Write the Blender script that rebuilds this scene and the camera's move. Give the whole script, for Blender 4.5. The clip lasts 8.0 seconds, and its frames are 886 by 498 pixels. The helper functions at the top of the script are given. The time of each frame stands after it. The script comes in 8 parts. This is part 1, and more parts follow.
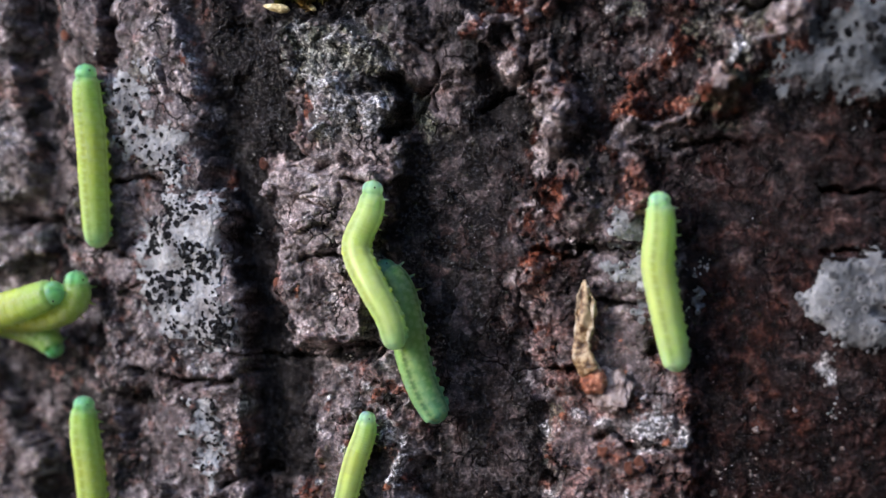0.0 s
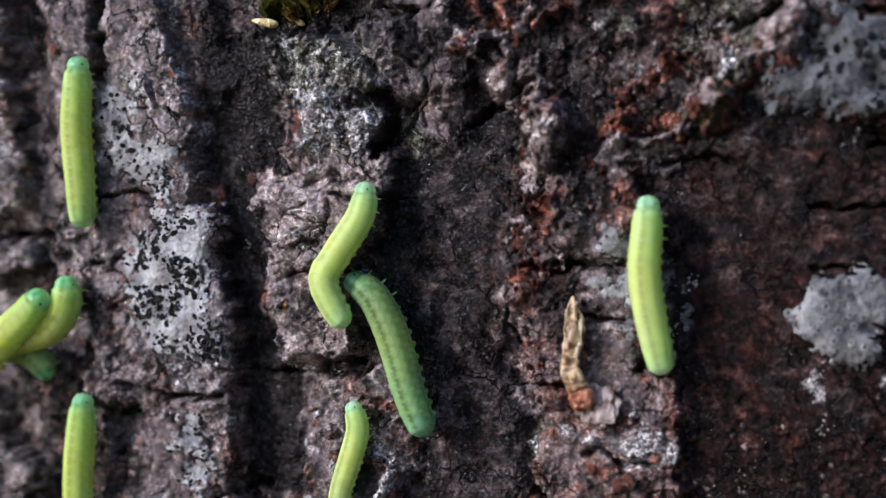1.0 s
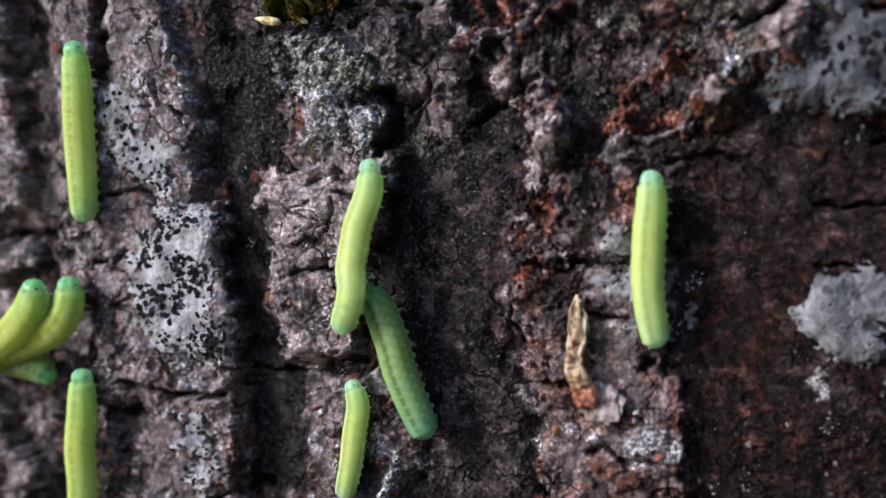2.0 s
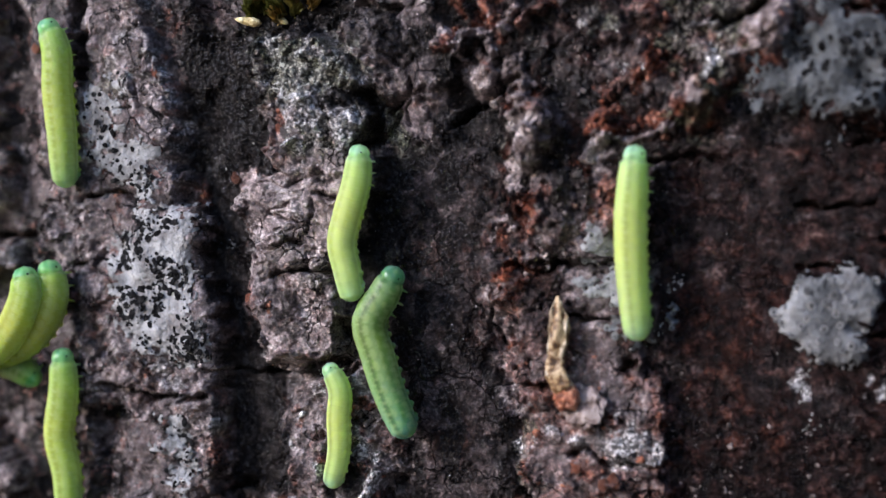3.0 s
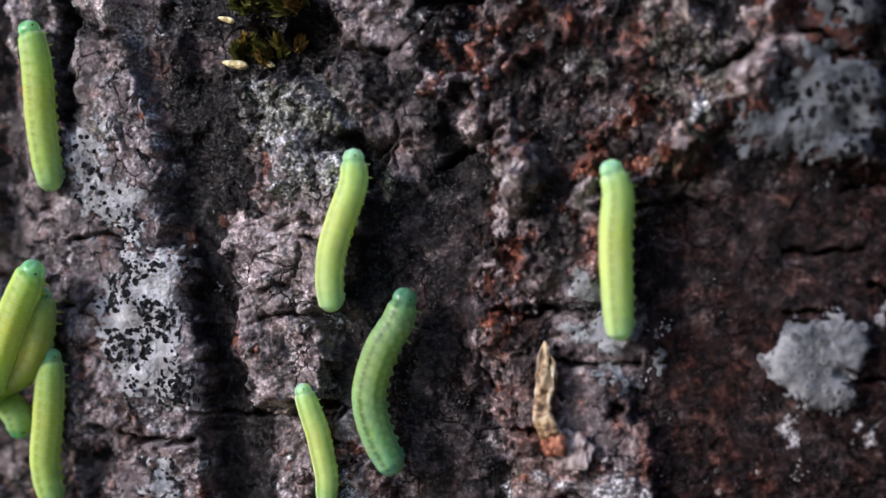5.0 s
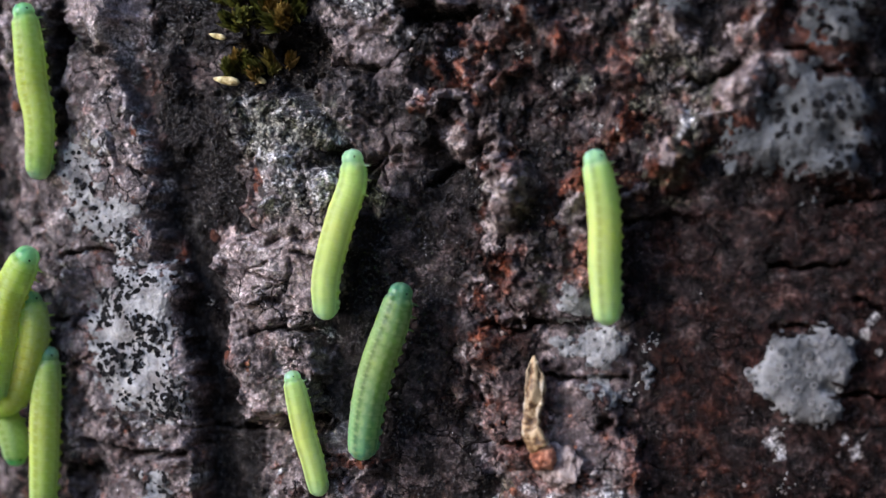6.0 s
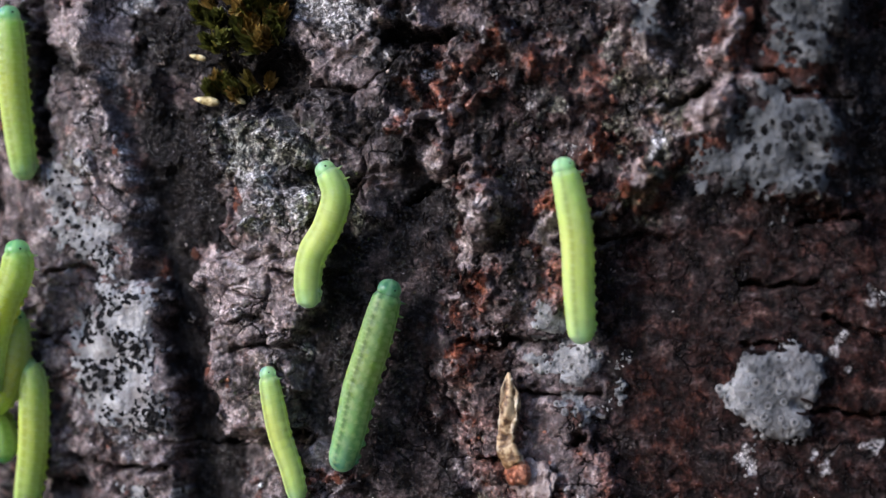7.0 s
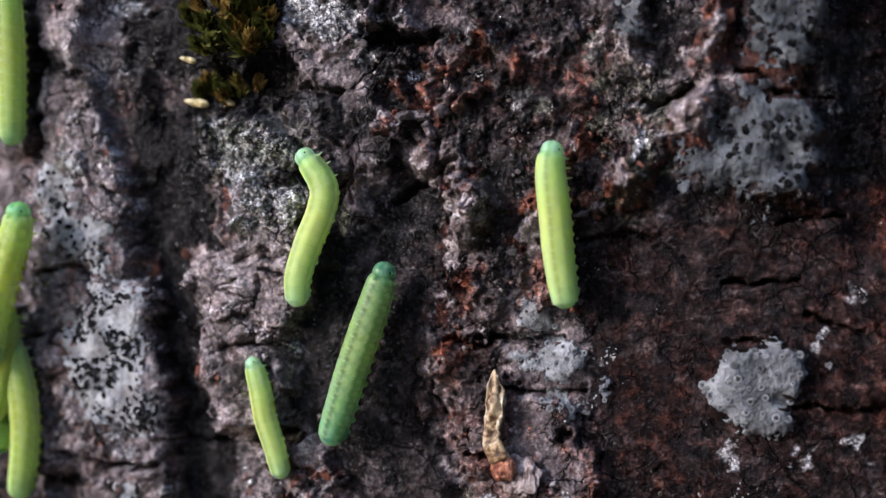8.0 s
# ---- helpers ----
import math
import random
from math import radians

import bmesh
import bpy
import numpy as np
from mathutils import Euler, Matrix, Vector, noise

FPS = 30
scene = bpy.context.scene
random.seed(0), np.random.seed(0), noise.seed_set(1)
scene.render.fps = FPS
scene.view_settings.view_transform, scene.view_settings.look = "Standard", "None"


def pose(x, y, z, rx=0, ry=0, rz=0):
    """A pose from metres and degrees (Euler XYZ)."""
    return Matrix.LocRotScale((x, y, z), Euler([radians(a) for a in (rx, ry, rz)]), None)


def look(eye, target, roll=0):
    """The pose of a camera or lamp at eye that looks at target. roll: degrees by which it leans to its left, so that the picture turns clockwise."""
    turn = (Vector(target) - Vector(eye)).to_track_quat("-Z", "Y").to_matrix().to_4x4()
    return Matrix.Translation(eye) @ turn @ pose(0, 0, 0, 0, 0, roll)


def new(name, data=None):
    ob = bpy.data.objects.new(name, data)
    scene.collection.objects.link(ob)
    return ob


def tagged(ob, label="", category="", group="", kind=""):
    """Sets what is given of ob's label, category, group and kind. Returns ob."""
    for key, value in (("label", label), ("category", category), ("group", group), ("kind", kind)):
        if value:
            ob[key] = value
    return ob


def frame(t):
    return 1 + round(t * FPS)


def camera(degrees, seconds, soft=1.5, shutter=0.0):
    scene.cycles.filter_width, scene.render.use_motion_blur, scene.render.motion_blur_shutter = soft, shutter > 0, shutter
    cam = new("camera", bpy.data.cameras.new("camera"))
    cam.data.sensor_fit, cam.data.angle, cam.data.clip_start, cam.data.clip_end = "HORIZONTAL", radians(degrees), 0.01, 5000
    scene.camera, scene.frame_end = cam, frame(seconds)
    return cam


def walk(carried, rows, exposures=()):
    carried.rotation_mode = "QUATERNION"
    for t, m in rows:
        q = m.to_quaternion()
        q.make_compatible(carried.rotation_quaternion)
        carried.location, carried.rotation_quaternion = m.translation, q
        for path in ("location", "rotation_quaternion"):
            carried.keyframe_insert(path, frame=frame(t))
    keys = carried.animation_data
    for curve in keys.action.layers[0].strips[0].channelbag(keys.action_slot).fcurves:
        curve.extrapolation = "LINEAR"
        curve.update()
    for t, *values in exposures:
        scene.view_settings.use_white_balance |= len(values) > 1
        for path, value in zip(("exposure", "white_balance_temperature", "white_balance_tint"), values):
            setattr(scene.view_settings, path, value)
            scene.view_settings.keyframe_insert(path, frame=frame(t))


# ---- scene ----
cam = camera(30.0, 8.0, soft=1.3)
cam.data.dof.use_dof = True
cam.data.dof.focus_distance = 0.1655
cam.data.dof.aperture_fstop = 12.5
walk(cam, [(t, pose(*p)) for t, *p in [
    (0.0, 0.0, -0.168, 1.3, 90.0, -0.0, 0.0),
    (0.5, 0.00136, -0.16808, 1.30133, 89.96, -0.01, 0.017),
    (1.0, 0.00123, -0.16765, 1.3016, 89.983, -0.04, 0.029),
    (1.2, 0.00083, -0.16762, 1.30154, 89.985, -0.03, 0.025),
    (2.3, 0.00070, -0.16740, 1.30129, 90.042, 0.01, -0.05),
    (2.5, 0.00133, -0.16738, 1.30146, 90.051, 0.02, -0.057),
    (3.0, 0.00257, -0.16671, 1.3014, 90.04, 0.08, -0.046),
    (3.5, 0.00344, -0.16607, 1.30212, 89.971, 0.12, -0.0),
    (4.0, 0.00415, -0.16611, 1.30346, 89.932, 0.11, 0.023),
    (4.5, 0.00435, -0.16586, 1.30507, 89.92, 0.13, 0.063),
    (4.7, 0.00395, -0.16600, 1.30553, 89.93, 0.14, 0.045),
    (5.8, 0.00395, -0.16750, 1.30689, 90.018, 0.24, -0.12),
    (6.0, 0.00458, -0.16769, 1.30724, 90.029, 0.25, -0.137),
    (6.5, 0.00571, -0.16844, 1.30802, 90.063, 0.27, -0.12),
    (7.0, 0.00686, -0.17019, 1.30874, 90.137, 0.28, -0.16),
    (7.5, 0.00768, -0.17177, 1.30869, 90.194, 0.33, -0.154),
    (8.0, 0.00813, -0.17241, 1.30825, 90.268, 0.41, -0.183),
]], [(0.0, -0.10, 6350, 18), (8.0, -0.12, 6350, 18)])

# ---------------------------------------------------------------- light
world = bpy.data.worlds.new("world")
scene.world = world
# foliage wall out of view, added to block sky light except towards the sun
world.use_nodes = True
sky = world.node_tree.nodes.new("ShaderNodeTexSky")
sky.sky_type, sky.sun_disc = "NISHITA", False
sky.ozone_density = 3.0
SUN = Vector((-0.85, -0.45, 0.38)).normalized()
sky.sun_elevation = math.asin(SUN.z)
sky.sun_rotation = math.atan2(SUN.x, SUN.y)
background = world.node_tree.nodes["Background"]
background.inputs["Strength"].default_value = 0.37
world.node_tree.links.new(sky.outputs["Color"], background.inputs["Color"])

sun = new("sun", bpy.data.lights.new("sun", "SUN"))
sun.data.energy, sun.data.angle, sun.data.color = 3.6, radians(5), (0.97, 0.985, 1.0)
sun.matrix_world = look((0, 0, 0), -SUN)


# ---------------------------------------------------------------- materials
def shader(name):
    m = bpy.data.materials.new(name)
    m.use_nodes = True
    return m, m.node_tree, m.node_tree.nodes["Principled BSDF"]


def add(tree, kind, **values):
    """A node with its settings and the values of its inputs."""
    n = tree.nodes.new(kind)
    for k, v in values.items():
        key = k.replace("_", " ")
        if key in n.inputs:
            n.inputs[key].default_value = v
    return n


def noise_node(tree, scale, detail=5.0, rough=0.6, stretch=(1, 1, 1), contrast=2.6):
    """Noise whose values spread over the whole of 0 to 1."""
    co = tree.nodes.new("ShaderNodeTexCoord")
    mp = tree.nodes.new("ShaderNodeMapping")
    mp.inputs["Scale"].default_value = stretch
    n = tree.nodes.new("ShaderNodeTexNoise")
    n.inputs["Scale"].default_value, n.inputs["Detail"].default_value, n.inputs["Roughness"].default_value = scale, detail, rough
    spread = tree.nodes.new("ShaderNodeMapRange")
    spread.inputs["From Min"].default_value, spread.inputs["From Max"].default_value = 0.5 - 0.5 / contrast, 0.5 + 0.5 / contrast
    tree.links.new(co.outputs["Object"], mp.inputs["Vector"])
    tree.links.new(mp.outputs["Vector"], n.inputs["Vector"])
    tree.links.new(n.outputs["Fac"], spread.inputs["Value"])
    return spread.outputs["Result"]


def ramp(tree, source, *stops):
    """A colour ramp of (position, colour) stops in rising order."""
    r = tree.nodes.new("ShaderNodeValToRGB")
    elements = r.color_ramp.elements
    elements[0].position, elements[1].position = stops[0][0], stops[-1][0]
    elements[0].color, elements[1].color = (*stops[0][1], 1), (*stops[-1][1], 1)
    for p, c in stops[1:-1]:
        elements.new(p).color = (*c, 1)
    tree.links.new(source, r.inputs["Fac"])
    return r.outputs["Color"]


def mix(tree, fac, a, b, how="MIX"):
    n = tree.nodes.new("ShaderNodeMix")
    n.data_type, n.blend_type = "RGBA", how
    ins = [n.inputs[0], n.inputs[6], n.inputs[7]]
    for sock, value in zip(ins, (fac, a, b)):
        if isinstance(value, (int, float)):
            sock.default_value = value
        elif isinstance(value, tuple):
            sock.default_value = (*value, 1)
        else:
            tree.links.new(value, sock)
    return n.outputs[2]


def attribute(tree, name):
    n = tree.nodes.new("ShaderNodeAttribute")
    n.attribute_name = name
    return n.outputs["Fac"]


def bump(tree, p, height, strength, distance):
    b = add(tree, "ShaderNodeBump", Strength=strength, Distance=distance)
    tree.links.new(height, b.inputs["Height"])
    tree.links.new(b.outputs["Normal"], p.inputs["Normal"])


def bark_material():
    """Grey to pinkish dead bark in torn layers; black, brown, red, green and pale where the attributes say so."""
    m, t, p = shader("bark")
    fine = noise_node(t, 2600, 6, 0.72)
    grain = noise_node(t, 600, 5, 0.62, (1, 1, 1), 2.0)
    broad = noise_node(t, 130, 5, 0.65)
    g, f, w = grain, fine, broad
    grey = ramp(t, g, (0.12, (0.035, 0.028, 0.029)), (0.40, (0.15, 0.12, 0.122)), (0.64, (0.30, 0.25, 0.254)), (0.88, (0.56, 0.50, 0.505)))
    umber = ramp(t, g, (0.15, (0.012, 0.008, 0.008)), (0.5, (0.055, 0.038, 0.036)), (0.85, (0.22, 0.165, 0.158)))
    c = mix(t, ramp(t, attribute(t, "layer"), (0.18, (0.85, 0.85, 0.85)), (0.5, (0.0, 0.0, 0.0))), grey, umber)
    rust = ramp(t, g, (0.2, (0.05, 0.020, 0.014)), (0.8, (0.26, 0.125, 0.095)))
    c = mix(t, ramp(t, w, (0.58, (0, 0, 0)), (0.8, (0.7, 0.7, 0.7))), c, rust)
    # near-black of dark bark, and of the shade in furrows and gaps
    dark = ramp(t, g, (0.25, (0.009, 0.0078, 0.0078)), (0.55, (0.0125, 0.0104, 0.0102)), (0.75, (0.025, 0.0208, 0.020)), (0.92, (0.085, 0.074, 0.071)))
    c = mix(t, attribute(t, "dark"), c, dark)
    # dark red-brown bark, darkened further for the light's fall-off to the right
    brown = ramp(t, g, (0.25, (0.003, 0.002, 0.002)), (0.5, (0.008, 0.003, 0.0026)), (0.72, (0.024, 0.007, 0.005)), (0.92, (0.055, 0.022, 0.017)))
    c = mix(t, attribute(t, "brown"), c, brown)
    red = ramp(t, g, (0.2, (0.018, 0.007, 0.005)), (0.48, (0.10, 0.027, 0.015)), (0.72, (0.30, 0.085, 0.042)), (0.92, (0.44, 0.24, 0.18)))
    c = mix(t, attribute(t, "red"), c, red)
    green = ramp(t, f, (0.35, (0.035, 0.04, 0.024)), (0.7, (0.18, 0.19, 0.13)))
    c = mix(t, attribute(t, "algae"), c, green)
    # pale crust; its brightest flecks stand in for glints
    pale = ramp(t, f, (0.34, (0.16, 0.152, 0.155)), (0.66, (0.68, 0.66, 0.665)))
    c = mix(t, attribute(t, "pale"), c, pale)
    mauve = ramp(t, g, (0.15, (0.04, 0.029, 0.029)), (0.5, (0.125, 0.094, 0.094)), (0.85, (0.27, 0.215, 0.215)))
    c = mix(t, attribute(t, "mauve"), c, mauve)
    pink = ramp(t, g, (0.15, (0.10, 0.074, 0.072)), (0.5, (0.30, 0.235, 0.23)), (0.85, (0.60, 0.52, 0.51)))
    c = mix(t, attribute(t, "pink"), c, pink)
    # uneven tone of the grain, with glints put in as bright flecks
    speck = mix(t, 1.0, ramp(t, attribute(t, "cell"), (0.1, (0.66, 0.66, 0.66)), (0.5, (0.98, 0.98, 0.98)), (0.9, (1.35, 1.33, 1.32))),
                ramp(t, f, (0.3, (0.48, 0.48, 0.48)), (0.5, (0.92, 0.92, 0.92)), (0.75, (1.85, 1.85, 1.85))), "MULTIPLY")
    c = mix(t, 1.0, c, mix(t, attribute(t, "worn"), speck, (1.0, 1.0, 1.0)), "MULTIPLY")
    # hair splits from drying, in loose nets; their shade is put into the colour
    co = t.nodes.new("ShaderNodeTexCoord")
    warp = add(t, "ShaderNodeTexNoise", Scale=420.0, Detail=4.0)
    t.links.new(co.outputs["Object"], warp.inputs["Vector"])
    shift = t.nodes.new("ShaderNodeVectorMath")
    shift.operation = "MULTIPLY_ADD"
    shift.inputs[1].default_value = (0.004, 0.004, 0.004)
    t.links.new(warp.outputs["Color"], shift.inputs[0])
    t.links.new(co.outputs["Object"], shift.inputs[2])
    net = add(t, "ShaderNodeTexVoronoi", Scale=260.0)
    net.feature = "DISTANCE_TO_EDGE"
    t.links.new(shift.outputs[0], net.inputs["Vector"])
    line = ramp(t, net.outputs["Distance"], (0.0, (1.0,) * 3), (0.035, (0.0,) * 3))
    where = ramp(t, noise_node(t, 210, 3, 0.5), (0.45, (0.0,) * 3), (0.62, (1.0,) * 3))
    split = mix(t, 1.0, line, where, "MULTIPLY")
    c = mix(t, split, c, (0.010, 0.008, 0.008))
    t.links.new(c, p.inputs["Base Color"])
    # dull dead bark with glossy specks and wet-looking edges
    t.links.new(ramp(t, f, (0.3, (0.32,) * 3), (0.7, (0.11,) * 3)), p.inputs["Roughness"])
    gloss = ramp(t, f, (0.3, (0.25,) * 3), (0.7, (1.0,) * 3))
    gloss = mix(t, attribute(t, "dark"), gloss, ramp(t, f, (0.42, (0.05,) * 3), (0.8, (0.8,) * 3)))
    t.links.new(mix(t, attribute(t, "brown"), gloss, ramp(t, f, (0.45, (0.05,) * 3), (0.85, (0.4,) * 3))), p.inputs["Specular IOR Level"])
    both = add(t, "ShaderNodeMath", )
    both.operation = "MULTIPLY_ADD"
    t.links.new(g, both.inputs[0])
    both.inputs[1].default_value = 4.0
    t.links.new(f, both.inputs[2])
    deep = add(t, "ShaderNodeMath", )
    deep.operation = "MULTIPLY_ADD"
    t.links.new(split, deep.inputs[0])
    deep.inputs[1].default_value = -4.0
    t.links.new(both.outputs[0], deep.inputs[2])
    bump(t, p, deep.outputs[0], 1.0, 0.00012)
    return m


def lichen_material():
    m, t, p = shader("crust_lichen")
    fine = noise_node(t, 2200, 5, 0.7)
    grain = noise_node(t, 500, 5, 0.65)
    c = ramp(t, grain, (0.12, (0.20, 0.197, 0.202)), (0.42, (0.31, 0.31, 0.317)), (0.85, (0.48, 0.48, 0.488)))
    blotch = noise_node(t, 240, 6, 0.7)
    c = mix(t, ramp(t, blotch, (0.52, (0, 0, 0)), (0.85, (0.75,) * 3)), c, (0.15, 0.132, 0.13))
    c = mix(t, ramp(t, fine, (0.6, (0, 0, 0)), (0.9, (0.6,) * 3)), c, (0.12, 0.12, 0.12))
    c = mix(t, attribute(t, "tint"), c, ramp(t, grain, (0.3, (0.026, 0.029, 0.032)), (0.7, (0.095, 0.102, 0.110))))
    t.links.new(c, p.inputs["Base Color"])
    p.inputs["Roughness"].default_value = 0.6
    bump(t, p, grain, 0.8, 0.0006)
    return m


def speckled_material(name, low, mid, high, scale=900, rough=0.5, island=False, depth=0.0005, spec=0.5):
    """A rough natural surface between three tones, each piece a little different."""
    m, t, p = shader(name)
    n = noise_node(t, scale, 5, 0.65)
    c = ramp(t, n, (0.3, low), (0.5, mid), (0.72, high))
    if island:
        rnd = t.nodes.new("ShaderNodeNewGeometry").outputs["Random Per Island"]
    else:
        rnd = t.nodes.new("ShaderNodeObjectInfo").outputs["Random"]
    shade = ramp(t, rnd, (0.0, (0.45, 0.45, 0.45)), (0.5, (0.9, 0.9, 0.9)), (1.0, (1.5, 1.45, 1.4)))
    c = mix(t, 1.0, c, shade, "MULTIPLY")
    t.links.new(c, p.inputs["Base Color"])
    p.inputs["Roughness"].default_value, p.inputs["Specular IOR Level"].default_value = rough, spec
    bump(t, p, n, 0.7, depth)
    return m


def larva_material(name, rough, milk):
    """Thin translucent skin over a yellow body; its colour along the body is in the mesh."""
    m, t, p = shader(name)
    a = t.nodes.new("ShaderNodeAttribute")
    a.attribute_name = "tone"
    n = noise_node(t, 1500, 3, 0.5)
    skin = mix(t, ramp(t, n, (0.35, (0.0,) * 3), (0.75, (milk,) * 3)), a.outputs["Color"], (0.74, 0.86, 0.45))
    t.links.new(skin, p.inputs["Base Color"])
    p.inputs["Roughness"].default_value = rough
    p.inputs["Specular IOR Level"].default_value = 0.5
    p.inputs["Subsurface Weight"].default_value = 1.0
    p.inputs["Subsurface Radius"].default_value = (1.0, 1.0, 0.35)
    p.inputs["Subsurface Scale"].default_value = 0.0016
    bump(t, p, n, 0.25, 0.0002)
    thin = t.nodes.new("ShaderNodeBsdfTranslucent")
    clear = add(t, "ShaderNodeGamma", Gamma=0.6)
    t.links.new(skin, clear.inputs["Color"])
    t.links.new(clear.outputs["Color"], thin.inputs["Color"])
    both = t.nodes.new("ShaderNodeMixShader")
    both.inputs["Fac"].default_value = 0.5
    t.links.new(p.outputs["BSDF"], both.inputs[1])
    t.links.new(thin.outputs["BSDF"], both.inputs[2])
    t.links.new(both.outputs["Shader"], t.nodes["Material Output"].inputs["Surface"])
    return m


def moss_material():
    """Olive leaves, amber on some shoots, that let light through."""
    m, t, p = shader("moss_leaves")
    n = noise_node(t, 350, 4, 0.6)
    olive = ramp(t, n, (0.3, (0.045, 0.052, 0.010)), (0.55, (0.13, 0.135, 0.025)), (0.8, (0.30, 0.25, 0.06)))
    amber = ramp(t, n, (0.3, (0.13, 0.08, 0.016)), (0.7, (0.46, 0.30, 0.085)))
    rnd = t.nodes.new("ShaderNodeObjectInfo").outputs["Random"]
    c = mix(t, ramp(t, rnd, (0.55, (0, 0, 0)), (0.75, (1, 1, 1))), olive, amber)
    t.links.new(c, p.inputs["Base Color"])
    p.inputs["Roughness"].default_value = 0.5
    thin = t.nodes.new("ShaderNodeBsdfTranslucent")
    t.links.new(c, thin.inputs["Color"])
    both = t.nodes.new("ShaderNodeMixShader")
    both.inputs["Fac"].default_value = 0.35
    t.links.new(p.outputs["BSDF"], both.inputs[1])
    t.links.new(thin.outputs["BSDF"], both.inputs[2])
    t.links.new(both.outputs["Shader"], t.nodes["Material Output"].inputs["Surface"])
    return m


BARK = bark_material()
LICHEN = lichen_material()
GRAIN = speckled_material("bark_grains", (0.03, 0.022, 0.02), (0.13, 0.095, 0.085), (0.30, 0.25, 0.235), 1200, 0.42, True)
RED_GRAIN = speckled_material("red_bark_grains", (0.06, 0.018, 0.01), (0.22, 0.062, 0.03), (0.36, 0.15, 0.09), 1200, 0.4, True)
FLAKE = speckled_material("bark_flakes", (0.05, 0.038, 0.036), (0.17, 0.132, 0.125), (0.34, 0.285, 0.275), 1100, 0.45)
RED_FLAKE = speckled_material("red_bark_flakes", (0.06, 0.017, 0.010), (0.21, 0.058, 0.028), (0.35, 0.14, 0.08), 1100, 0.42)
DOT = speckled_material("black_lichen_fruit", (0.004, 0.004, 0.005), (0.010, 0.010, 0.011), (0.022, 0.022, 0.023), 1500, 0.85, True, 0.0002, 0.08)
RIM = speckled_material("lichen_cup_rim", (0.22, 0.225, 0.235), (0.34, 0.345, 0.355), (0.48, 0.48, 0.485), 1500, 0.55)
PIT = speckled_material("lichen_cup_disc", (0.05, 0.052, 0.056), (0.10, 0.105, 0.11), (0.18, 0.185, 0.19), 1500, 0.6)
CRUMB = speckled_material("pale_crumbs", (0.2, 0.19, 0.185), (0.38, 0.37, 0.36), (0.58, 0.57, 0.56), 1500, 0.5, True)
MOSS = moss_material()
MOSS_TIP = speckled_material("moss_buds", (0.32, 0.24, 0.10), (0.5, 0.42, 0.2), (0.65, 0.58, 0.36), 1200, 0.4, True)
HUSK = speckled_material("dry_husk", (0.06, 0.028, 0.012), (0.22, 0.12, 0.05), (0.52, 0.38, 0.22), 900, 0.35, False, 0.0002)
STRAW = speckled_material("straw_fold", (0.26, 0.18, 0.10), (0.46, 0.36, 0.23), (0.66, 0.57, 0.43), 900, 0.4)
FILM = speckled_material("milky_film", (0.11, 0.078, 0.07), (0.20, 0.15, 0.142), (0.33, 0.275, 0.265), 700, 0.22)
CAPSULE = speckled_material("red_brown_capsule", (0.10, 0.028, 0.012), (0.28, 0.09, 0.045), (0.5, 0.24, 0.15), 1100, 0.35)
LEAF_LITTER = speckled_material("forest_floor", (0.02, 0.014, 0.009), (0.06, 0.042, 0.026), (0.12, 0.085, 0.05), 3, 0.8)
SCREEN_LEAVES = speckled_material("screen_foliage", (0.006, 0.010, 0.004), (0.022, 0.034, 0.012), (0.06, 0.08, 0.03), 2.5, 0.8, False, 0.3, 0.2)
SKIN = larva_material("larva_skin", 0.4, 0.35)
HEAD_SKIN = larva_material("larva_head", 0.2, 0.1)
EYE, EYE_TREE, EYE_P = shader("larva_eye")
EYE_P.inputs["Base Color"].default_value, EYE_P.inputs["Roughness"].default_value = (0.01, 0.012, 0.01, 1), 0.2


# ---------------------------------------------------------------- the trunk's form
# u runs to the right and v up on the bark, in millimetres, from a point 1.3 m above the ground.
MM = 0.001
RADIUS, FACING = 0.34, radians(14.2)
AXIS_X, AXIS_Y = RADIUS * math.sin(FACING), -0.0049 + RADIUS * math.cos(FACING)
LEANING = 0.08


def on_trunk(u, v, h):
    """World place of a bark point that stands h mm proud of the trunk's round."""
    x = u * MM
    root = np.sqrt(RADIUS ** 2 - (x - AXIS_X) ** 2)
    nx, ny = (x - AXIS_X) / RADIUS, -root / RADIUS
    return x + nx * h * MM, AXIS_Y - root - LEANING * v * MM + ny * h * MM, 1.3 + v * MM


def outward(u):
    x = u * MM
    return Vector(((x - AXIS_X) / RADIUS, -math.sqrt(RADIUS ** 2 - (x - AXIS_X) ** 2) / RADIUS, 0))


def bark_pose(u, v, h, turn=0.0, tip=0.0, lean=0.0, scale=1.0):
    """A pose on the bark: z outward, y up the trunk, turned about z."""
    n = outward(u)
    right = Vector((0, 0, 1)).cross(n).normalized()
    rot = Matrix((right, Vector((0, 0, 1)), n)).transposed().to_4x4()
    m = Matrix.Translation(Vector([float(q) for q in on_trunk(u, v, h)])) @ rot @ pose(0, 0, 0, tip, lean, turn)
    return m @ Matrix.Scale(scale, 4) if scale != 1.0 else m


PERM = np.random.RandomState(7).permutation(256)
PERM = np.concatenate([PERM, PERM])
ANGLES = np.random.RandomState(8).rand(256) * 2 * np.pi


def lattice(i, j, seed):
    return PERM[(PERM[(i + seed * 37) & 255] + j) & 255]


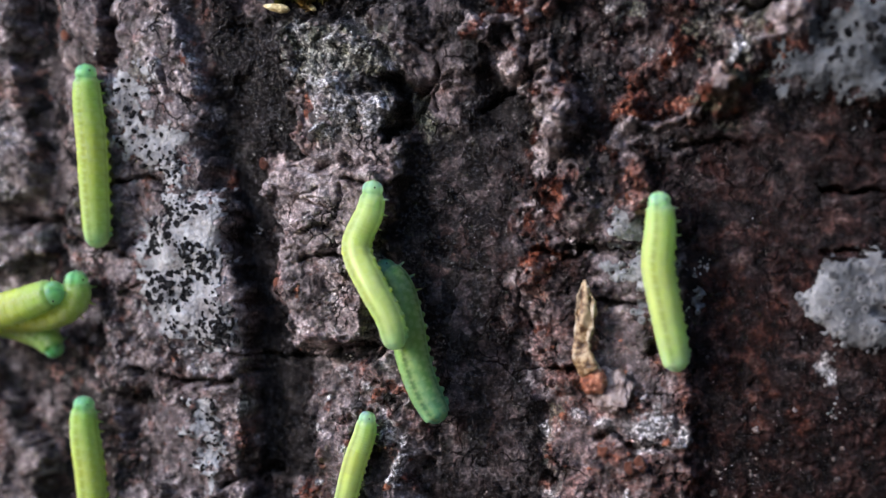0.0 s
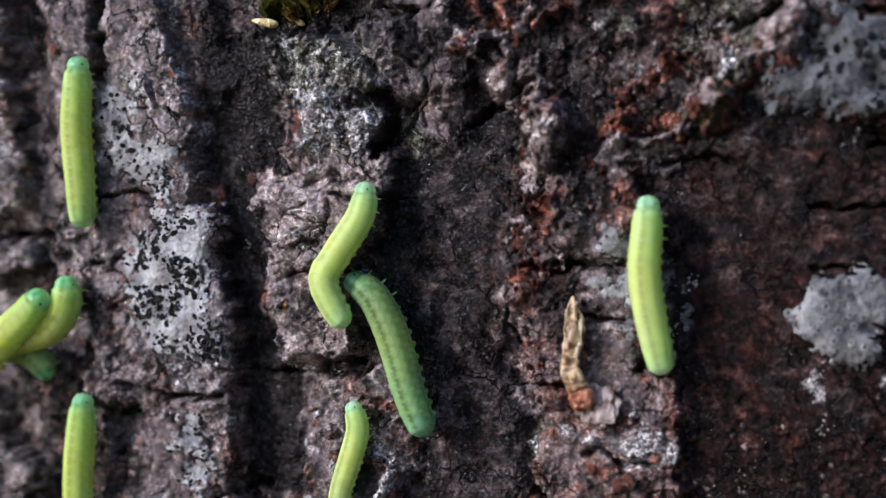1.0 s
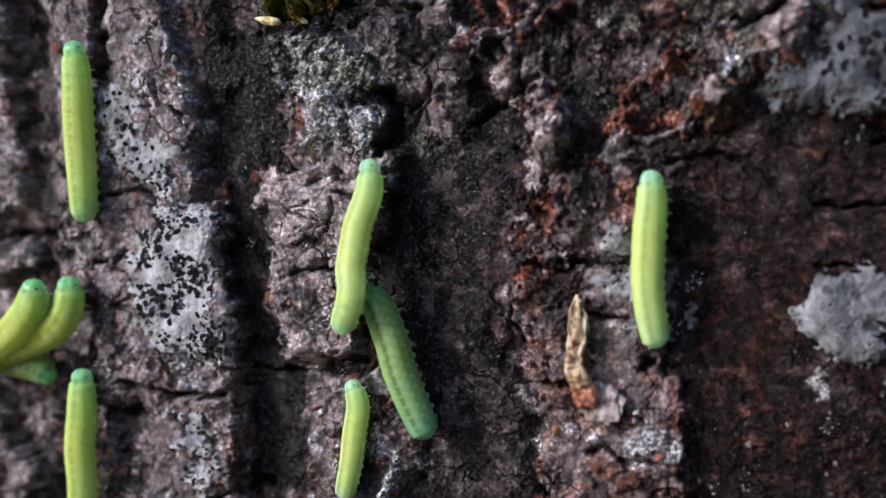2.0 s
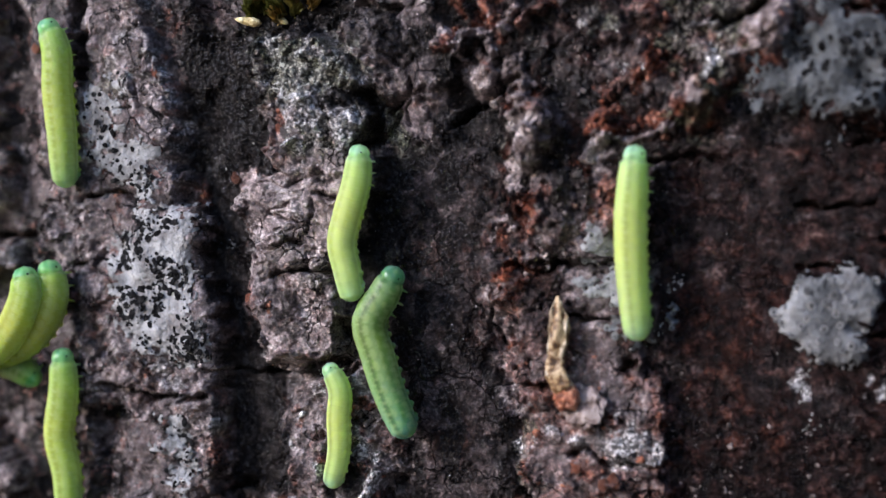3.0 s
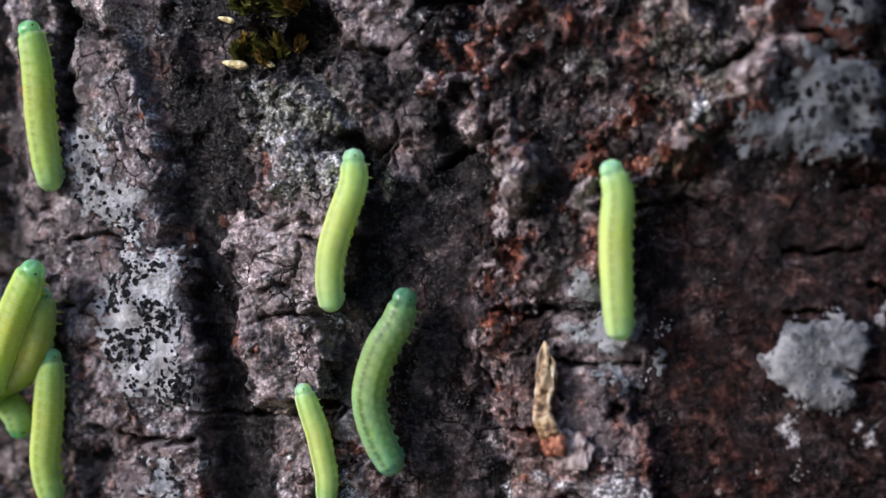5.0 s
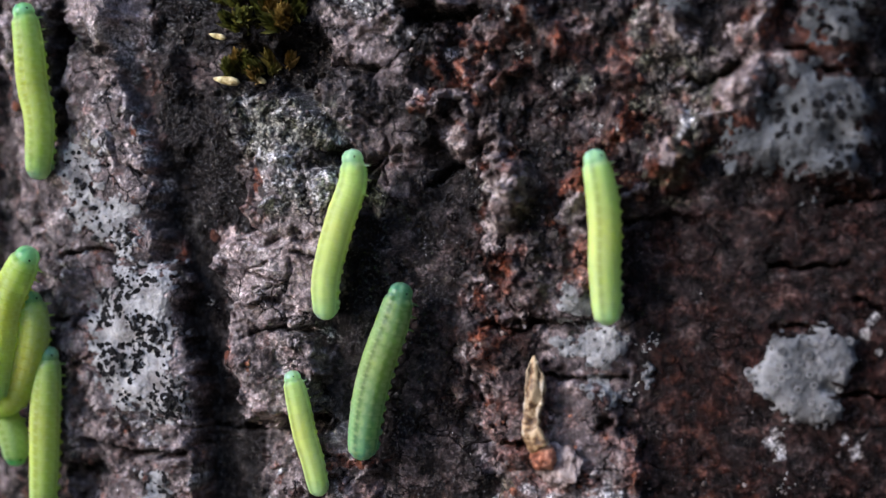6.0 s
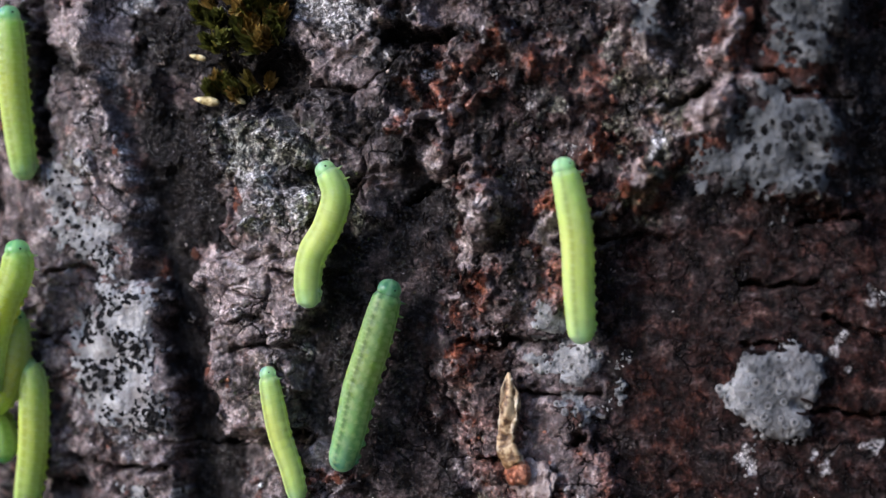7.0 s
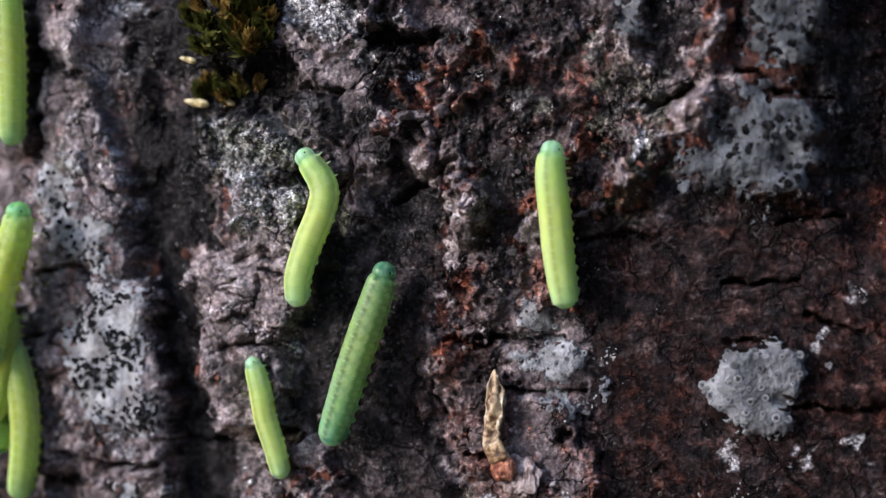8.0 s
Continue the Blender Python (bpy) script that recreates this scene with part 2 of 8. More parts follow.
def gradient_noise(x, y, seed=0):
    i, j = np.floor(x).astype(int), np.floor(y).astype(int)
    fx, fy = x - i, y - j
    sx, sy = fx * fx * fx * (fx * (fx * 6 - 15) + 10), fy * fy * fy * (fy * (fy * 6 - 15) + 10)

    def corner(a, b):
        g = ANGLES[lattice(i + a, j + b, seed)]
        return np.cos(g) * (fx - a) + np.sin(g) * (fy - b)
    low = corner(0, 0) * (1 - sx) + corner(1, 0) * sx
    high = corner(0, 1) * (1 - sx) + corner(1, 1) * sx
    return 1.5 * (low * (1 - sy) + high * sy)


def fbm(u, v, size, octaves=4, seed=0, gain=0.5, stretch=1.0):
    """Noise of about -1 to 1 whose largest lumps are size mm; stretch > 1 draws it out upwards."""
    total, amount = 0.0, 1.0
    for k in range(octaves):
        total = total + amount * gradient_noise(u / size * 2 ** k, v / size / stretch * 2 ** k, seed + k)
        amount *= gain
    return total


def cells(u, v, size, stretch=1.0, seed=0):
    """Distances to the nearest and second nearest cell point, in cells, and the cell's random number."""
    x, y = u / size, v / size / stretch
    i, j = np.floor(x).astype(int), np.floor(y).astype(int)
    first, second, who = np.full(u.shape, 9.0), np.full(u.shape, 9.0), np.zeros(u.shape)
    for a in (-1, 0, 1):
        for b in (-1, 0, 1):
            r = lattice(i + a, j + b, seed)
            px, py = PERM[r] / 256.0, PERM[(r + 91) & 255] / 256.0
            d = np.hypot(i + a + px - x, j + b + py - y)
            nearer = d < first
            second = np.where(nearer, first, np.minimum(second, d))
            who = np.where(nearer, PERM[(r + 17) & 255] / 255.0, who)
            first = np.minimum(first, d)
    return first, second, who


def facets(u, v, size, stretch, tilt, seed):
    """Broken flat faces, each tilted its own way: a height in mm."""
    x, y = u / size, v / size / stretch
    i, j = np.floor(x).astype(int), np.floor(y).astype(int)
    first, face = np.full(u.shape, 9.0), np.zeros(u.shape)
    for a in (-1, 0, 1):
        for b in (-1, 0, 1):
            r = lattice(i + a, j + b, seed)
            dx, dy = x - (i + a + PERM[r] / 256.0), y - (j + b + PERM[(r + 91) & 255] / 256.0)
            d = np.hypot(dx, dy)
            plane = (PERM[(r + 33) & 255] / 127.5 - 1) * dx + (PERM[(r + 57) & 255] / 127.5 - 1) * dy * stretch
            face = np.where(d < first, plane, face)
            first = np.minimum(first, d)
    return face * size * tilt


def step(a, b, x):
    k = np.clip((x - a) / (b - a), 0, 1)
    return k * k * (3 - 2 * k)


def to_line(u, v, points):
    """Distance in mm to a line of points."""
    best = np.full(u.shape, 1e6)
    for (x0, y0), (x1, y1) in zip(points, points[1:]):
        dx, dy = x1 - x0, y1 - y0
        k = np.clip(((u - x0) * dx + (v - y0) * dy) / (dx * dx + dy * dy + 1e-9), 0, 1)
        best = np.minimum(best, np.hypot(u - x0 - k * dx, v - y0 - k * dy))
    return best


def inside(u, v, points):
    """Signed distance in mm to an outline: positive inside."""
    ring = points + points[:1]
    odd = np.zeros(u.shape, bool)
    for (x0, y0), (x1, y1) in zip(ring, ring[1:]):
        if y0 != y1:
            odd ^= ((y0 > v) != (y1 > v)) & (u < (x1 - x0) * (v - y0) / (y1 - y0) + x0)
    return np.where(odd, 1, -1) * to_line(u, v, ring)


STEP = 0.13
GU, GV = np.meshgrid(np.arange(-60, 70.01, STEP), np.arange(-40, 48.01, STEP))
# ragged outlines: places are shaken before they are compared with an outline
WU = GU + 0.9 * fbm(GU, GV, 3.0, 4, 11) + 0.25 * fbm(GU, GV, 0.7, 2, 12)
WV = GV + 0.9 * fbm(GU, GV, 3.0, 4, 21) + 0.25 * fbm(GU, GV, 0.7, 2, 22)

height = np.full(GU.shape, -3.6)
masks = {k: np.zeros(GU.shape) for k in ("dark", "red", "brown", "algae", "pale", "mauve", "pink")}
smooth_skin = np.zeros(GU.shape)


def near(points, margin):
    """The part of the grid round some points."""
    us, vs = [p[0] for p in points], [p[1] for p in points]
    a, b = np.searchsorted(GV[:, 0], (min(vs) - margin, max(vs) + margin))
    c, d = np.searchsorted(GU[0], (min(us) - margin, max(us) + margin))
    return np.s_[a:b, c:d]


def plate(points, top, edge=0.5, tilt=(0.0, 0.0)):
    """Raise a bark plate with steep broken sides."""
    s = near(points, 4)
    k = step(-edge, edge, inside(WU[s], WV[s], points))
    mu, mv = np.mean([p[0] for p in points]), np.mean([p[1] for p in points])
    level = top + tilt[0] * (GU[s] - mu) + tilt[1] * (GV[s] - mv)
    height[s] = np.where(k > 0, height[s] * (1 - k) + np.maximum(level, height[s]) * k, height[s])


def floor_level(points, depth, edge=2.0):
    s = near(points, 5)
    k = step(-edge, edge, inside(WU[s], WV[s], points))
    height[s] = height[s] * (1 - k) + depth * k


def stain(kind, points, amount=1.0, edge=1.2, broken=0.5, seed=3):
    """Colour on the bark, with a broken outline; some of it stands for shade and sheen."""
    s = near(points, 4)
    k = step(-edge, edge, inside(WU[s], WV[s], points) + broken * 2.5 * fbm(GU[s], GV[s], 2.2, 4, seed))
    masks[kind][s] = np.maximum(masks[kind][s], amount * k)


def knob(u, v, r, tall, stretch=1.0, colour="", amount=0.9):
    s = near([(u, v)], r * 3)
    d = np.hypot(WU[s] - u, (WV[s] - v) / stretch) / r
    height[s] += tall * np.clip(1 - d * d, 0, 1) ** 0.7
    if colour:
        masks[colour][s] = np.maximum(masks[colour][s], amount * step(1.25, 0.7, d))


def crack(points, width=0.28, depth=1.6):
    """A narrow split in the bark, with its shade darkened into the colour."""
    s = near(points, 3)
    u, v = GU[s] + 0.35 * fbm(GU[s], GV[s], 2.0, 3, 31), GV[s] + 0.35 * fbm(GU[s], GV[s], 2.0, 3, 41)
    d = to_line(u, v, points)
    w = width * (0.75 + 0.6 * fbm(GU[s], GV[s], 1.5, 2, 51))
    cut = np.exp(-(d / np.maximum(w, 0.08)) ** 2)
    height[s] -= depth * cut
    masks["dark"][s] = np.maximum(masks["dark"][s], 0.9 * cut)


def blurred(field, reach):
    """The field's mean over a square of that reach in steps."""
    out = field
    for axis in (0, 1):
        pad = [(0, 0), (0, 0)]
        pad[axis] = (reach + 1, reach)
        total = np.cumsum(np.pad(out, pad, "edge"), axis)
        n = out.shape[axis]
        hi, lo = np.arange(n) + 2 * reach + 1, np.arange(n)
        out = (np.take(total, hi, axis) - np.take(total, lo, axis)) / (2 * reach + 1)
    return out


def flatten(s, k):
    """Wear the grain away and leave the broad form."""
    height[s] += 0.9 * k * (blurred(blurred(height[s], 5), 5) - height[s])
    smooth_skin[s] = np.maximum(smooth_skin[s], k)


def wear(points, calm, edge=1.0):
    s = near(points, 3)
    flatten(s, calm * step(-edge, edge, inside(WU[s], WV[s], points)))


def paint(kind, points, amount=1.0, edge=0.6, broken=0.4, calm=0.0):
    """Bark colour of one kind within a broken outline, in place of what was there, dark for shade too; calm: how far
    its grain is worn smooth.
    """
    s = near(points, 3)
    k = step(-edge, edge, inside(WU[s], WV[s], points) + broken * 2.2 * fbm(GU[s], GV[s], 1.7, 4, 37))
    for name, field in masks.items():
        field[s] = field[s] * (1 - amount * k) + (amount * k if name == kind else 0)
    if calm:
        flatten(s, calm * k)


def mottle(kind, points, amount, size, stretch, cover, seed):
    """Ragged blotches of one kind of bark over a stretch; stretch < 1 draws them out sideways."""
    s = near(points, 3)
    k = amount * step(-1.0, 1.0, inside(WU[s], WV[s], points)) * step(cover - 0.1, cover + 0.1, fbm(WU[s], WV[s], size, 5, seed, 0.6, stretch))
    for name, field in masks.items():
        field[s] = field[s] * (1 - k) + (k if name == kind else 0)


def hollow(points, depth, edge=0.8):
    """A pit or gap between plates."""
    s = near(points, 3)
    k = step(-edge, edge, inside(WU[s], WV[s], points))
    low = np.minimum(blurred(height[s], 6), depth) + 0.5 * (height[s] - blurred(height[s], 6))
    height[s] = height[s] * (1 - k) + low * k


def ridge(points, width, tall, colour="", amount=0.8):
    """A rounded, uneven rib of bark along a line."""
    s = near(points, 4)
    u, v = GU[s] + 0.4 * fbm(GU[s], GV[s], 1.6, 3, 32), GV[s] + 0.4 * fbm(GU[s], GV[s], 1.6, 3, 42)
    d = to_line(u, v, points) / (width * (0.85 + 0.5 * fbm(GU[s], GV[s], 1.3, 2, 52)))
    height[s] += tall * np.clip(1 - d * d, 0, 1) ** 0.7
    if colour:
        k = amount * step(1.2, 0.7, d)
        for name, field in masks.items():
            field[s] = field[s] * (1 - k) + (k if name == colour else 0)


# ---- broad levels
floor_level([(-3.0, 14.5), (0.9, 17.7), (6.4, 13.2), (8.0, 6.1), (6.4, -2.2), (6.4, -11.0), (9.2, -17.7), (8.7, -34.1), (-2.5, -34.7), (-1.9, -20.3), (-7.6, -9.0), (-7.6, 0.1), (-4.7, 6.2)], -2.2)
floor_level([(4.1, 45.5), (52.3, 43.3), (53.0, 19.9), (37.9, 10.1), (22.4, 7.6), (8.0, 6.1)], -1.6)
floor_level([(19.8, 9.8), (58.2, 12.6), (59.6, -35.2), (22.9, -36.3), (23.1, -10.8)], -1.5)
floor_level([(5.3, 7.8), (20.3, 10.8), (24.2, -10.8), (9.7, -6.6), (5.9, -2.2)], -1.0)
floor_level([(-23.9, 21.7), (-16.8, 22.0), (-15.5, 9.6), (-17.0, 2.8), (-20.0, 4.0), (-22.9, 9.7)], -2.8, 1.0)
floor_level([(46.5, 48.1), (67.7, 47.6), (68.6, 4.3), (47.4, 9.9)], -4.5)

# ---- plates
plate([(-84.8, 49.0), (-45.6, 44.2), (-46.0, 19.4), (-44.6, 12.7), (-44.4, 6.7), (-47.9, 4.2), (-86.9, 4.7)], -0.1, 0.5, (-0.02, 0))
plate([(-87.0, 3.1), (-44.5, 2.6), (-43.8, 0.1), (-46.0, -2.4), (-87.2, -2.0)], -0.6)
plate([(-87.5, -8.1), (-52.4, -7.4), (-51.1, -12.3), (-47.1, -18.4), (-44.3, -22.0), (-43.8, -31.9), (-44.9, -47.1), (-89.6, -53.0)], -0.3)
plate([(-42.0, 43.9), (-35.1, 43.2), (-35.6, 24.8), (-36.2, 19.6), (-38.9, 18.2), (-41.5, 19.8), (-41.7, 25.1)], -0.3)
plate([(-34.2, 43.1), (-27.8, 42.5), (-28.7, 24.4), (-26.3, 20.9), (-25.0, 16.2), (-25.5, 11.1), (-23.8, 8.7), (-25.2, 6.2), (-22.3, 5.5), (-22.1, 0.6), (-20.1, -4.6), (-20.7, -12.1), (-20.5, -15.1), (-20.8, -50.8), (-38.9, -52.8), (-35.1, -24.0), (-35.6, -15.5), (-37.2, -12.0), (-35.8, -7.1), (-40.0, -2.3), (-40.6, 0.7), (-41.1, 8.5), (-39.9, 17.4), (-35.7, 18.4)], 0.0, 0.5, (0.01, 0))
plate([(-33.7, 43.1), (-26.0, 42.4), (-23.1, 30.9), (-22.0, 23.0), (-23.3, 16.8), (-25.2, 11.1), (-26.4, 11.7), (-26.3, 20.9), (-29.3, 25.6)], -2.2, 0.8)
plate([(-16.3, 8.6), (-13.9, 9.1), (-11.0, 8.0), (-4.7, 8.7), (-3.5, 9.7), (-4.7, 6.2), (-6.7, 1.2), (-7.6, -2.2), (-7.9, -9.0), (-12.8, -10.4), (-16.0, -9.1), (-17.5, -3.4), (-16.3, 1.2), (-19.2, 5.8)], 0.6, 0.6)
plate([(-16.7, 22.7), (-12.6, 24.0), (-8.0, 21.6), (-4.7, 18.4), (-3.5, 14.5), (-4.7, 11.8), (-3.0, 10.4), (-4.7, 8.4), (-12.7, 8.4), (-15.0, 10.9), (-15.9, 14.8), (-17.3, 19.4)], 0.5, 0.8)
plate([(-10.5, -11.3), (-5.3, -10.7), (-2.4, -14.6), (-2.4, -20.3), (-3.3, -26.0), (-2.5, -43.4), (-16.6, -44.4), (-15.3, -25.5), (-16.1, -19.6), (-14.0, -14.9)], -0.5, 0.7)
plate([(-7.4, 41.0), (6.3, 40.1), (5.3, 21.9), (4.2, 17.6), (0.9, 16.6), (-2.4, 16.2), (-4.7, 18.4), (-7.5, 21.3)], -0.4, 0.7)
plate([(-17.1, 41.7), (-5.2, 40.8), (-5.8, 25.6), (-9.7, 24.1), (-12.6, 26.5), (-16.0, 28.3)], -0.3, 0.7)
plate([(9.7, -6.6), (14.0, -3.2), (19.4, -6.5), (23.5, -10.8), (24.1, -16.3), (23.9, -41.8), (9.6, -42.6), (10.6, -15.4), (9.7, -11.0)], 0.2, 0.5, (0.03, 0))
plate([(7.7, 15.9), (12.3, 16.9), (13.4, 11.5), (11.2, 8.8), (8.0, 10.5)], -0.2, 0.7)
plate([(9.6, 7.7), (14.5, 9.3), (19.2, 7.6), (18.8, 1.1), (13.4, 2.2), (10.2, 3.3)], -0.3, 0.8)
plate([(37.6, 43.2), (46.5, 42.9), (45.6, 31.3), (44.1, 26.5), (42.0, 25.0), (44.9, 22.8), (44.7, 14.2), (41.0, 12.9), (32.2, 14.6), (31.2, 18.7), (36.2, 24.6), (37.8, 27.2)], 0.2, 0.6)
plate([(25.0, 43.7), (30.3, 43.5), (28.7, 29.6), (26.6, 28.0), (23.9, 30.8)], -0.2, 0.6)
plate([(30.9, 22.0), (36.7, 26.7), (38.8, 25.6), (36.2, 23.5), (31.4, 18.7), (27.1, 15.0), (23.9, 12.8), (25.0, 16.1)], 0.2, 0.7)
plate([(33.9, -3.2), (36.3, -0.2), (42.2, -0.2), (43.8, -2.7), (44.0, -4.9), (42.3, -9.6), (36.9, -8.8)], -0.1, 0.5)

# ---- grain of the bark: torn layers, lumps, fine splits
raised = step(-2.0, -0.6, height)
calm = np.ones(GU.shape)
for quiet in ([(23.2, 7.6), (58.2, 12.6), (59.6, -35.2), (23.7, -36.2)], [(10.8, -6.6), (23.4, -6.4), (23.8, -25.1), (10.9, -25.5)]):
    calm -= 0.75 * step(-2, 2, inside(WU, WV, quiet)) * (calm > 0.9)


def layers(x, thick):
    """Turn a smooth swelling into torn layers."""
    k = np.floor(x / thick)
    return (k + step(0.55, 1.0, x / thick - k)) * thick, k


swell = 0.9 * fbm(GU + 0.7 * fbm(GU, GV, 2.0, 3, 61), GV + 0.7 * fbm(GU, GV, 2.0, 3, 62), 4.2, 5, 70, 0.55, 1.5)
torn, level = layers(swell + 5, 0.34)
f1, f2, who = cells(GU + 0.9 * fbm(GU, GV, 2.5, 4, 63), GV + 0.9 * fbm(GU, GV, 2.5, 4, 64), 3.6, 0.85, 5)
g1, g2, whose = cells(GU + 0.6 * fbm(GU, GV, 1.4, 3, 65), GV + 0.6 * fbm(GU, GV, 1.4, 3, 66), 1.6, 0.9, 9)
height += calm * (0.6 + 0.4 * raised) * (torn - 5)
height += calm * raised * (who - 0.5) * 0.5
splitting = step(-0.25, 0.35, fbm(GU, GV, 8, 2, 67))
height -= raised * splitting * 0.55 * step(0.06, 0.0, f2 - f1)
height -= raised * step(-0.1, 0.4, fbm(GU, GV, 6, 2, 68)) * 0.22 * step(0.05, 0.0, g2 - g1)
height += (0.3 + 0.7 * calm) * 0.24 * (0.4 - np.abs(fbm(GU + 0.5 * fbm(GU, GV, 1.4, 3, 75), GV, 2.6, 5, 71, 0.55, 0.8)))
height += (0.4 + 0.6 * calm) * 0.02 * fbm(GU, GV, 0.6, 2, 72)
shaken = (GU + 0.5 * fbm(GU, GV, 1.6, 3, 76), GV + 0.5 * fbm(GU, GV, 1.6, 3, 77))
height += (0.15 + 0.85 * calm) * facets(*shaken, 2.4, 0.9, 0.28, 3)
height += (1 - calm) * 0.22 * fbm(GU, GV, 1.4, 4, 84, 0.5, 0.45)
# broad smooth scales on one side of the trunk
plated = step(-3, 3, inside(WU, WV, [(-93.6, 56.9), (-25.9, 48.0), (-19.8, 8.1), (-20.3, -50.8), (-100.0, -62.1)]))
plated = np.maximum(plated, step(-1.5, 1.0, inside(WU, WV, [(-16.3, 8.6), (-13.9, 9.1), (-11.0, 8.0), (-4.7, 8.7), (-3.5, 9.7), (-4.7, 6.2), (-6.7, 1.2), (-7.6, -2.2), (-7.9, -9.0), (-12.8, -10.4), (-16.0, -9.1), (-17.5, -3.4), (-16.3, 1.2), (-19.2, 5.8)])))
height -= plated * raised * 0.45 * step(0.07, 0.0, f2 - f1)
height += plated * 0.25 * (0.4 - np.abs(fbm(GU, GV, 4.0, 4, 86, 0.5, 1.6)))
# rounded knobs, close together, in two sizes
round_amount = (0.25 + 0.75 * step(-0.35, 0.25, fbm(GU, GV, 7, 3, 79))) * (1 - 0.6 * plated)
height += (0.1 + 0.9 * calm) * round_amount * 0.42 * (np.sqrt(np.clip(1 - (g1 / 0.85) ** 2, 0, 1)) - 0.6)
k1, k2, small_who = cells(GU + 0.35 * fbm(GU, GV, 0.9, 2, 81), GV + 0.35 * fbm(GU, GV, 0.9, 2, 82), 0.72, 1.0, 15)
height += (1 - 0.6 * plated) * (0.3 + 0.7 * calm) * 0.12 * (np.sqrt(np.clip(1 - (k1 / 0.85) ** 2, 0, 1)) - 0.6) * (0.3 + 0.7 * step(-0.2, 0.3, fbm(GU, GV, 4, 3, 83)))
# every torn layer has a tone of its own
tone_of_layer = np.clip(0.5 + 0.55 * (np.sin(level * 12.9898 + np.floor(who * 7) * 3.1) * 0.7 + 0.5 * (whose - 0.5)) + 0.25 * fbm(GU, GV, 3, 4, 73), 0, 1)
red_break = step(0.02, 0.2, fbm(GU, GV, 2.4, 4, 74, 0.6) + 0.25 * (whose - 0.5))

# ---- colours of the bark, with the shade of furrows painted dark
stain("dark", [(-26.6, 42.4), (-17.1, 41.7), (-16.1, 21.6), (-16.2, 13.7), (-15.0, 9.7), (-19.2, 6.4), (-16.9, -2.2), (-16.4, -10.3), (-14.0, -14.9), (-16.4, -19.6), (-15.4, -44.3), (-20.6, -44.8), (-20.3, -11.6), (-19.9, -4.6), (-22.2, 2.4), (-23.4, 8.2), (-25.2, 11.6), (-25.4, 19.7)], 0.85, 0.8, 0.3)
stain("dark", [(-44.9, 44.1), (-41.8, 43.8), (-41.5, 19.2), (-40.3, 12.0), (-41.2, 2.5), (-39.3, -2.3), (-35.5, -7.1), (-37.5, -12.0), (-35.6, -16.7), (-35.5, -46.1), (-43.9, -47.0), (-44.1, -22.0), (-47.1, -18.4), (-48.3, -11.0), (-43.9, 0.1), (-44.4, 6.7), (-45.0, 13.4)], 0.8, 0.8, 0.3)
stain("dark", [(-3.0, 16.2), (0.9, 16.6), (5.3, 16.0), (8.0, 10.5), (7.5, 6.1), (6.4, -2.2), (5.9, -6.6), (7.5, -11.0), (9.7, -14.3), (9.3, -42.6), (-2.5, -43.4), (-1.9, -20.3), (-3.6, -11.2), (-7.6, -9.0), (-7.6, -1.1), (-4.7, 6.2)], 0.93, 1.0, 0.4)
# shadow past the far right plates, put into the colour
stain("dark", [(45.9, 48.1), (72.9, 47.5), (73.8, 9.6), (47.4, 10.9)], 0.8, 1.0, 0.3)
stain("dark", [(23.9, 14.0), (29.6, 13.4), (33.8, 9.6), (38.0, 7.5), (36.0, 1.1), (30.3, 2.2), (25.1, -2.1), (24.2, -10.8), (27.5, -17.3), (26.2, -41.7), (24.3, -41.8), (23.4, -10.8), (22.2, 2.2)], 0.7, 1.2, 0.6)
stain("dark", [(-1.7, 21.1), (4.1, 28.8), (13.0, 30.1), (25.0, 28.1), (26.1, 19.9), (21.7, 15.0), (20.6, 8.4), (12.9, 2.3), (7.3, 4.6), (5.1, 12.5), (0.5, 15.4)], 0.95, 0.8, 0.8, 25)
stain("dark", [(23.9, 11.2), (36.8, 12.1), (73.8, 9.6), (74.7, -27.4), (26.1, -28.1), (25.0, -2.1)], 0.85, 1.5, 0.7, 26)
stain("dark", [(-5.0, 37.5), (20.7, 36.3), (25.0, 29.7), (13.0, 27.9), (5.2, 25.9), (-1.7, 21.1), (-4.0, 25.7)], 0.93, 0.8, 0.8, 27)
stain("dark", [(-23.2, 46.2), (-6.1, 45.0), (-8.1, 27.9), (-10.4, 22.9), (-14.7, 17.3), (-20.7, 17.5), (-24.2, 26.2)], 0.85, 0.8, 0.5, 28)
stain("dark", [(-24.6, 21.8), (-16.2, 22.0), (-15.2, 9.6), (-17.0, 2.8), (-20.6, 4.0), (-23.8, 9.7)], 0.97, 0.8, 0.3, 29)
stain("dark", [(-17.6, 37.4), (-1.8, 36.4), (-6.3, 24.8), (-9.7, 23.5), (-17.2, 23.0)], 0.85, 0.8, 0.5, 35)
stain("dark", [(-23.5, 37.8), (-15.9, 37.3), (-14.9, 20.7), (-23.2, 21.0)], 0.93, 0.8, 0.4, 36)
# red-brown right side, its weaker light put into the colour
stain("brown", [(6.3, 40.1), (62.5, 38.1), (65.2, -46.1), (8.8, -48.4), (9.7, -14.3), (6.4, -6.6), (8.0, 7.7), (5.3, 17.6)], 0.85, 1.5, 0.6)
stain("brown", [(-1.3, 13.4), (6.4, 13.2), (6.5, -25.7), (-2.5, -26.0), (-1.3, -8.9)], 0.35, 2.0, 0.8)
stain("red", [(3.0, 30.5), (25.0, 30.8), (27.7, 21.0), (26.6, 16.6), (21.7, 16.7), (17.4, 19.0), (10.8, 22.4), (6.3, 21.4), (3.5, 23.8)], 0.6, 0.8, 1.1, 5)
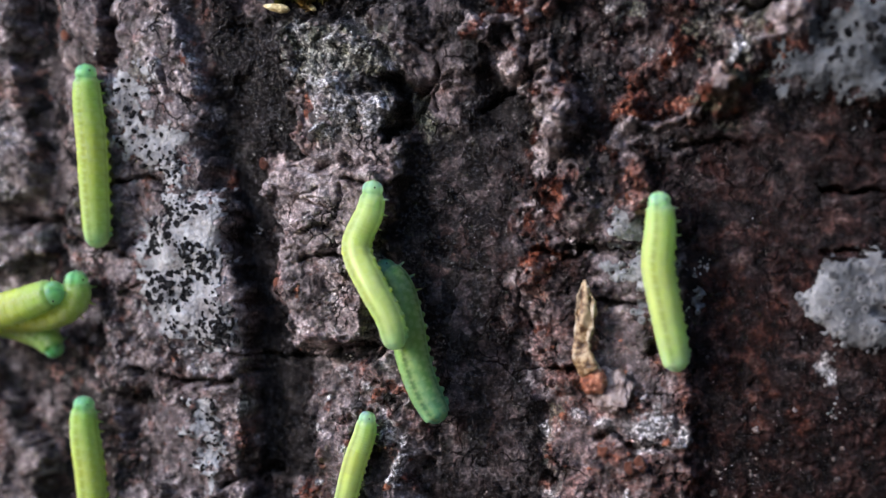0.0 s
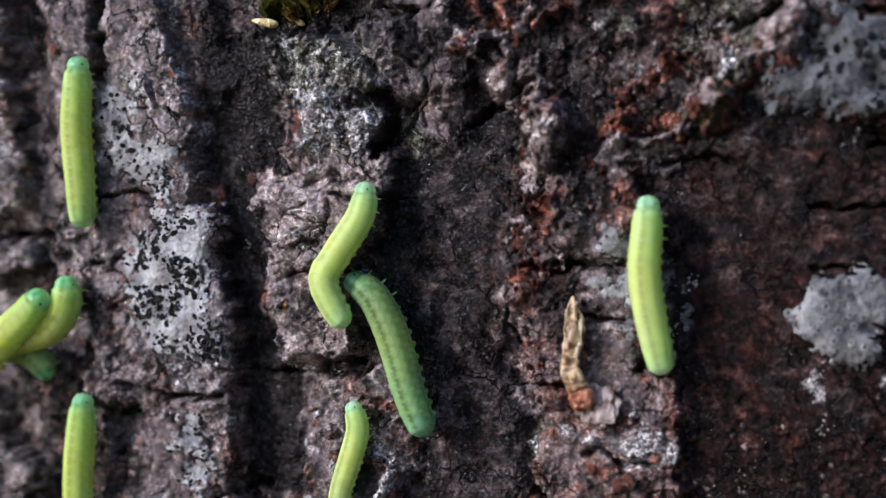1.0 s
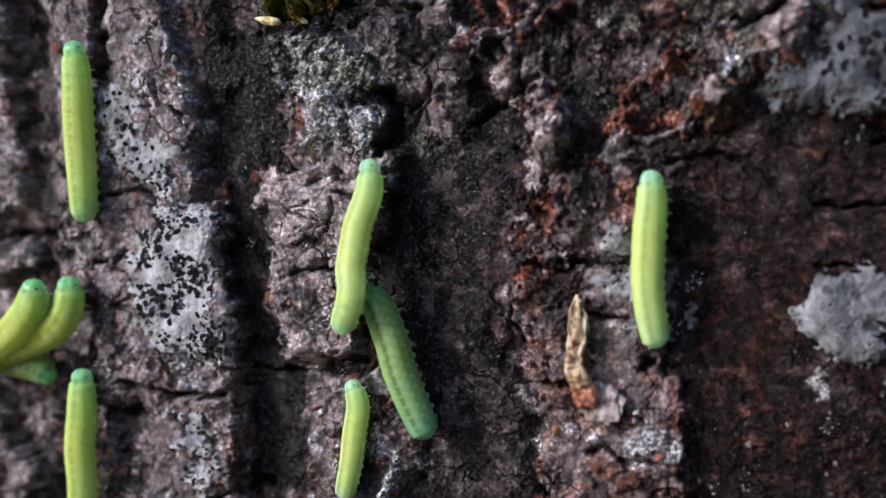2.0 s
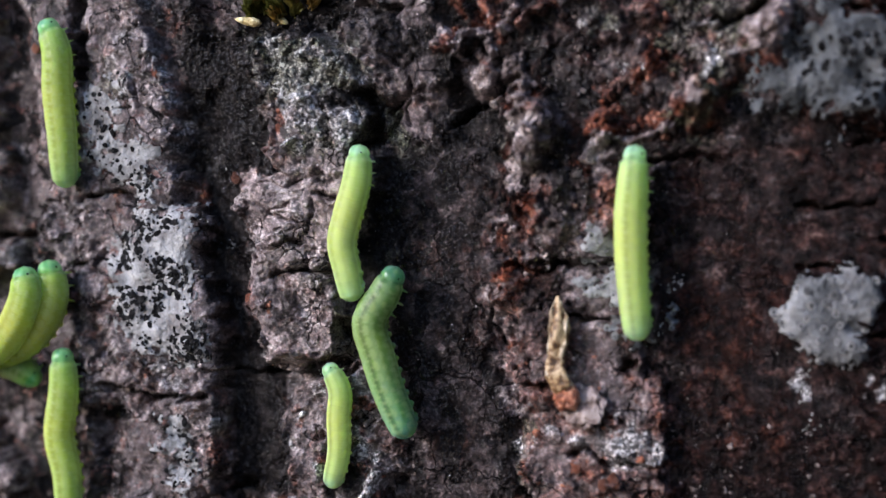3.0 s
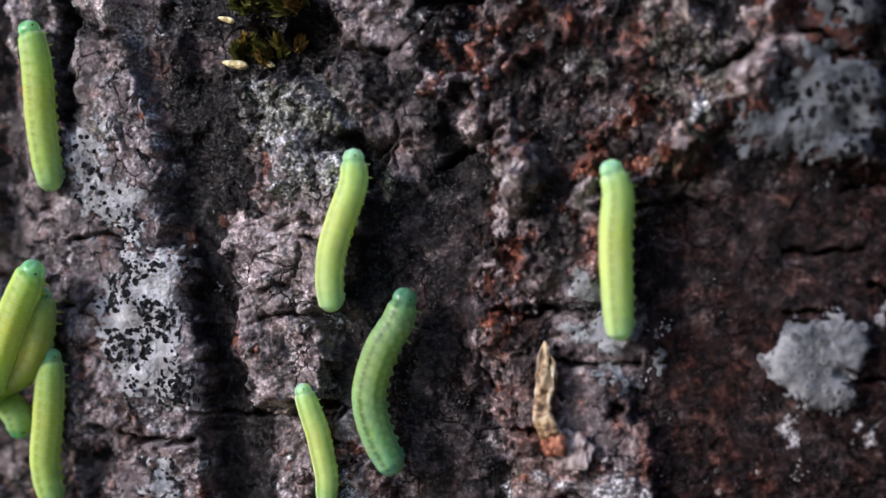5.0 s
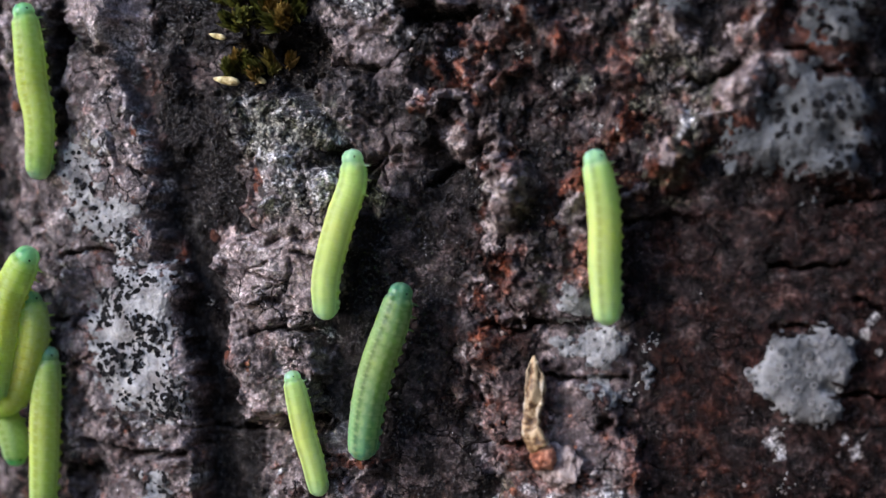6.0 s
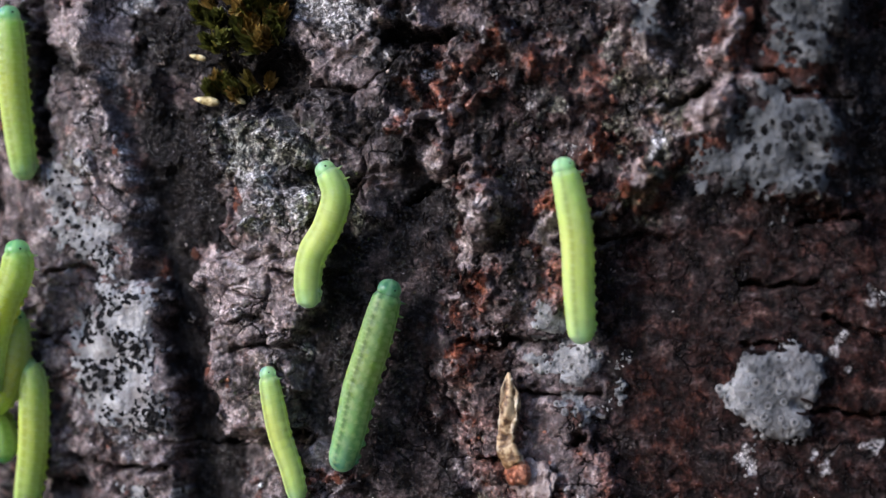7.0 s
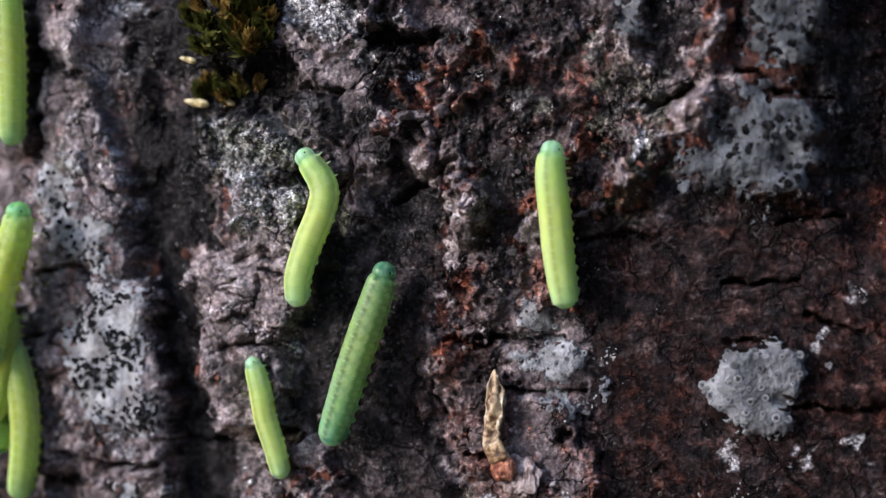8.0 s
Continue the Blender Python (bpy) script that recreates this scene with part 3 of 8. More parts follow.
stain("red", [(7.4, 17.5), (14.9, 18.4), (24.9, 15.0), (23.9, 11.3), (17.6, 11.4), (16.1, 8.7), (11.8, 9.9), (8.0, 9.9)], 0.55, 0.8, 1.1, 6)
stain("red", [(8.0, 8.8), (15.0, 9.3), (21.9, 6.5), (22.5, 2.2), (14.5, 1.7), (9.7, 0.1), (5.9, -6.6), (4.2, -2.2)], 0.18, 0.8, 1.2, 7)
stain("red", [(-17.4, 2.4), (-14.5, 3.5), (-15.2, -9.1), (-18.1, -6.9)], 0.8, 0.6, 1.0, 8)
stain("red", [(-11.1, -11.4), (-4.7, -12.9), (-3.6, -16.9), (-10.5, -18.3)], 0.7, 0.6, 1.3, 9)
stain("red", [(10.8, -14.3), (16.3, -16.4), (23.1, -10.8), (23.6, -24.1), (10.9, -25.5)], 0.5, 1.0, 1.3, 10)
stain("red", [(25.1, 2.2), (34.0, 1.1), (34.7, -10.7), (27.9, -8.6)], 0.2, 1.0, 1.2, 23)
stain("red", [(25.5, -3.3), (34.2, -5.4), (34.8, -16.6), (27.2, -16.7)], 0.2, 1.0, 1.2, 24)
stain("red", [(41.0, 11.0), (50.5, 12.0), (52.8, 0.1), (46.5, -5.4), (44.9, -2.1), (44.3, 4.4)], 0.5, 1.0, 1.0, 12)
stain("red", [(26.1, 2.3), (33.6, 2.3), (34.2, -2.1), (27.2, -3.3)], 0.2, 1.0, 1.3, 13)
stain("algae", [(-16.1, 23.8), (-7.5, 22.4), (-4.1, 17.3), (-2.4, 11.2), (-5.3, 10.1), (-8.1, 16.3), (-13.8, 18.2)], 0.6, 0.8, 1.2, 14)
stain("algae", [(23.9, 29.7), (29.3, 28.5), (31.4, 23.1), (27.2, 12.2), (25.0, 13.3), (26.1, 21.0)], 0.6, 0.8, 1.2, 15)
stain("algae", [(-33.7, 22.4), (-30.5, 23.4), (-28.1, 17.5), (-31.3, 17.0)], 0.5, 0.6, 1.2, 16)
stain("pale", [(-16.1, 22.2), (-8.0, 21.3), (-5.2, 17.9), (-5.2, 16.2), (-10.4, 15.8), (-9.2, 11.9), (-12.7, 13.6), (-13.8, 17.0)], 0.5, 0.5, 1.4, 17)
stain("pale", [(-6.2, 34.2), (0.7, 33.3), (1.8, 30.0), (-1.6, 27.9), (-5.1, 30.8)], 0.55, 0.6, 1.0, 18)
stain("pale", [(-50.4, 14.7), (-45.0, 12.2), (-45.1, 6.7), (-49.3, 5.0)], 0.3, 0.8, 1.0, 19)
# bright highlights of the upper left plate, painted pale
stain("pale", [(-31.3, 33.8), (-25.0, 31.2), (-26.3, 27.7), (-30.1, 29.1)], 0.55, 0.6, 0.8, 20)
# a lit whitish patch on the red-brown plate, painted pale
stain("pale", [(17.3, -15.8), (22.1, -16.3), (22.7, -19.0), (18.4, -19.1)], 0.6, 0.6, 1.0, 21)
stain("pink", [(-16.3, 8.6), (-13.9, 9.1), (-11.0, 8.0), (-4.7, 8.7), (-3.5, 9.7), (-4.7, 6.2), (-6.7, 1.2), (-7.6, -2.2), (-7.9, -9.0), (-12.8, -10.4), (-16.0, -9.1), (-17.5, -3.4), (-16.3, 1.2), (-19.2, 5.8)], 0.75, 0.8, 0.5, 30)
# satin sheen of the middle plate, painted pale
stain("pale", [(-16.8, 6.3), (-12.7, 8.0), (-8.1, 6.8), (-8.1, 2.3), (-10.4, -1.6), (-10.5, -6.8), (-15.2, -8.6), (-16.9, -3.4)], 0.4, 0.8, 0.9, 37)
stain("pale", [(-17.4, 8.9), (-12.7, 8.6), (-13.9, 6.3), (-18.0, 5.2)], 0.5, 0.6, 1.0, 22)

masks["red"] *= red_break * (0.55 + 0.45 * np.clip(calm, 0, 1)) + (1 - red_break) * 0.2 * np.clip(1 - calm, 0, 1)
stain("red", [(36.0, 28.0), (42.3, 28.4), (43.4, 24.1), (37.1, 23.9)], 0.35, 1.2, 0.9, 32)
stain("red", [(40.7, 14.0), (57.1, 14.3), (57.3, 6.8), (41.5, 7.5)], 0.28, 1.5, 0.9, 33)
stain("red", [(43.1, 3.7), (57.3, 3.6), (57.6, -9.4), (44.3, -8.4)], 0.28, 1.5, 0.9, 34)
plain = step(-0.5, 1.0, inside(WU, WV, [(10.0, -7.1), (14.0, -3.5), (19.4, -6.5), (23.5, -10.8), (24.1, -16.3), (23.9, -41.8), (9.6, -42.6), (10.6, -15.4)]))
masks["brown"] *= 1 - 0.5 * plain
masks["red"] = np.maximum(masks["red"], 0.28 * plain)
grainy = step(-1.0, 1.5, inside(WU, WV, [(1.9, 39.4), (25.0, 38.3), (34.0, 31.6), (38.8, 25.6), (31.4, 19.3), (27.2, 11.7), (22.8, 15.6), (15.1, 10.1), (10.7, 9.6), (6.3, 20.9)]))
masks["brown"] *= 1 - 0.25 * grainy
masks["pink"] = np.maximum(masks["pink"], np.maximum(0.5 * plain, 0.22 * grainy) * step(0.15, 0.5, fbm(GU, GV, 2.6, 4, 78)))

# ---- single knobs
knob(2.6, 21.7, 1.1, 1.4, 1.3, "red", 0.8)
knob(5.3, 21.4, 1.3, 1.6, 1.2)
knob(6.2, 18.4, 1.6, 2.0, 1.5, "pink", 0.95)
knob(10.9, 14.2, 1.9, 1.8, 1.1, "pink", 0.5)
knob(11.2, 11.4, 2.1, 1.5, 1.1, "pink", 0.6)
knob(17.7, 13.6, 1.4, 1.4, 1.3, "red", 1.0)
knob(26.7, 15.5, 2.6, 1.8, 0.9, "red", 0.9)
knob(31.8, 20.2, 1.8, 1.3, 1.2, "red", 0.7)
knob(-23.0, 7.1, 0.9, 0.9, 1.3, "red", 1.0)
knob(11.0, 5.5, 1.6, 1.3, 1.2, "red", 0.8)
knob(9.4, -8.8, 1.6, 1.0, 1.0, "red", 0.5)
knob(16.0, 27.0, 1.3, 1.2, 1.6, "red", 1.0)
knob(34.8, 29.4, 1.6, 1.6, 3.0, "red", 0.7)
knob(26.9, 15.0, 2.4, 1.4, 0.9, "red", 0.8)
knob(17.9, 12.9, 1.0, 0.6, 1.8, "red", 1.0)
knob(13.6, 30.1, 1.8, 1.6, 1.0)
knob(6.0, 24.5, 1.8, 1.0, 0.9)
knob(-9.4, 16.1, 1.9, 1.0, 0.9, "pale", 0.5)
knob(-6.5, -14.7, 1.4, 1.0, 0.9, "red", 0.9)
knob(8.6, -2.1, 1.3, 1.2, 1.2, "red", 0.9)
knob(-32.1, 3.6, 1.6, 0.6, 0.9)
crack([(20.6, -9.6), (20.9, -9.9)], 0.5, 2.5)



def lumps(points, n, low, high, seed, colours):
    """Many uneven knobs within an outline."""
    r = random.Random(seed)
    us, vs = [p[0] for p in points], [p[1] for p in points]
    while n:
        u, v = r.uniform(min(us), max(us)), r.uniform(min(vs), max(vs))
        if inside(np.array([u]), np.array([v]), points)[0] > 0:
            size = low + (high - low) * r.random() ** 2
            knob(u, v, size, size * r.uniform(0.5, 0.9), r.uniform(0.8, 1.5), r.choice(colours), r.uniform(0.6, 1.0))
            n -= 1


lumps([(3.5, 31.6), (25.0, 31.3), (34.0, 29.5), (38.3, 25.6), (31.4, 19.3), (27.2, 12.2), (22.8, 16.7), (17.4, 18.4), (10.8, 21.9), (6.3, 20.9)], 110, 0.35, 1.3, 1, ("red", "", "", "pink", "pink"))
lumps([(8.0, 8.8), (15.0, 9.3), (21.9, 6.5), (22.5, 2.2), (14.5, 0.6), (10.8, -1.0), (7.5, -8.8), (4.8, -6.6), (5.3, 1.2)], 70, 0.3, 1.1, 2, ("red", "", "", "", "pink"))
lumps([(-16.8, 8.1), (-4.7, 7.9), (-7.6, -9.0), (-16.3, -9.2)], 16, 0.3, 1.0, 3, ("", "pale", "pink", "red"))
lumps([(-15.2, -12.0), (-2.5, -11.2), (-2.5, -24.9), (-15.9, -25.4)], 50, 0.3, 1.0, 4, ("", "red", "red", "pale"))
lumps([(-16.7, 23.3), (-4.7, 18.4), (-3.6, 10.1), (-13.9, 9.1)], 50, 0.25, 0.9, 5, ("", "pale", "algae", ""))
lumps([(9.7, -12.1), (23.2, -11.9), (23.3, -24.6), (9.8, -25.0)], 45, 0.3, 1.2, 6, ("", "red", "pale", ""))
lumps([(-34.2, 29.3), (-25.6, 25.4), (-21.0, 8.1), (-26.4, 12.8), (-31.2, 19.9)], 35, 0.3, 1.0, 7, ("", "pale", ""))

# ---- bark colours, place by place; dark over a hollow paints its shade too
# worn ground
wear([(29.8, 11.9), (50.2, 14.4), (50.7, -15.0), (32.6, -15.2), (22.3, -6.3), (22.2, 4.8)], 0.6, 1.0)
wear([(-3.5, 10.5), (6.4, 11.5), (7.5, 2.7), (4.8, -7.3), (7.6, -13.9), (7.6, -23.0), (-1.3, -23.3), (-0.2, -13.0), (-4.1, -1.8)], 0.5, 1.0)
wear([(31.4, 25.2), (36.2, 26.7), (38.2, 32.6), (46.1, 32.4), (46.7, 29.2), (42.0, 23.9), (45.7, 22.8), (46.3, 14.7), (36.8, 12.7), (30.9, 14.9)], 0.9, 1.0)
wear([(32.9, -4.9), (34.7, -1.0), (36.3, 0.4), (41.4, 0.1), (44.4, -2.1), (44.4, -8.7), (39.4, -11.0), (35.3, -7.7)], 0.9, 1.0)
wear([(-35.0, 19.8), (-29.3, 18.4), (-25.1, 10.8), (-26.4, 6.8), (-22.1, 6.2), (-21.9, -1.9), (-20.5, -5.3), (-20.5, -10.6), (-27.3, -10.7), (-32.9, -5.5), (-32.7, 2.8), (-35.2, 9.9)], 0.9, 1.0)
wear([(-46.0, 28.0), (-24.3, 26.8), (-24.4, 19.4), (-27.0, 9.7), (-35.8, 8.1), (-46.4, 8.2)], 0.4, 1.0)
# the pale side
paint("mauve", [(-42.0, 27.2), (-35.5, 27.4), (-35.5, 23.9), (-35.3, 21.0), (-35.1, 12.2), (-39.3, 12.3), (-41.2, 17.7), (-42.4, 24.2)], 0.75, 0.8, 0.3, 0.6)
paint("pink", [(-41.4, 21.8), (-40.1, 21.8), (-39.9, 13.5), (-41.3, 13.5)], 0.5, 0.8, 0.4, 0.5)
paint("mauve", [(-34.1, 27.3), (-32.6, 26.7), (-30.5, 23.7), (-27.8, 20.1), (-30.6, 19.4), (-33.1, 19.7), (-34.0, 22.7)], 0.5, 0.6, 0.3, 0.5)
paint("pink", [(-29.2, 19.3), (-26.3, 18.3), (-25.4, 16.3), (-27.5, 15.5), (-29.1, 16.7)], 0.8, 0.5, 0.3, 0.5)
paint("pale", [(-26.0, 18.3), (-25.2, 17.7), (-25.3, 16.0), (-26.2, 16.5)], 0.8, 0.3, 0.2, 0.4)
paint("pink", [(-27.9, 13.8), (-25.7, 15.2), (-25.4, 13.2), (-27.0, 12.3)], 0.7, 0.5, 0.3, 0.6)
paint("pale", [(-25.4, 13.7), (-24.2, 14.3), (-24.5, 11.7), (-25.7, 10.9)], 0.6, 0.5, 0.4, 0.3)
paint("pink", [(-46.3, 14.3), (-44.9, 10.6), (-44.1, 8.8), (-44.7, 4.6), (-46.5, 2.8)], 0.85, 0.6, 0.4, 0.5)
# the gap's shade is painted dark, over the hollow below
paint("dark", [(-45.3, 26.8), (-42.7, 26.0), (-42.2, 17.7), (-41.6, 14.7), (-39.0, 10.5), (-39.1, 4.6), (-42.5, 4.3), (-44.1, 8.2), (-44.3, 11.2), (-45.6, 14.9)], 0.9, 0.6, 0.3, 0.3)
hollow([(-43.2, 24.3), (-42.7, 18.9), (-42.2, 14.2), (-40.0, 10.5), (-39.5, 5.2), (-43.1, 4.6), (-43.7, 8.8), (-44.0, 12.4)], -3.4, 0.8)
paint("pale", [(-46.5, 2.8), (-43.8, 2.2), (-43.2, 1.0), (-44.6, -0.2), (-46.6, 0.4)], 0.5, 0.5, 0.5, 0.3)
paint("mauve", [(-33.8, 7.0), (-29.4, 6.8), (-29.3, 4.8), (-30.8, 3.9), (-32.2, 2.2), (-32.8, -3.1), (-35.1, -5.6), (-36.6, -0.8), (-35.6, 3.4), (-34.3, 4.5)], 0.8, 0.7, 0.3, 0.6)
knob(-30.8, 6.0, 1.3, 0.5, 1.0, "mauve", 0.8)
paint("red", [(-31.2, 6.6), (-30.6, 6.6), (-30.7, 5.6), (-31.2, 5.6)], 0.7, 0.3, 0.3, 0.0)
# pits: shade painted dark, then the same outlines sunk
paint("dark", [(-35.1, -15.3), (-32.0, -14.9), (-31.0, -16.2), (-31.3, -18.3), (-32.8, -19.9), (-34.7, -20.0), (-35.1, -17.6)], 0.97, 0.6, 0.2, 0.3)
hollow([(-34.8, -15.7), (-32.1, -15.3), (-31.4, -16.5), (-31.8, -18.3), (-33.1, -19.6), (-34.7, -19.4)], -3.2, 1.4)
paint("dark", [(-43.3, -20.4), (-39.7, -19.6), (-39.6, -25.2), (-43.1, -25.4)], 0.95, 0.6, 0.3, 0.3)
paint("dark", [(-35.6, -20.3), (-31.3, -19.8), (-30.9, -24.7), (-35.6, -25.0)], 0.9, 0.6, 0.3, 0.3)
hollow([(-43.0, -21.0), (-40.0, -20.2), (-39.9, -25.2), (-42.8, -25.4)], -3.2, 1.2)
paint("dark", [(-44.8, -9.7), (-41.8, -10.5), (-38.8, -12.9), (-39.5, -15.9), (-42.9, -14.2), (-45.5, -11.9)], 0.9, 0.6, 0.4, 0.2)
paint("dark", [(-43.7, 10.0), (-39.2, 9.9), (-39.2, -0.2), (-42.6, -1.4), (-43.8, 2.8)], 0.85, 0.7, 0.5, 0.2)
paint("pink", [(-47.1, -18.7), (-44.7, -20.5), (-43.9, -22.9), (-44.5, -25.5), (-47.2, -25.7)], 0.7, 0.6, 0.4, 0.5)
paint("mauve", [(-33.3, -11.5), (-30.7, -11.1), (-30.4, -13.2), (-27.3, -13.8), (-21.5, -13.8), (-21.2, -15.3), (-23.3, -16.2), (-25.5, -15.7), (-27.3, -16.1), (-29.8, -16.5), (-32.7, -13.9)], 0.8, 0.6, 0.3, 0.6)
paint("pink", [(-33.3, -11.5), (-30.7, -11.3), (-30.6, -12.7), (-32.6, -12.7)], 0.7, 0.4, 0.3, 0.5)
paint("mauve", [(-30.8, -16.8), (-27.3, -16.1), (-26.6, -19.6), (-25.5, -22.5), (-25.6, -24.4), (-30.6, -24.7), (-31.2, -20.4)], 0.85, 0.8, 0.3, 0.7)
paint("pink", [(-25.5, -22.8), (-22.1, -21.8), (-21.6, -24.2), (-25.6, -24.4)], 0.8, 0.5, 0.4, 0.4)
paint("pink", [(-23.0, -15.9), (-22.1, -15.9), (-21.7, -21.2), (-22.5, -23.0), (-22.9, -19.4)], 0.7, 0.4, 0.4, 0.4)
paint("red", [(-21.2, -18.8), (-20.5, -18.5), (-20.3, -20.5), (-21.1, -21.1)], 0.7, 0.3, 0.4, 0.0)
paint("pale", [(-20.9, -15.6), (-20.3, -15.5), (-20.5, -17.3), (-20.9, -17.3)], 0.7, 0.3, 0.3, 0.0)
paint("red", [(-33.4, -13.8), (-32.0, -13.6), (-32.0, -14.1), (-33.3, -14.4)], 0.7, 0.3, 0.4, 0.0)
paint("mauve", [(-25.4, -10.7), (-21.1, -10.9), (-20.7, -13.5), (-25.1, -13.3)], 0.7, 0.5, 0.4, 0.4)
paint("pale", [(-27.3, -10.1), (-25.7, -10.1), (-23.6, -13.0), (-26.7, -13.1)], 0.6, 0.5, 0.4, 0.4)
# the black furrow, its shade painted into the colour
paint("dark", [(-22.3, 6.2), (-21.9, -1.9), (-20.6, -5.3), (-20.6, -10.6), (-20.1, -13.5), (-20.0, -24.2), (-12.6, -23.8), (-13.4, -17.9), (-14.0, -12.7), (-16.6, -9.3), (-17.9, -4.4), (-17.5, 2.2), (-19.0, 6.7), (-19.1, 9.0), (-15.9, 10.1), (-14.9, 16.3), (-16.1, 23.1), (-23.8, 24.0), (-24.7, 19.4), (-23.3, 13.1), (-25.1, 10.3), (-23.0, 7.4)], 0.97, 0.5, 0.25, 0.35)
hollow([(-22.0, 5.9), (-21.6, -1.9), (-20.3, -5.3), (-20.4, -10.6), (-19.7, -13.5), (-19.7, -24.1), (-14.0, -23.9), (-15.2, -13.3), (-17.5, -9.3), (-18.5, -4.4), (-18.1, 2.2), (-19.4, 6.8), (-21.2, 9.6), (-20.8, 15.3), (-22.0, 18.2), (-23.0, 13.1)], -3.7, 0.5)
paint("red", [(-23.3, 7.9), (-22.4, 7.6), (-22.4, 6.1), (-23.4, 6.2)], 0.95, 0.3, 0.2, 0.2)
paint("mauve", [(-22.4, 27.1), (-18.1, 26.9), (-17.8, 24.6), (-20.6, 24.1), (-22.8, 25.3)], 0.5, 0.6, 0.4, 0.4)
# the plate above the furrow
paint("pink", [(-33.4, 34.6), (-31.1, 35.6), (-26.6, 35.4), (-26.1, 31.9), (-26.4, 29.0), (-28.7, 27.9), (-31.2, 29.5), (-33.4, 32.0)], 0.95, 0.6, 0.3, 0.6)
knob(-29.6, 31.2, 2.2, 0.8, 1.2, "", 0.9)
ridge([(-30.5, 33.0), (-29.5, 32.0), (-29.3, 30.3), (-30.1, 29.4)], 0.35, 0.5, "", 0.8)
paint("pale", [(-28.6, 30.2), (-26.1, 31.0), (-26.5, 27.8), (-28.1, 27.6)], 0.6, 0.4, 0.4, 0.3)
paint("pale", [(-26.6, 35.4), (-24.1, 35.2), (-25.1, 33.3), (-26.3, 33.3)], 0.6, 0.4, 0.3, 0.4)
paint("pale", [(-24.5, 30.9), (-23.6, 31.2), (-23.3, 28.8), (-24.4, 28.8)], 0.5, 0.4, 0.3, 0.4)
paint("dark", [(-35.6, 33.6), (-34.0, 34.1), (-33.8, 30.5), (-34.2, 28.7), (-35.3, 24.6), (-34.3, 22.8), (-34.2, 18.6), (-35.4, 18.0), (-36.3, 24.1), (-36.5, 29.4)], 0.95, 0.5, 0.2, 0.3)
hollow([(-35.4, 32.4), (-34.3, 32.3), (-34.3, 29.3), (-35.2, 25.2), (-34.5, 22.2), (-34.6, 19.2), (-35.4, 19.2), (-36.1, 24.6), (-36.1, 29.4)], -4.0, 0.6)
paint("mauve", [(-34.2, 27.6), (-30.6, 28.0), (-29.4, 26.8), (-31.3, 24.5), (-33.9, 25.2)], 0.6, 0.6, 0.4, 0.4)
paint("dark", [(-33.5, 29.6), (-31.2, 28.9), (-28.7, 27.9), (-30.0, 27.1), (-33.2, 28.1)], 0.9, 0.4, 0.3, 0.2)
paint("dark", [(-28.5, 26.9), (-8.0, 25.9), (-7.5, 23.2), (-12.0, 21.1), (-14.9, 22.9), (-16.7, 20.2), (-22.6, 19.8), (-25.6, 18.8), (-28.3, 23.5)], 0.6, 0.8, 0.8, 0.0)
paint("dark", [(-44.9, -14.1), (-40.9, -13.4), (-39.6, -18.8), (-40.1, -25.0), (-44.2, -25.3)], 0.6, 0.7, 0.7, 0.0)
paint("dark", [(-19.8, 35.0), (-9.0, 34.5), (-7.6, 31.0), (-8.2, 28.2), (-11.2, 24.1), (-16.9, 24.0), (-18.7, 27.5)], 0.9, 0.6, 0.4, 0.2)
paint("dark", [(-12.1, 28.9), (-6.8, 29.0), (-6.3, 23.6), (-11.6, 23.2)], 0.85, 0.6, 0.5, 0.2)
# the broad plate in the middle
paint("pink", [(-18.8, 8.6), (-15.0, 9.7), (-11.5, 8.8), (-9.2, 7.8), (-7.8, 6.9), (-8.4, 4.7), (-9.2, 2.7), (-11.3, 1.0), (-12.0, -1.2), (-11.0, -5.2), (-8.2, -5.7), (-8.8, -7.5), (-10.2, -9.5), (-12.8, -9.8), (-15.7, -7.6), (-17.8, -4.4), (-17.0, -0.7), (-15.7, 2.7), (-17.8, 6.2)], 0.85, 0.6, 0.3, 0.45)
paint("mauve", [(-16.1, 6.7), (-12.7, 6.6), (-12.4, 4.4), (-13.9, 3.3), (-16.8, 3.9), (-17.7, 5.0)], 0.75, 0.6, 0.4, 0.4)
paint("pale", [(-18.2, 8.2), (-15.0, 9.3), (-12.1, 8.3), (-12.4, 7.1), (-15.0, 7.3), (-17.4, 6.1)], 0.65, 0.4, 0.5, 0.2)
paint("red", [(-19.1, 8.7), (-16.8, 9.3), (-15.0, 9.8), (-15.1, 9.4), (-17.9, 8.2)], 0.8, 0.3, 0.3, 0.0)
paint("red", [(-17.4, -1.6), (-16.0, -1.3), (-16.1, -3.6), (-16.9, -5.3), (-16.3, -7.0), (-17.5, -5.3)], 0.8, 0.4, 0.5, 0.2)
paint("mauve", [(-15.4, -0.7), (-12.4, -0.7), (-12.5, -5.2), (-14.5, -7.0), (-15.7, -4.1)], 0.65, 0.6, 0.5, 0.3)
paint("dark", [(-15.1, -2.7), (-13.0, -3.0), (-11.6, -4.4), (-12.7, -5.2), (-12.5, -7.5), (-13.9, -7.5), (-14.2, -5.3)], 0.8, 0.4, 0.6, 0.2)
paint("pink", [(-12.5, -6.1), (-9.8, -5.8), (-9.0, -7.5), (-9.6, -9.8), (-12.8, -9.5)], 0.85, 0.4, 0.4, 0.2)
ridge([(-13.4, -9.0), (-11.6, -9.3), (-9.6, -9.4)], 0.5, 0.8, "red", 0.6)
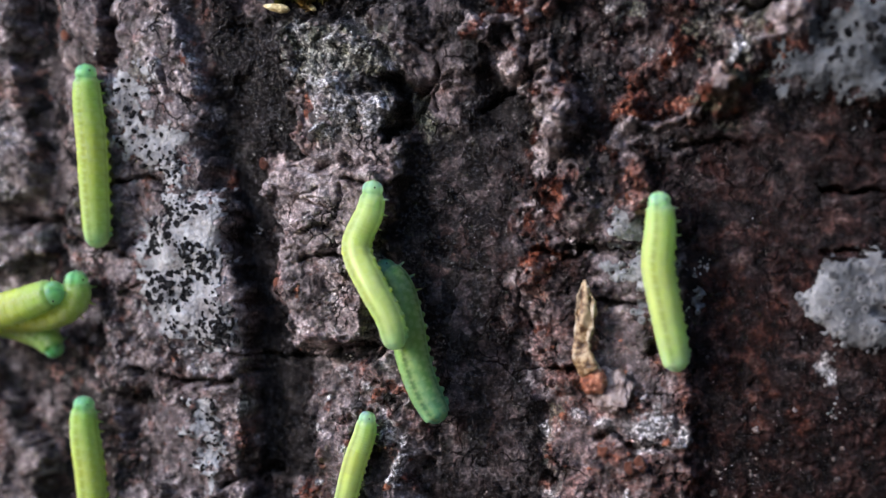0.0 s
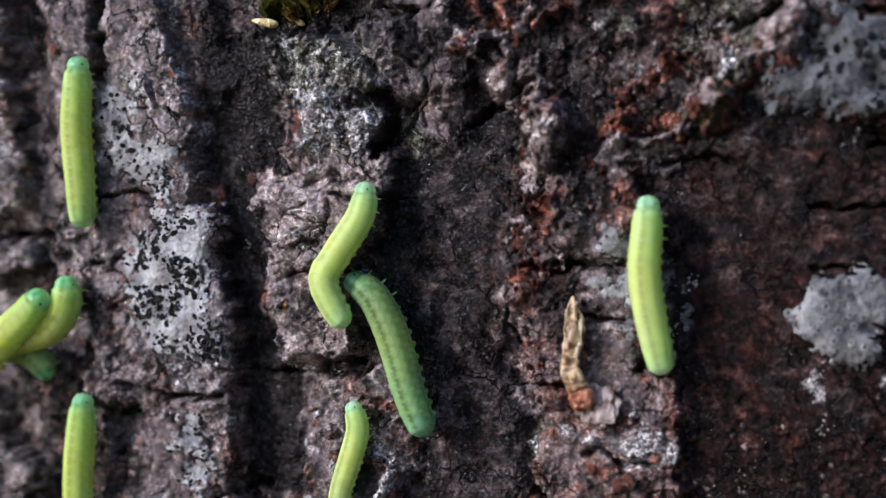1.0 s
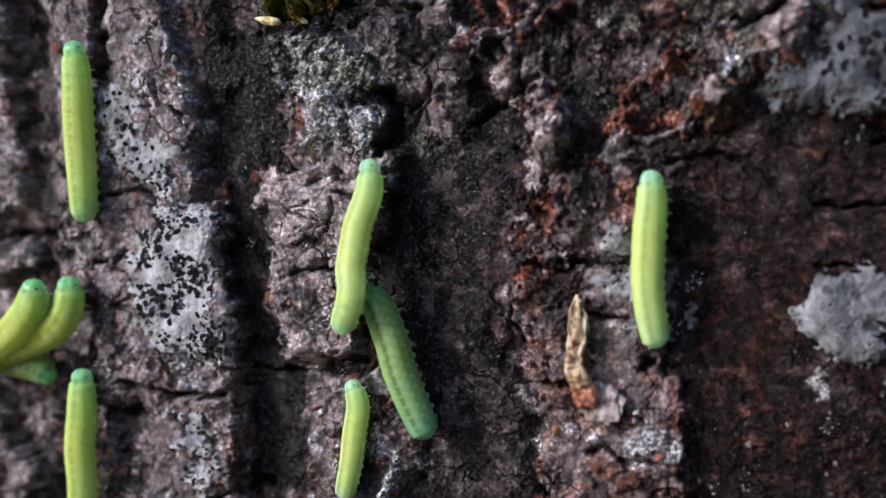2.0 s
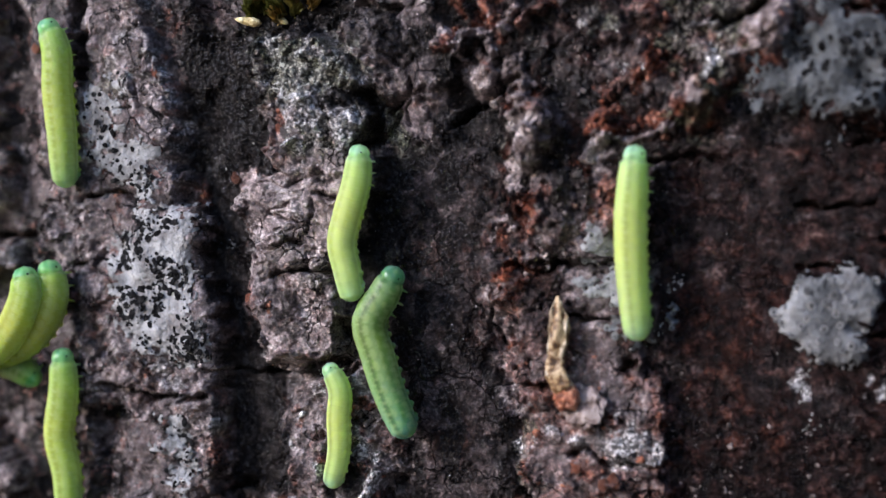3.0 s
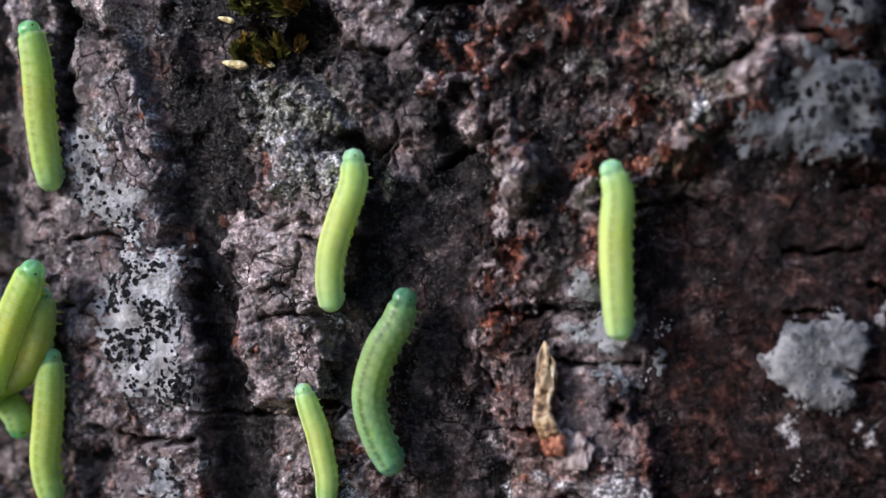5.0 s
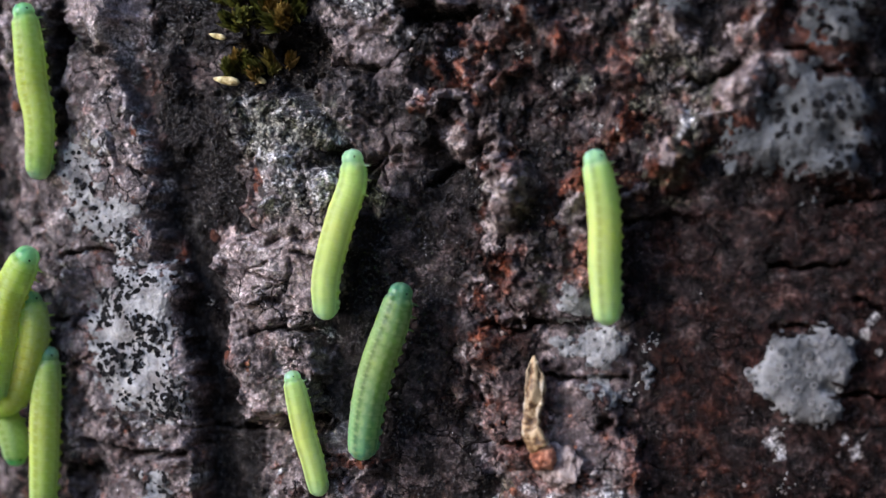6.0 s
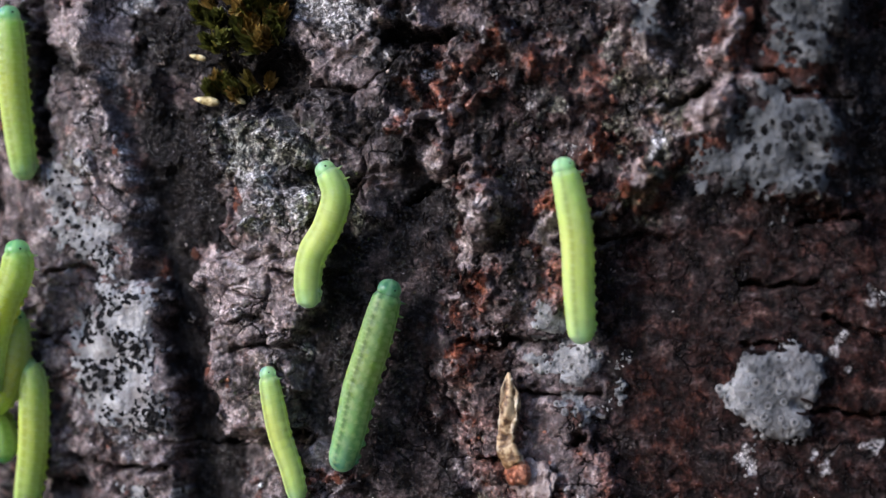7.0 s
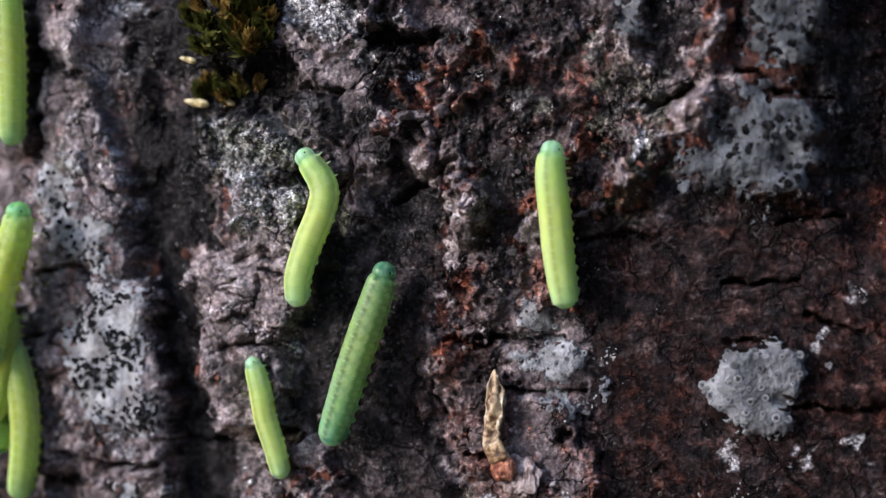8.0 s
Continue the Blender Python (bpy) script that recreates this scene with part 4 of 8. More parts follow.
paint("dark", [(-19.3, -10.0), (-11.6, -10.1), (-6.4, -9.7), (-6.1, -10.8), (-9.3, -11.2), (-12.8, -11.4), (-15.1, -9.9)], 0.97, 0.4, 0.2, 0.2)
hollow([(-12.5, -10.0), (-9.3, -10.2), (-6.4, -9.8), (-6.4, -10.5), (-9.3, -10.9), (-12.2, -10.7)], -3.0, 0.5)
crack([(-15.3, 1.6), (-13.9, 1.3), (-12.7, 2.1), (-11.5, 2.2)], 0.22, 1.4)
crack([(-9.8, 7.3), (-8.9, 6.8), (-8.1, 6.7)], 0.3, 1.6)
crack([(-15.0, 4.7), (-13.6, 5.6), (-12.4, 6.1)], 0.15, 0.8)
crack([(-10.5, 6.7), (-10.1, 5.3), (-10.7, 3.9), (-11.5, 3.6)], 0.2, 1.0)
crack([(-16.5, 8.4), (-14.4, 8.1), (-12.7, 7.8), (-11.8, 8.5)], 0.18, 0.9)
# the light crust above it
paint("pink", [(-10.9, 10.6), (-9.2, 11.4), (-6.9, 11.6), (-4.1, 11.6), (-4.1, 10.0), (-5.8, 8.9), (-7.8, 6.9), (-9.2, 7.5), (-10.6, 8.9)], 0.85, 0.5, 0.4, 0.3)
paint("pale", [(-8.9, 14.2), (-7.7, 15.9), (-5.8, 15.5), (-5.2, 13.6), (-6.3, 11.9), (-8.3, 11.8)], 0.75, 0.5, 0.4, 0.2)
knob(-6.9, 13.6, 2.0, 0.8, 1.1, "", 0.9)
paint("pale", [(-12.0, 17.6), (-10.3, 17.9), (-9.2, 16.2), (-9.8, 14.2), (-11.5, 14.3)], 0.7, 0.5, 0.4, 0.2)
knob(-10.6, 16.2, 1.5, 0.7, 1.2, "", 0.9)
# shade painted dark in the gap beside the crust
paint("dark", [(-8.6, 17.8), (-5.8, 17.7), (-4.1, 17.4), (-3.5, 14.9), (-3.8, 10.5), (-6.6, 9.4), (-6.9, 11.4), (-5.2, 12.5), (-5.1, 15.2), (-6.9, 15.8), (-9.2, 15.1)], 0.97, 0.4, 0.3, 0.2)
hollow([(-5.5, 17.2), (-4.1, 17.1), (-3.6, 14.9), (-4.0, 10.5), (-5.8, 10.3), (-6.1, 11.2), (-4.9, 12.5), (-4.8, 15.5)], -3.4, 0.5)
paint("algae", [(-14.9, 20.8), (-11.4, 21.2), (-6.3, 20.5), (-5.8, 17.7), (-9.2, 17.0), (-12.6, 17.4), (-14.4, 15.2), (-14.9, 17.4)], 0.6, 0.6, 0.7, 0.0)
paint("algae", [(-3.5, 16.0), (-2.4, 16.6), (-1.9, 12.7), (-0.7, 11.6), (-1.9, 10.5), (-3.2, 12.7)], 0.6, 0.5, 0.7, 0.0)
paint("red", [(-14.7, 15.2), (-13.8, 16.3), (-13.2, 15.1), (-13.5, 12.9), (-14.4, 13.5)], 0.7, 0.4, 0.5, 0.0)
paint("pink", [(-14.1, 13.2), (-13.2, 13.3), (-13.3, 10.4), (-14.1, 10.1)], 0.7, 0.4, 0.3, 0.2)
paint("algae", [(-10.9, 12.9), (-8.6, 13.6), (-8.0, 12.0), (-9.2, 10.6), (-11.5, 11.2)], 0.45, 0.5, 0.5, 0.0)
paint("mauve", [(-3.0, 19.9), (-0.7, 20.1), (2.0, 19.7), (2.0, 17.5), (0.9, 14.8), (0.4, 12.4), (-1.3, 13.2), (-2.1, 15.5), (-3.2, 17.1)], 0.85, 0.6, 0.3, 0.6)
crack([(-3.2, 15.0), (-1.9, 16.1), (-1.0, 16.8), (-0.7, 18.2)], 0.3, 1.5)
crack([(-0.5, 20.1), (-1.0, 18.7), (-0.7, 17.6)], 0.15, 0.8)
paint("red", [(-0.2, 16.2), (0.8, 16.5), (1.0, 15.4), (0.1, 15.3)], 0.5, 0.4, 0.4, 0.3)
paint("dark", [(-3.5, 10.5), (-0.2, 11.6), (3.7, 11.5), (4.8, 8.2), (3.7, 2.7), (3.1, -2.8), (4.3, -9.5), (4.3, -23.1), (-1.3, -23.3), (-0.2, -13.0), (-2.4, -7.4), (-5.8, -0.6), (-4.7, 3.8), (-5.5, 6.6)], 0.93, 0.8, 0.35, 0.3)
# knobs and curls of the upper bark
paint("dark", [(8.3, 33.3), (22.3, 32.8), (22.3, 27.0), (19.1, 22.2), (13.7, 19.6), (8.3, 20.2), (7.2, 26.8)], 0.6, 0.8, 0.9, 0.0)
paint("brown", [(13.5, 25.1), (23.2, 24.8), (22.9, 21.7), (19.6, 19.7), (17.5, 17.1), (13.8, 17.1), (11.7, 22.0)], 0.85, 0.6, 0.4, 0.2)
paint("dark", [(-8.0, 25.9), (2.5, 25.5), (2.5, 18.5), (-1.9, 17.5), (-5.2, 21.4), (-8.0, 22.6)], 0.6, 0.8, 0.6, 0.2)
paint("mauve", [(-2.1, 25.8), (1.2, 25.7), (1.4, 24.1), (-0.5, 23.6), (-2.0, 24.2)], 0.9, 0.4, 0.3, 0.7)
paint("mauve", [(-7.9, 28.2), (-2.1, 28.6), (0.7, 26.8), (0.9, 24.0), (-1.9, 23.8), (-2.8, 25.5), (-6.8, 25.9)], 0.8, 0.6, 0.3, 0.6)
paint("pale", [(-7.6, 34.4), (-2.1, 34.1), (-1.8, 31.5), (-4.4, 30.9), (-7.0, 32.1)], 0.8, 0.4, 0.4, 0.2)
paint("pink", [(-3.6, 29.2), (-2.1, 29.4), (-0.7, 30.5), (0.2, 30.7), (-0.1, 29.3), (-2.1, 28.7)], 0.95, 0.3, 0.3, 0.3)
ridge([(-3.4, 28.9), (-1.9, 29.1), (-0.3, 30.3)], 0.6, 0.8, "pink", 0.8)
paint("pink", [(-7.9, 31.6), (-4.4, 30.9), (-3.9, 29.7), (-6.8, 29.0), (-8.2, 29.9)], 0.6, 0.5, 0.5, 0.3)
paint("dark", [(0.7, 31.0), (4.7, 31.1), (8.6, 30.7), (8.6, 29.8), (5.8, 29.7), (5.5, 27.7), (3.0, 26.7), (1.3, 27.3), (-2.2, 26.9), (0.7, 28.7)], 0.95, 0.4, 0.3, 0.2)
hollow([(1.0, 30.7), (8.0, 30.6), (8.3, 30.1), (5.2, 29.8), (1.3, 29.8)], -3.2, 0.5)
paint("dark", [(-8.0, 25.4), (-2.5, 25.3), (-2.2, 24.1), (-5.7, 24.2)], 0.95, 0.4, 0.2, 0.2)
ridge([(1.0, 31.5), (1.6, 32.6), (2.0, 34.0)], 0.7, 1.0, "pink", 0.8)
ridge([(3.8, 31.7), (4.4, 32.3), (4.8, 32.7)], 0.25, 0.5, "pale", 0.9)
paint("mauve", [(5.3, 33.8), (11.4, 33.6), (11.3, 31.4), (6.9, 31.1), (5.2, 32.2)], 0.7, 0.6, 0.4, 0.4)
knob(9.9, 28.1, 1.1, 1.2, 1.5, "pink", 0.9)
ridge([(9.4, 26.2), (9.8, 27.3), (10.7, 28.6)], 0.8, 0.8, "red", 0.6)
ridge([(6.6, 27.2), (8.3, 27.2), (9.1, 26.8)], 0.5, 0.7, "red", 0.9)
paint("red", [(5.5, 25.5), (8.3, 26.0), (8.8, 24.6), (8.0, 23.2), (6.0, 23.3), (5.5, 24.4)], 0.8, 0.4, 0.6, 0.1)
knob(5.9, 26.2, 0.7, 0.8, 1.0, "pale", 0.95)
ridge([(8.5, 22.9), (9.0, 24.6), (9.1, 25.7)], 0.7, 0.8, "pink", 0.6)
ridge([(10.2, 22.9), (10.9, 24.3), (12.4, 24.8)], 0.7, 0.9, "red", 0.75)
knob(11.9, 30.0, 1.4, 1.0, 1.0, "red", 0.6)
ridge([(11.1, 29.5), (11.3, 30.6), (12.4, 30.9)], 0.35, 0.6, "pale", 0.6)
ridge([(13.8, 28.3), (14.2, 29.4), (13.8, 30.2)], 0.3, 0.5, "pale", 0.5)
ridge([(4.1, 20.2), (4.1, 21.7), (5.6, 22.6), (7.0, 21.9), (7.2, 20.4)], 0.55, 1.0, "pink", 0.7)
ridge([(2.0, 21.6), (2.8, 22.7), (3.5, 21.3)], 0.4, 0.7, "pink", 0.85)
paint("red", [(2.3, 22.3), (3.1, 22.4), (3.2, 21.1), (2.6, 20.9)], 0.9, 0.3, 0.3, 0.0)
paint("dark", [(4.3, 21.4), (5.2, 21.4), (5.1, 20.2), (4.3, 20.0)], 0.95, 0.3, 0.2, 0.0)
paint("red", [(5.6, 20.2), (6.6, 20.3), (6.9, 18.5), (5.9, 18.3)], 0.8, 0.3, 0.4, 0.0)
paint("pink", [(4.9, 17.8), (6.4, 18.3), (7.4, 17.7), (6.8, 16.2), (5.4, 16.0)], 0.9, 0.3, 0.3, 0.0)
# shade painted into the pit below the pink knob
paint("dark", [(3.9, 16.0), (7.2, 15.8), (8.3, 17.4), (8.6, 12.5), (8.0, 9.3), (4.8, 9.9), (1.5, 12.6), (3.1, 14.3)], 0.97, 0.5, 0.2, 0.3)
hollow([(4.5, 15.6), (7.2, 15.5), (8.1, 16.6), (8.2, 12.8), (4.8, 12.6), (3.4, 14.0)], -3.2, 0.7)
paint("red", [(5.5, 25.6), (7.7, 25.5), (8.0, 23.9), (5.9, 23.4)], 0.8, 0.4, 0.6, 0.0)
ridge([(10.2, 23.2), (10.8, 24.3), (12.0, 24.8)], 0.6, 0.9, "red", 0.85)
knob(9.3, 18.5, 1.3, 1.1, 1.2, "pink", 0.7)
ridge([(9.1, 16.0), (10.1, 16.4), (10.7, 17.4)], 0.6, 0.8, "pink", 0.7)
knob(11.8, 12.8, 2.6, 1.0, 1.2, "mauve", 0.8)
paint("algae", [(8.7, 13.9), (10.2, 14.4), (10.6, 12.0), (9.4, 10.9), (8.7, 11.7)], 0.6, 0.4, 0.6, 0.0)
paint("pale", [(9.9, 12.2), (10.8, 12.2), (10.7, 11.1), (10.0, 11.3)], 0.8, 0.3, 0.4, 0.0)
ridge([(10.4, 14.8), (11.5, 15.1), (12.2, 14.6)], 0.4, 0.6, "red", 0.7)
paint("dark", [(12.3, 17.9), (17.1, 18.3), (17.6, 15.1), (15.5, 11.9), (13.4, 9.8), (13.4, 14.1)], 0.9, 0.6, 0.4, 0.2)
paint("red", [(16.6, 13.1), (17.4, 14.6), (19.1, 14.8), (18.8, 12.9), (17.6, 12.4)], 1.0, 0.3, 0.3, 0.2)
ridge([(16.7, 13.0), (17.6, 14.1), (18.7, 14.6)], 0.9, 1.1, "red", 0.95)
ridge([(16.1, 10.3), (16.9, 11.4), (17.6, 12.1)], 0.9, 0.9, "pink", 0.7)
ridge([(17.9, 12.1), (20.3, 12.0), (22.6, 12.3), (24.0, 13.1)], 0.5, 0.8, "pink", 0.6)
ridge([(18.4, 16.4), (19.7, 17.7), (21.5, 18.5), (22.3, 19.8)], 0.9, 0.9, "red", 0.6)
paint("dark", [(18.2, 11.8), (23.4, 11.5), (25.0, 9.7), (20.8, 9.2), (18.2, 10.0)], 0.9, 0.5, 0.3, 0.2)
paint("red", [(15.2, 25.4), (15.7, 28.2), (16.3, 28.5), (16.7, 27.7), (16.3, 25.3)], 1.0, 0.3, 0.3, 0.1)
ridge([(15.4, 25.5), (16.0, 26.9), (16.0, 28.2)], 0.7, 0.9, "red", 0.95)
paint("red", [(17.1, 27.1), (19.0, 27.3), (19.1, 25.2), (17.3, 25.1)], 0.8, 0.4, 0.6, 0.0)
paint("red", [(20.3, 25.9), (23.6, 26.7), (24.9, 24.5), (24.4, 22.3), (21.1, 23.7)], 0.75, 0.5, 0.7, 0.0)
paint("algae", [(23.6, 28.8), (24.9, 28.3), (24.6, 24.5), (27.0, 23.3), (26.5, 20.1), (23.8, 19.6), (23.3, 22.3)], 0.55, 0.5, 0.7, 0.0)
paint("pale", [(15.4, 24.7), (16.3, 24.8), (16.5, 23.3), (15.8, 23.5)], 0.7, 0.3, 0.6, 0.0)
paint("algae", [(16.3, 24.4), (18.2, 23.8), (18.4, 22.4), (16.8, 22.5)], 0.6, 0.4, 0.6, 0.0)
paint("dark", [(27.0, 33.0), (32.8, 32.9), (33.1, 29.7), (31.5, 27.8), (29.2, 27.3), (27.3, 29.3)], 0.9, 0.5, 0.4, 0.2)
ridge([(33.1, 26.5), (34.2, 27.8), (35.0, 29.6), (35.5, 31.5), (36.2, 33.8)], 1.4, 1.2, "red", 0.6)
ridge([(33.7, 27.5), (34.7, 29.1), (35.2, 30.9)], 0.7, 0.5, "pink", 0.9)
paint("pink", [(28.6, 25.5), (30.2, 26.5), (32.9, 27.3), (32.9, 25.9), (31.6, 24.9), (29.2, 24.6)], 0.65, 0.5, 0.5, 0.2)
knob(32.9, 23.0, 1.6, 1.0, 1.2, "red", 0.75)
knob(34.5, 24.0, 1.0, 1.0, 1.6, "pink", 0.9)
knob(33.6, 21.5, 1.0, 0.9, 1.5, "pink", 0.8)
ridge([(25.4, 22.6), (27.6, 22.8), (30.0, 23.0)], 0.4, 0.6, "pale", 0.4)
paint("red", [(25.7, 22.3), (27.6, 22.5), (28.0, 20.9), (26.5, 20.1)], 0.65, 0.4, 0.5, 0.0)
ridge([(29.5, 19.8), (30.8, 20.1), (32.4, 20.3)], 0.4, 0.6, "pink", 0.7)
crack([(28.6, 22.7), (30.8, 23.4), (32.6, 24.6)], 0.45, 2.0)
knob(27.6, 19.1, 0.9, 0.8, 1.4, "pale", 0.95)
knob(27.3, 15.2, 2.4, 0.8, 1.1, "red", 0.85)
paint("pink", [(25.7, 16.0), (26.8, 16.8), (27.0, 15.5), (26.1, 14.4)], 0.6, 0.4, 0.4, 0.2)
paint("dark", [(28.1, 14.1), (30.8, 16.2), (34.0, 14.6), (35.6, 13.2), (33.5, 11.3), (29.8, 10.8)], 0.9, 0.6, 0.3, 0.2)
# far right shadow again, painted dark beside the lichens
paint("dark", [(44.9, 29.1), (50.0, 29.5), (50.2, 14.4), (45.6, 15.0), (44.7, 21.9)], 0.93, 0.6, 0.2, 0.4)
# red grains beside the furrow
paint("mauve", [(10.7, 9.3), (17.9, 9.2), (19.0, 2.6), (14.6, 0.3), (10.1, 1.4)], 0.6, 0.6, 1.0, 0.0)
paint("dark", [(10.7, 10.4), (14.6, 11.5), (17.9, 7.6), (16.8, 3.7), (12.3, 2.6)], 0.7, 0.6, 1.1, 0.0)
paint("mauve", [(15.1, 3.4), (20.1, 3.4), (22.5, -0.5), (22.3, -5.0), (21.7, -8.1), (18.4, -7.2), (14.8, -2.8)], 0.7, 0.6, 0.4, 0.8)
paint("red", [(9.8, 2.6), (10.1, 5.9), (11.8, 7.3), (12.9, 7.0), (11.0, 5.9), (11.8, 3.7), (10.7, 2.6)], 0.8, 0.4, 0.5, 0.0)
paint("red", [(17.3, 14.2), (18.2, 14.8), (18.0, 12.8), (17.1, 12.6)], 1.0, 0.3, 0.2, 0.1)
paint("pink", [(16.0, 10.1), (16.5, 12.3), (17.9, 12.6), (18.4, 10.3), (17.1, 9.0)], 0.55, 0.5, 0.5, 0.3)
paint("red", [(16.2, 5.9), (19.2, 7.6), (19.2, 3.7), (17.3, 2.6)], 0.7, 0.5, 0.8, 0.0)
paint("algae", [(8.8, 12.7), (10.2, 14.9), (10.4, 10.4), (9.6, 8.2), (8.7, 9.9)], 0.5, 0.4, 0.7, 0.0)
paint("pink", [(8.5, 9.3), (9.9, 9.9), (10.1, 8.4), (9.0, 7.6)], 0.6, 0.3, 0.5, 0.0)
knob(11.8, 13.2, 2.4, 0.9, 1.1, "mauve", 0.6)
# below the broad plate
paint("pink", [(-12.1, -11.2), (-10.7, -11.2), (-10.2, -15.5), (-10.5, -16.9), (-11.6, -16.7), (-11.9, -13.2)], 0.7, 0.4, 0.5, 0.2)
paint("pink", [(-5.6, -10.0), (-4.4, -9.7), (-3.7, -12.5), (-3.6, -14.7), (-2.3, -16.4), (-2.6, -21.0), (-4.2, -18.7), (-4.7, -16.5), (-7.0, -15.7), (-6.1, -14.2)], 0.75, 0.4, 0.5, 0.0)
paint("red", [(-6.1, -13.1), (-3.9, -13.0), (-3.6, -14.3), (-5.9, -14.7)], 0.9, 0.3, 0.4, 0.0)
paint("red", [(-4.0, -17.0), (-2.4, -16.4), (-2.3, -18.7), (-3.6, -18.7)], 0.6, 0.3, 0.5, 0.0)
paint("pale", [(-6.5, -16.6), (-4.7, -17.0), (-4.0, -18.7), (-5.9, -19.5)], 0.65, 0.5, 0.3, 0.5)
ridge([(-5.2, -23.5), (-4.8, -21.9), (-4.0, -20.9)], 0.6, 0.8, "pale", 0.7)
paint("dark", [(-9.3, -22.4), (-7.0, -16.5), (-5.9, -19.9), (-5.6, -23.5), (-9.3, -23.7)], 0.85, 0.6, 0.3, 0.2)
paint("mauve", [(-11.9, -18.4), (-9.9, -17.2), (-9.9, -23.7), (-12.6, -23.8)], 0.5, 0.6, 0.5, 0.2)
# the red-brown plate
paint("mauve", [(15.1, -7.1), (18.3, -6.8), (21.0, -10.3), (22.1, -14.7), (20.0, -15.0), (17.9, -13.7), (16.2, -11.5)], 0.8, 0.7, 0.3, 0.6)
paint("red", [(21.0, -10.6), (23.2, -10.3), (24.3, -13.6), (24.0, -16.3), (22.4, -15.8)], 0.5, 0.6, 0.5, 0.3)
# the lit whitish patch once more, painted pale
paint("pale", [(18.2, -16.1), (21.6, -15.4), (23.0, -17.4), (21.1, -18.3), (18.4, -17.8)], 0.7, 0.5, 0.5, 0.2)
paint("pink", [(14.9, -16.5), (18.4, -15.9), (19.0, -18.1), (17.4, -18.1)], 0.5, 0.5, 0.5, 0.2)
paint("mauve", [(11.2, -17.2), (15.2, -16.5), (15.8, -18.7), (15.2, -21.5), (11.5, -22.2)], 0.6, 0.6, 0.4, 0.3)
paint("red", [(13.0, -9.4), (14.9, -9.3), (16.3, -19.8), (19.5, -20.5), (19.0, -22.6), (10.9, -22.9)], 0.25, 0.8, 0.8, 0.0)
paint("algae", [(10.2, -15.2), (11.3, -15.2), (11.2, -22.9), (10.5, -22.9)], 0.45, 0.4, 0.5, 0.0)
hollow([(20.4, -9.2), (21.1, -9.1), (21.2, -10.1), (20.5, -10.1)], -2.5, 0.3)
# mottling
mottle("dark", [(23.3, 10.3), (30.8, 13.5), (50.2, 13.9), (50.7, -15.0), (32.6, -15.2), (32.3, -5.1), (23.3, 2.6)], 0.35, 5.0, 0.4, 0.02, 61)
mottle("mauve", [(23.3, 10.3), (30.8, 13.5), (50.2, 13.9), (50.7, -15.0), (32.6, -15.2), (32.3, -5.1), (23.3, 2.6)], 0.1, 2.6, 0.4, 0.34, 62)
mottle("red", [(23.3, 10.3), (30.8, 13.5), (50.2, 13.9), (50.7, -15.0), (32.6, -15.2), (32.3, -5.1), (23.3, 2.6)], 0.22, 3.2, 0.6, 0.36, 63)
mottle("dark", [(8.6, 33.7), (36.0, 32.8), (32.9, 26.4), (32.4, 18.9), (24.4, 16.9), (9.1, 17.7)], 0.65, 3.0, 1.0, 0.08, 64)
mottle("dark", [(-46.8, -5.8), (-40.0, -5.6), (-31.1, -15.0), (-31.2, -24.7), (-47.2, -25.7)], 0.75, 4.0, 2.0, 0.05, 73)
mottle("dark", [(-46.0, 28.0), (-35.5, 27.4), (-33.3, 6.9), (-33.0, -13.9), (-21.2, -15.9), (-20.6, -24.2), (-47.2, -25.7)], 0.6, 3.5, 2.2, 0.28, 65)
mottle("red", [(-46.0, 28.0), (-24.9, 26.8), (-25.1, 9.7), (-33.5, -5.5), (-21.1, -12.9), (-20.6, -24.2), (-47.2, -25.7)], 0.55, 1.3, 1.2, 0.5, 66)
mottle("pink", [(-46.0, 28.0), (-24.9, 26.8), (-33.3, 6.9), (-33.0, -13.9), (-21.2, -15.9), (-20.6, -24.2), (-47.2, -25.7)], 0.35, 2.6, 2.0, 0.3, 67)
mottle("red", [(-18.5, 9.0), (-6.9, 7.8), (-9.3, -9.7), (-17.5, -7.6)], 0.55, 1.5, 1.0, 0.42, 68)
mottle("dark", [(-18.5, 9.0), (-6.9, 7.8), (-9.3, -9.7), (-17.5, -7.6)], 0.6, 2.0, 0.9, 0.36, 69)
mottle("brown", [(-2.4, 9.4), (6.4, 10.9), (7.6, -23.0), (-0.2, -23.3)], 0.6, 2.4, 1.4, 0.2, 70)
mottle("red", [(10.8, -7.2), (23.7, -9.2), (24.4, -22.4), (10.9, -22.9)], 0.5, 1.8, 0.9, 0.32, 71)
# last touches
mottle("brown", [(23.3, 10.3), (30.8, 13.5), (50.2, 13.9), (50.7, -15.0), (32.6, -15.2), (32.3, -5.1), (23.3, 2.6)], 0.8, 2.2, 0.5, -0.35, 72)
paint("pink", [(-33.4, 34.6), (-31.1, 35.6), (-26.6, 35.4), (-26.1, 31.9), (-26.4, 29.0), (-28.7, 27.9), (-31.2, 29.5), (-33.4, 32.0)], 0.97, 0.5, 0.25, 0.5)
# pale added to the pink plate for the light on it
paint("pale", [(-32.1, 31.3), (-29.3, 30.3), (-26.4, 30.7), (-26.6, 28.1), (-28.7, 27.9), (-31.2, 29.5)], 0.6, 0.4, 0.4, 0.2)
paint("pale", [(-26.6, 35.4), (-24.1, 35.2), (-25.1, 33.3), (-26.3, 33.3)], 0.7, 0.4, 0.3, 0.3)
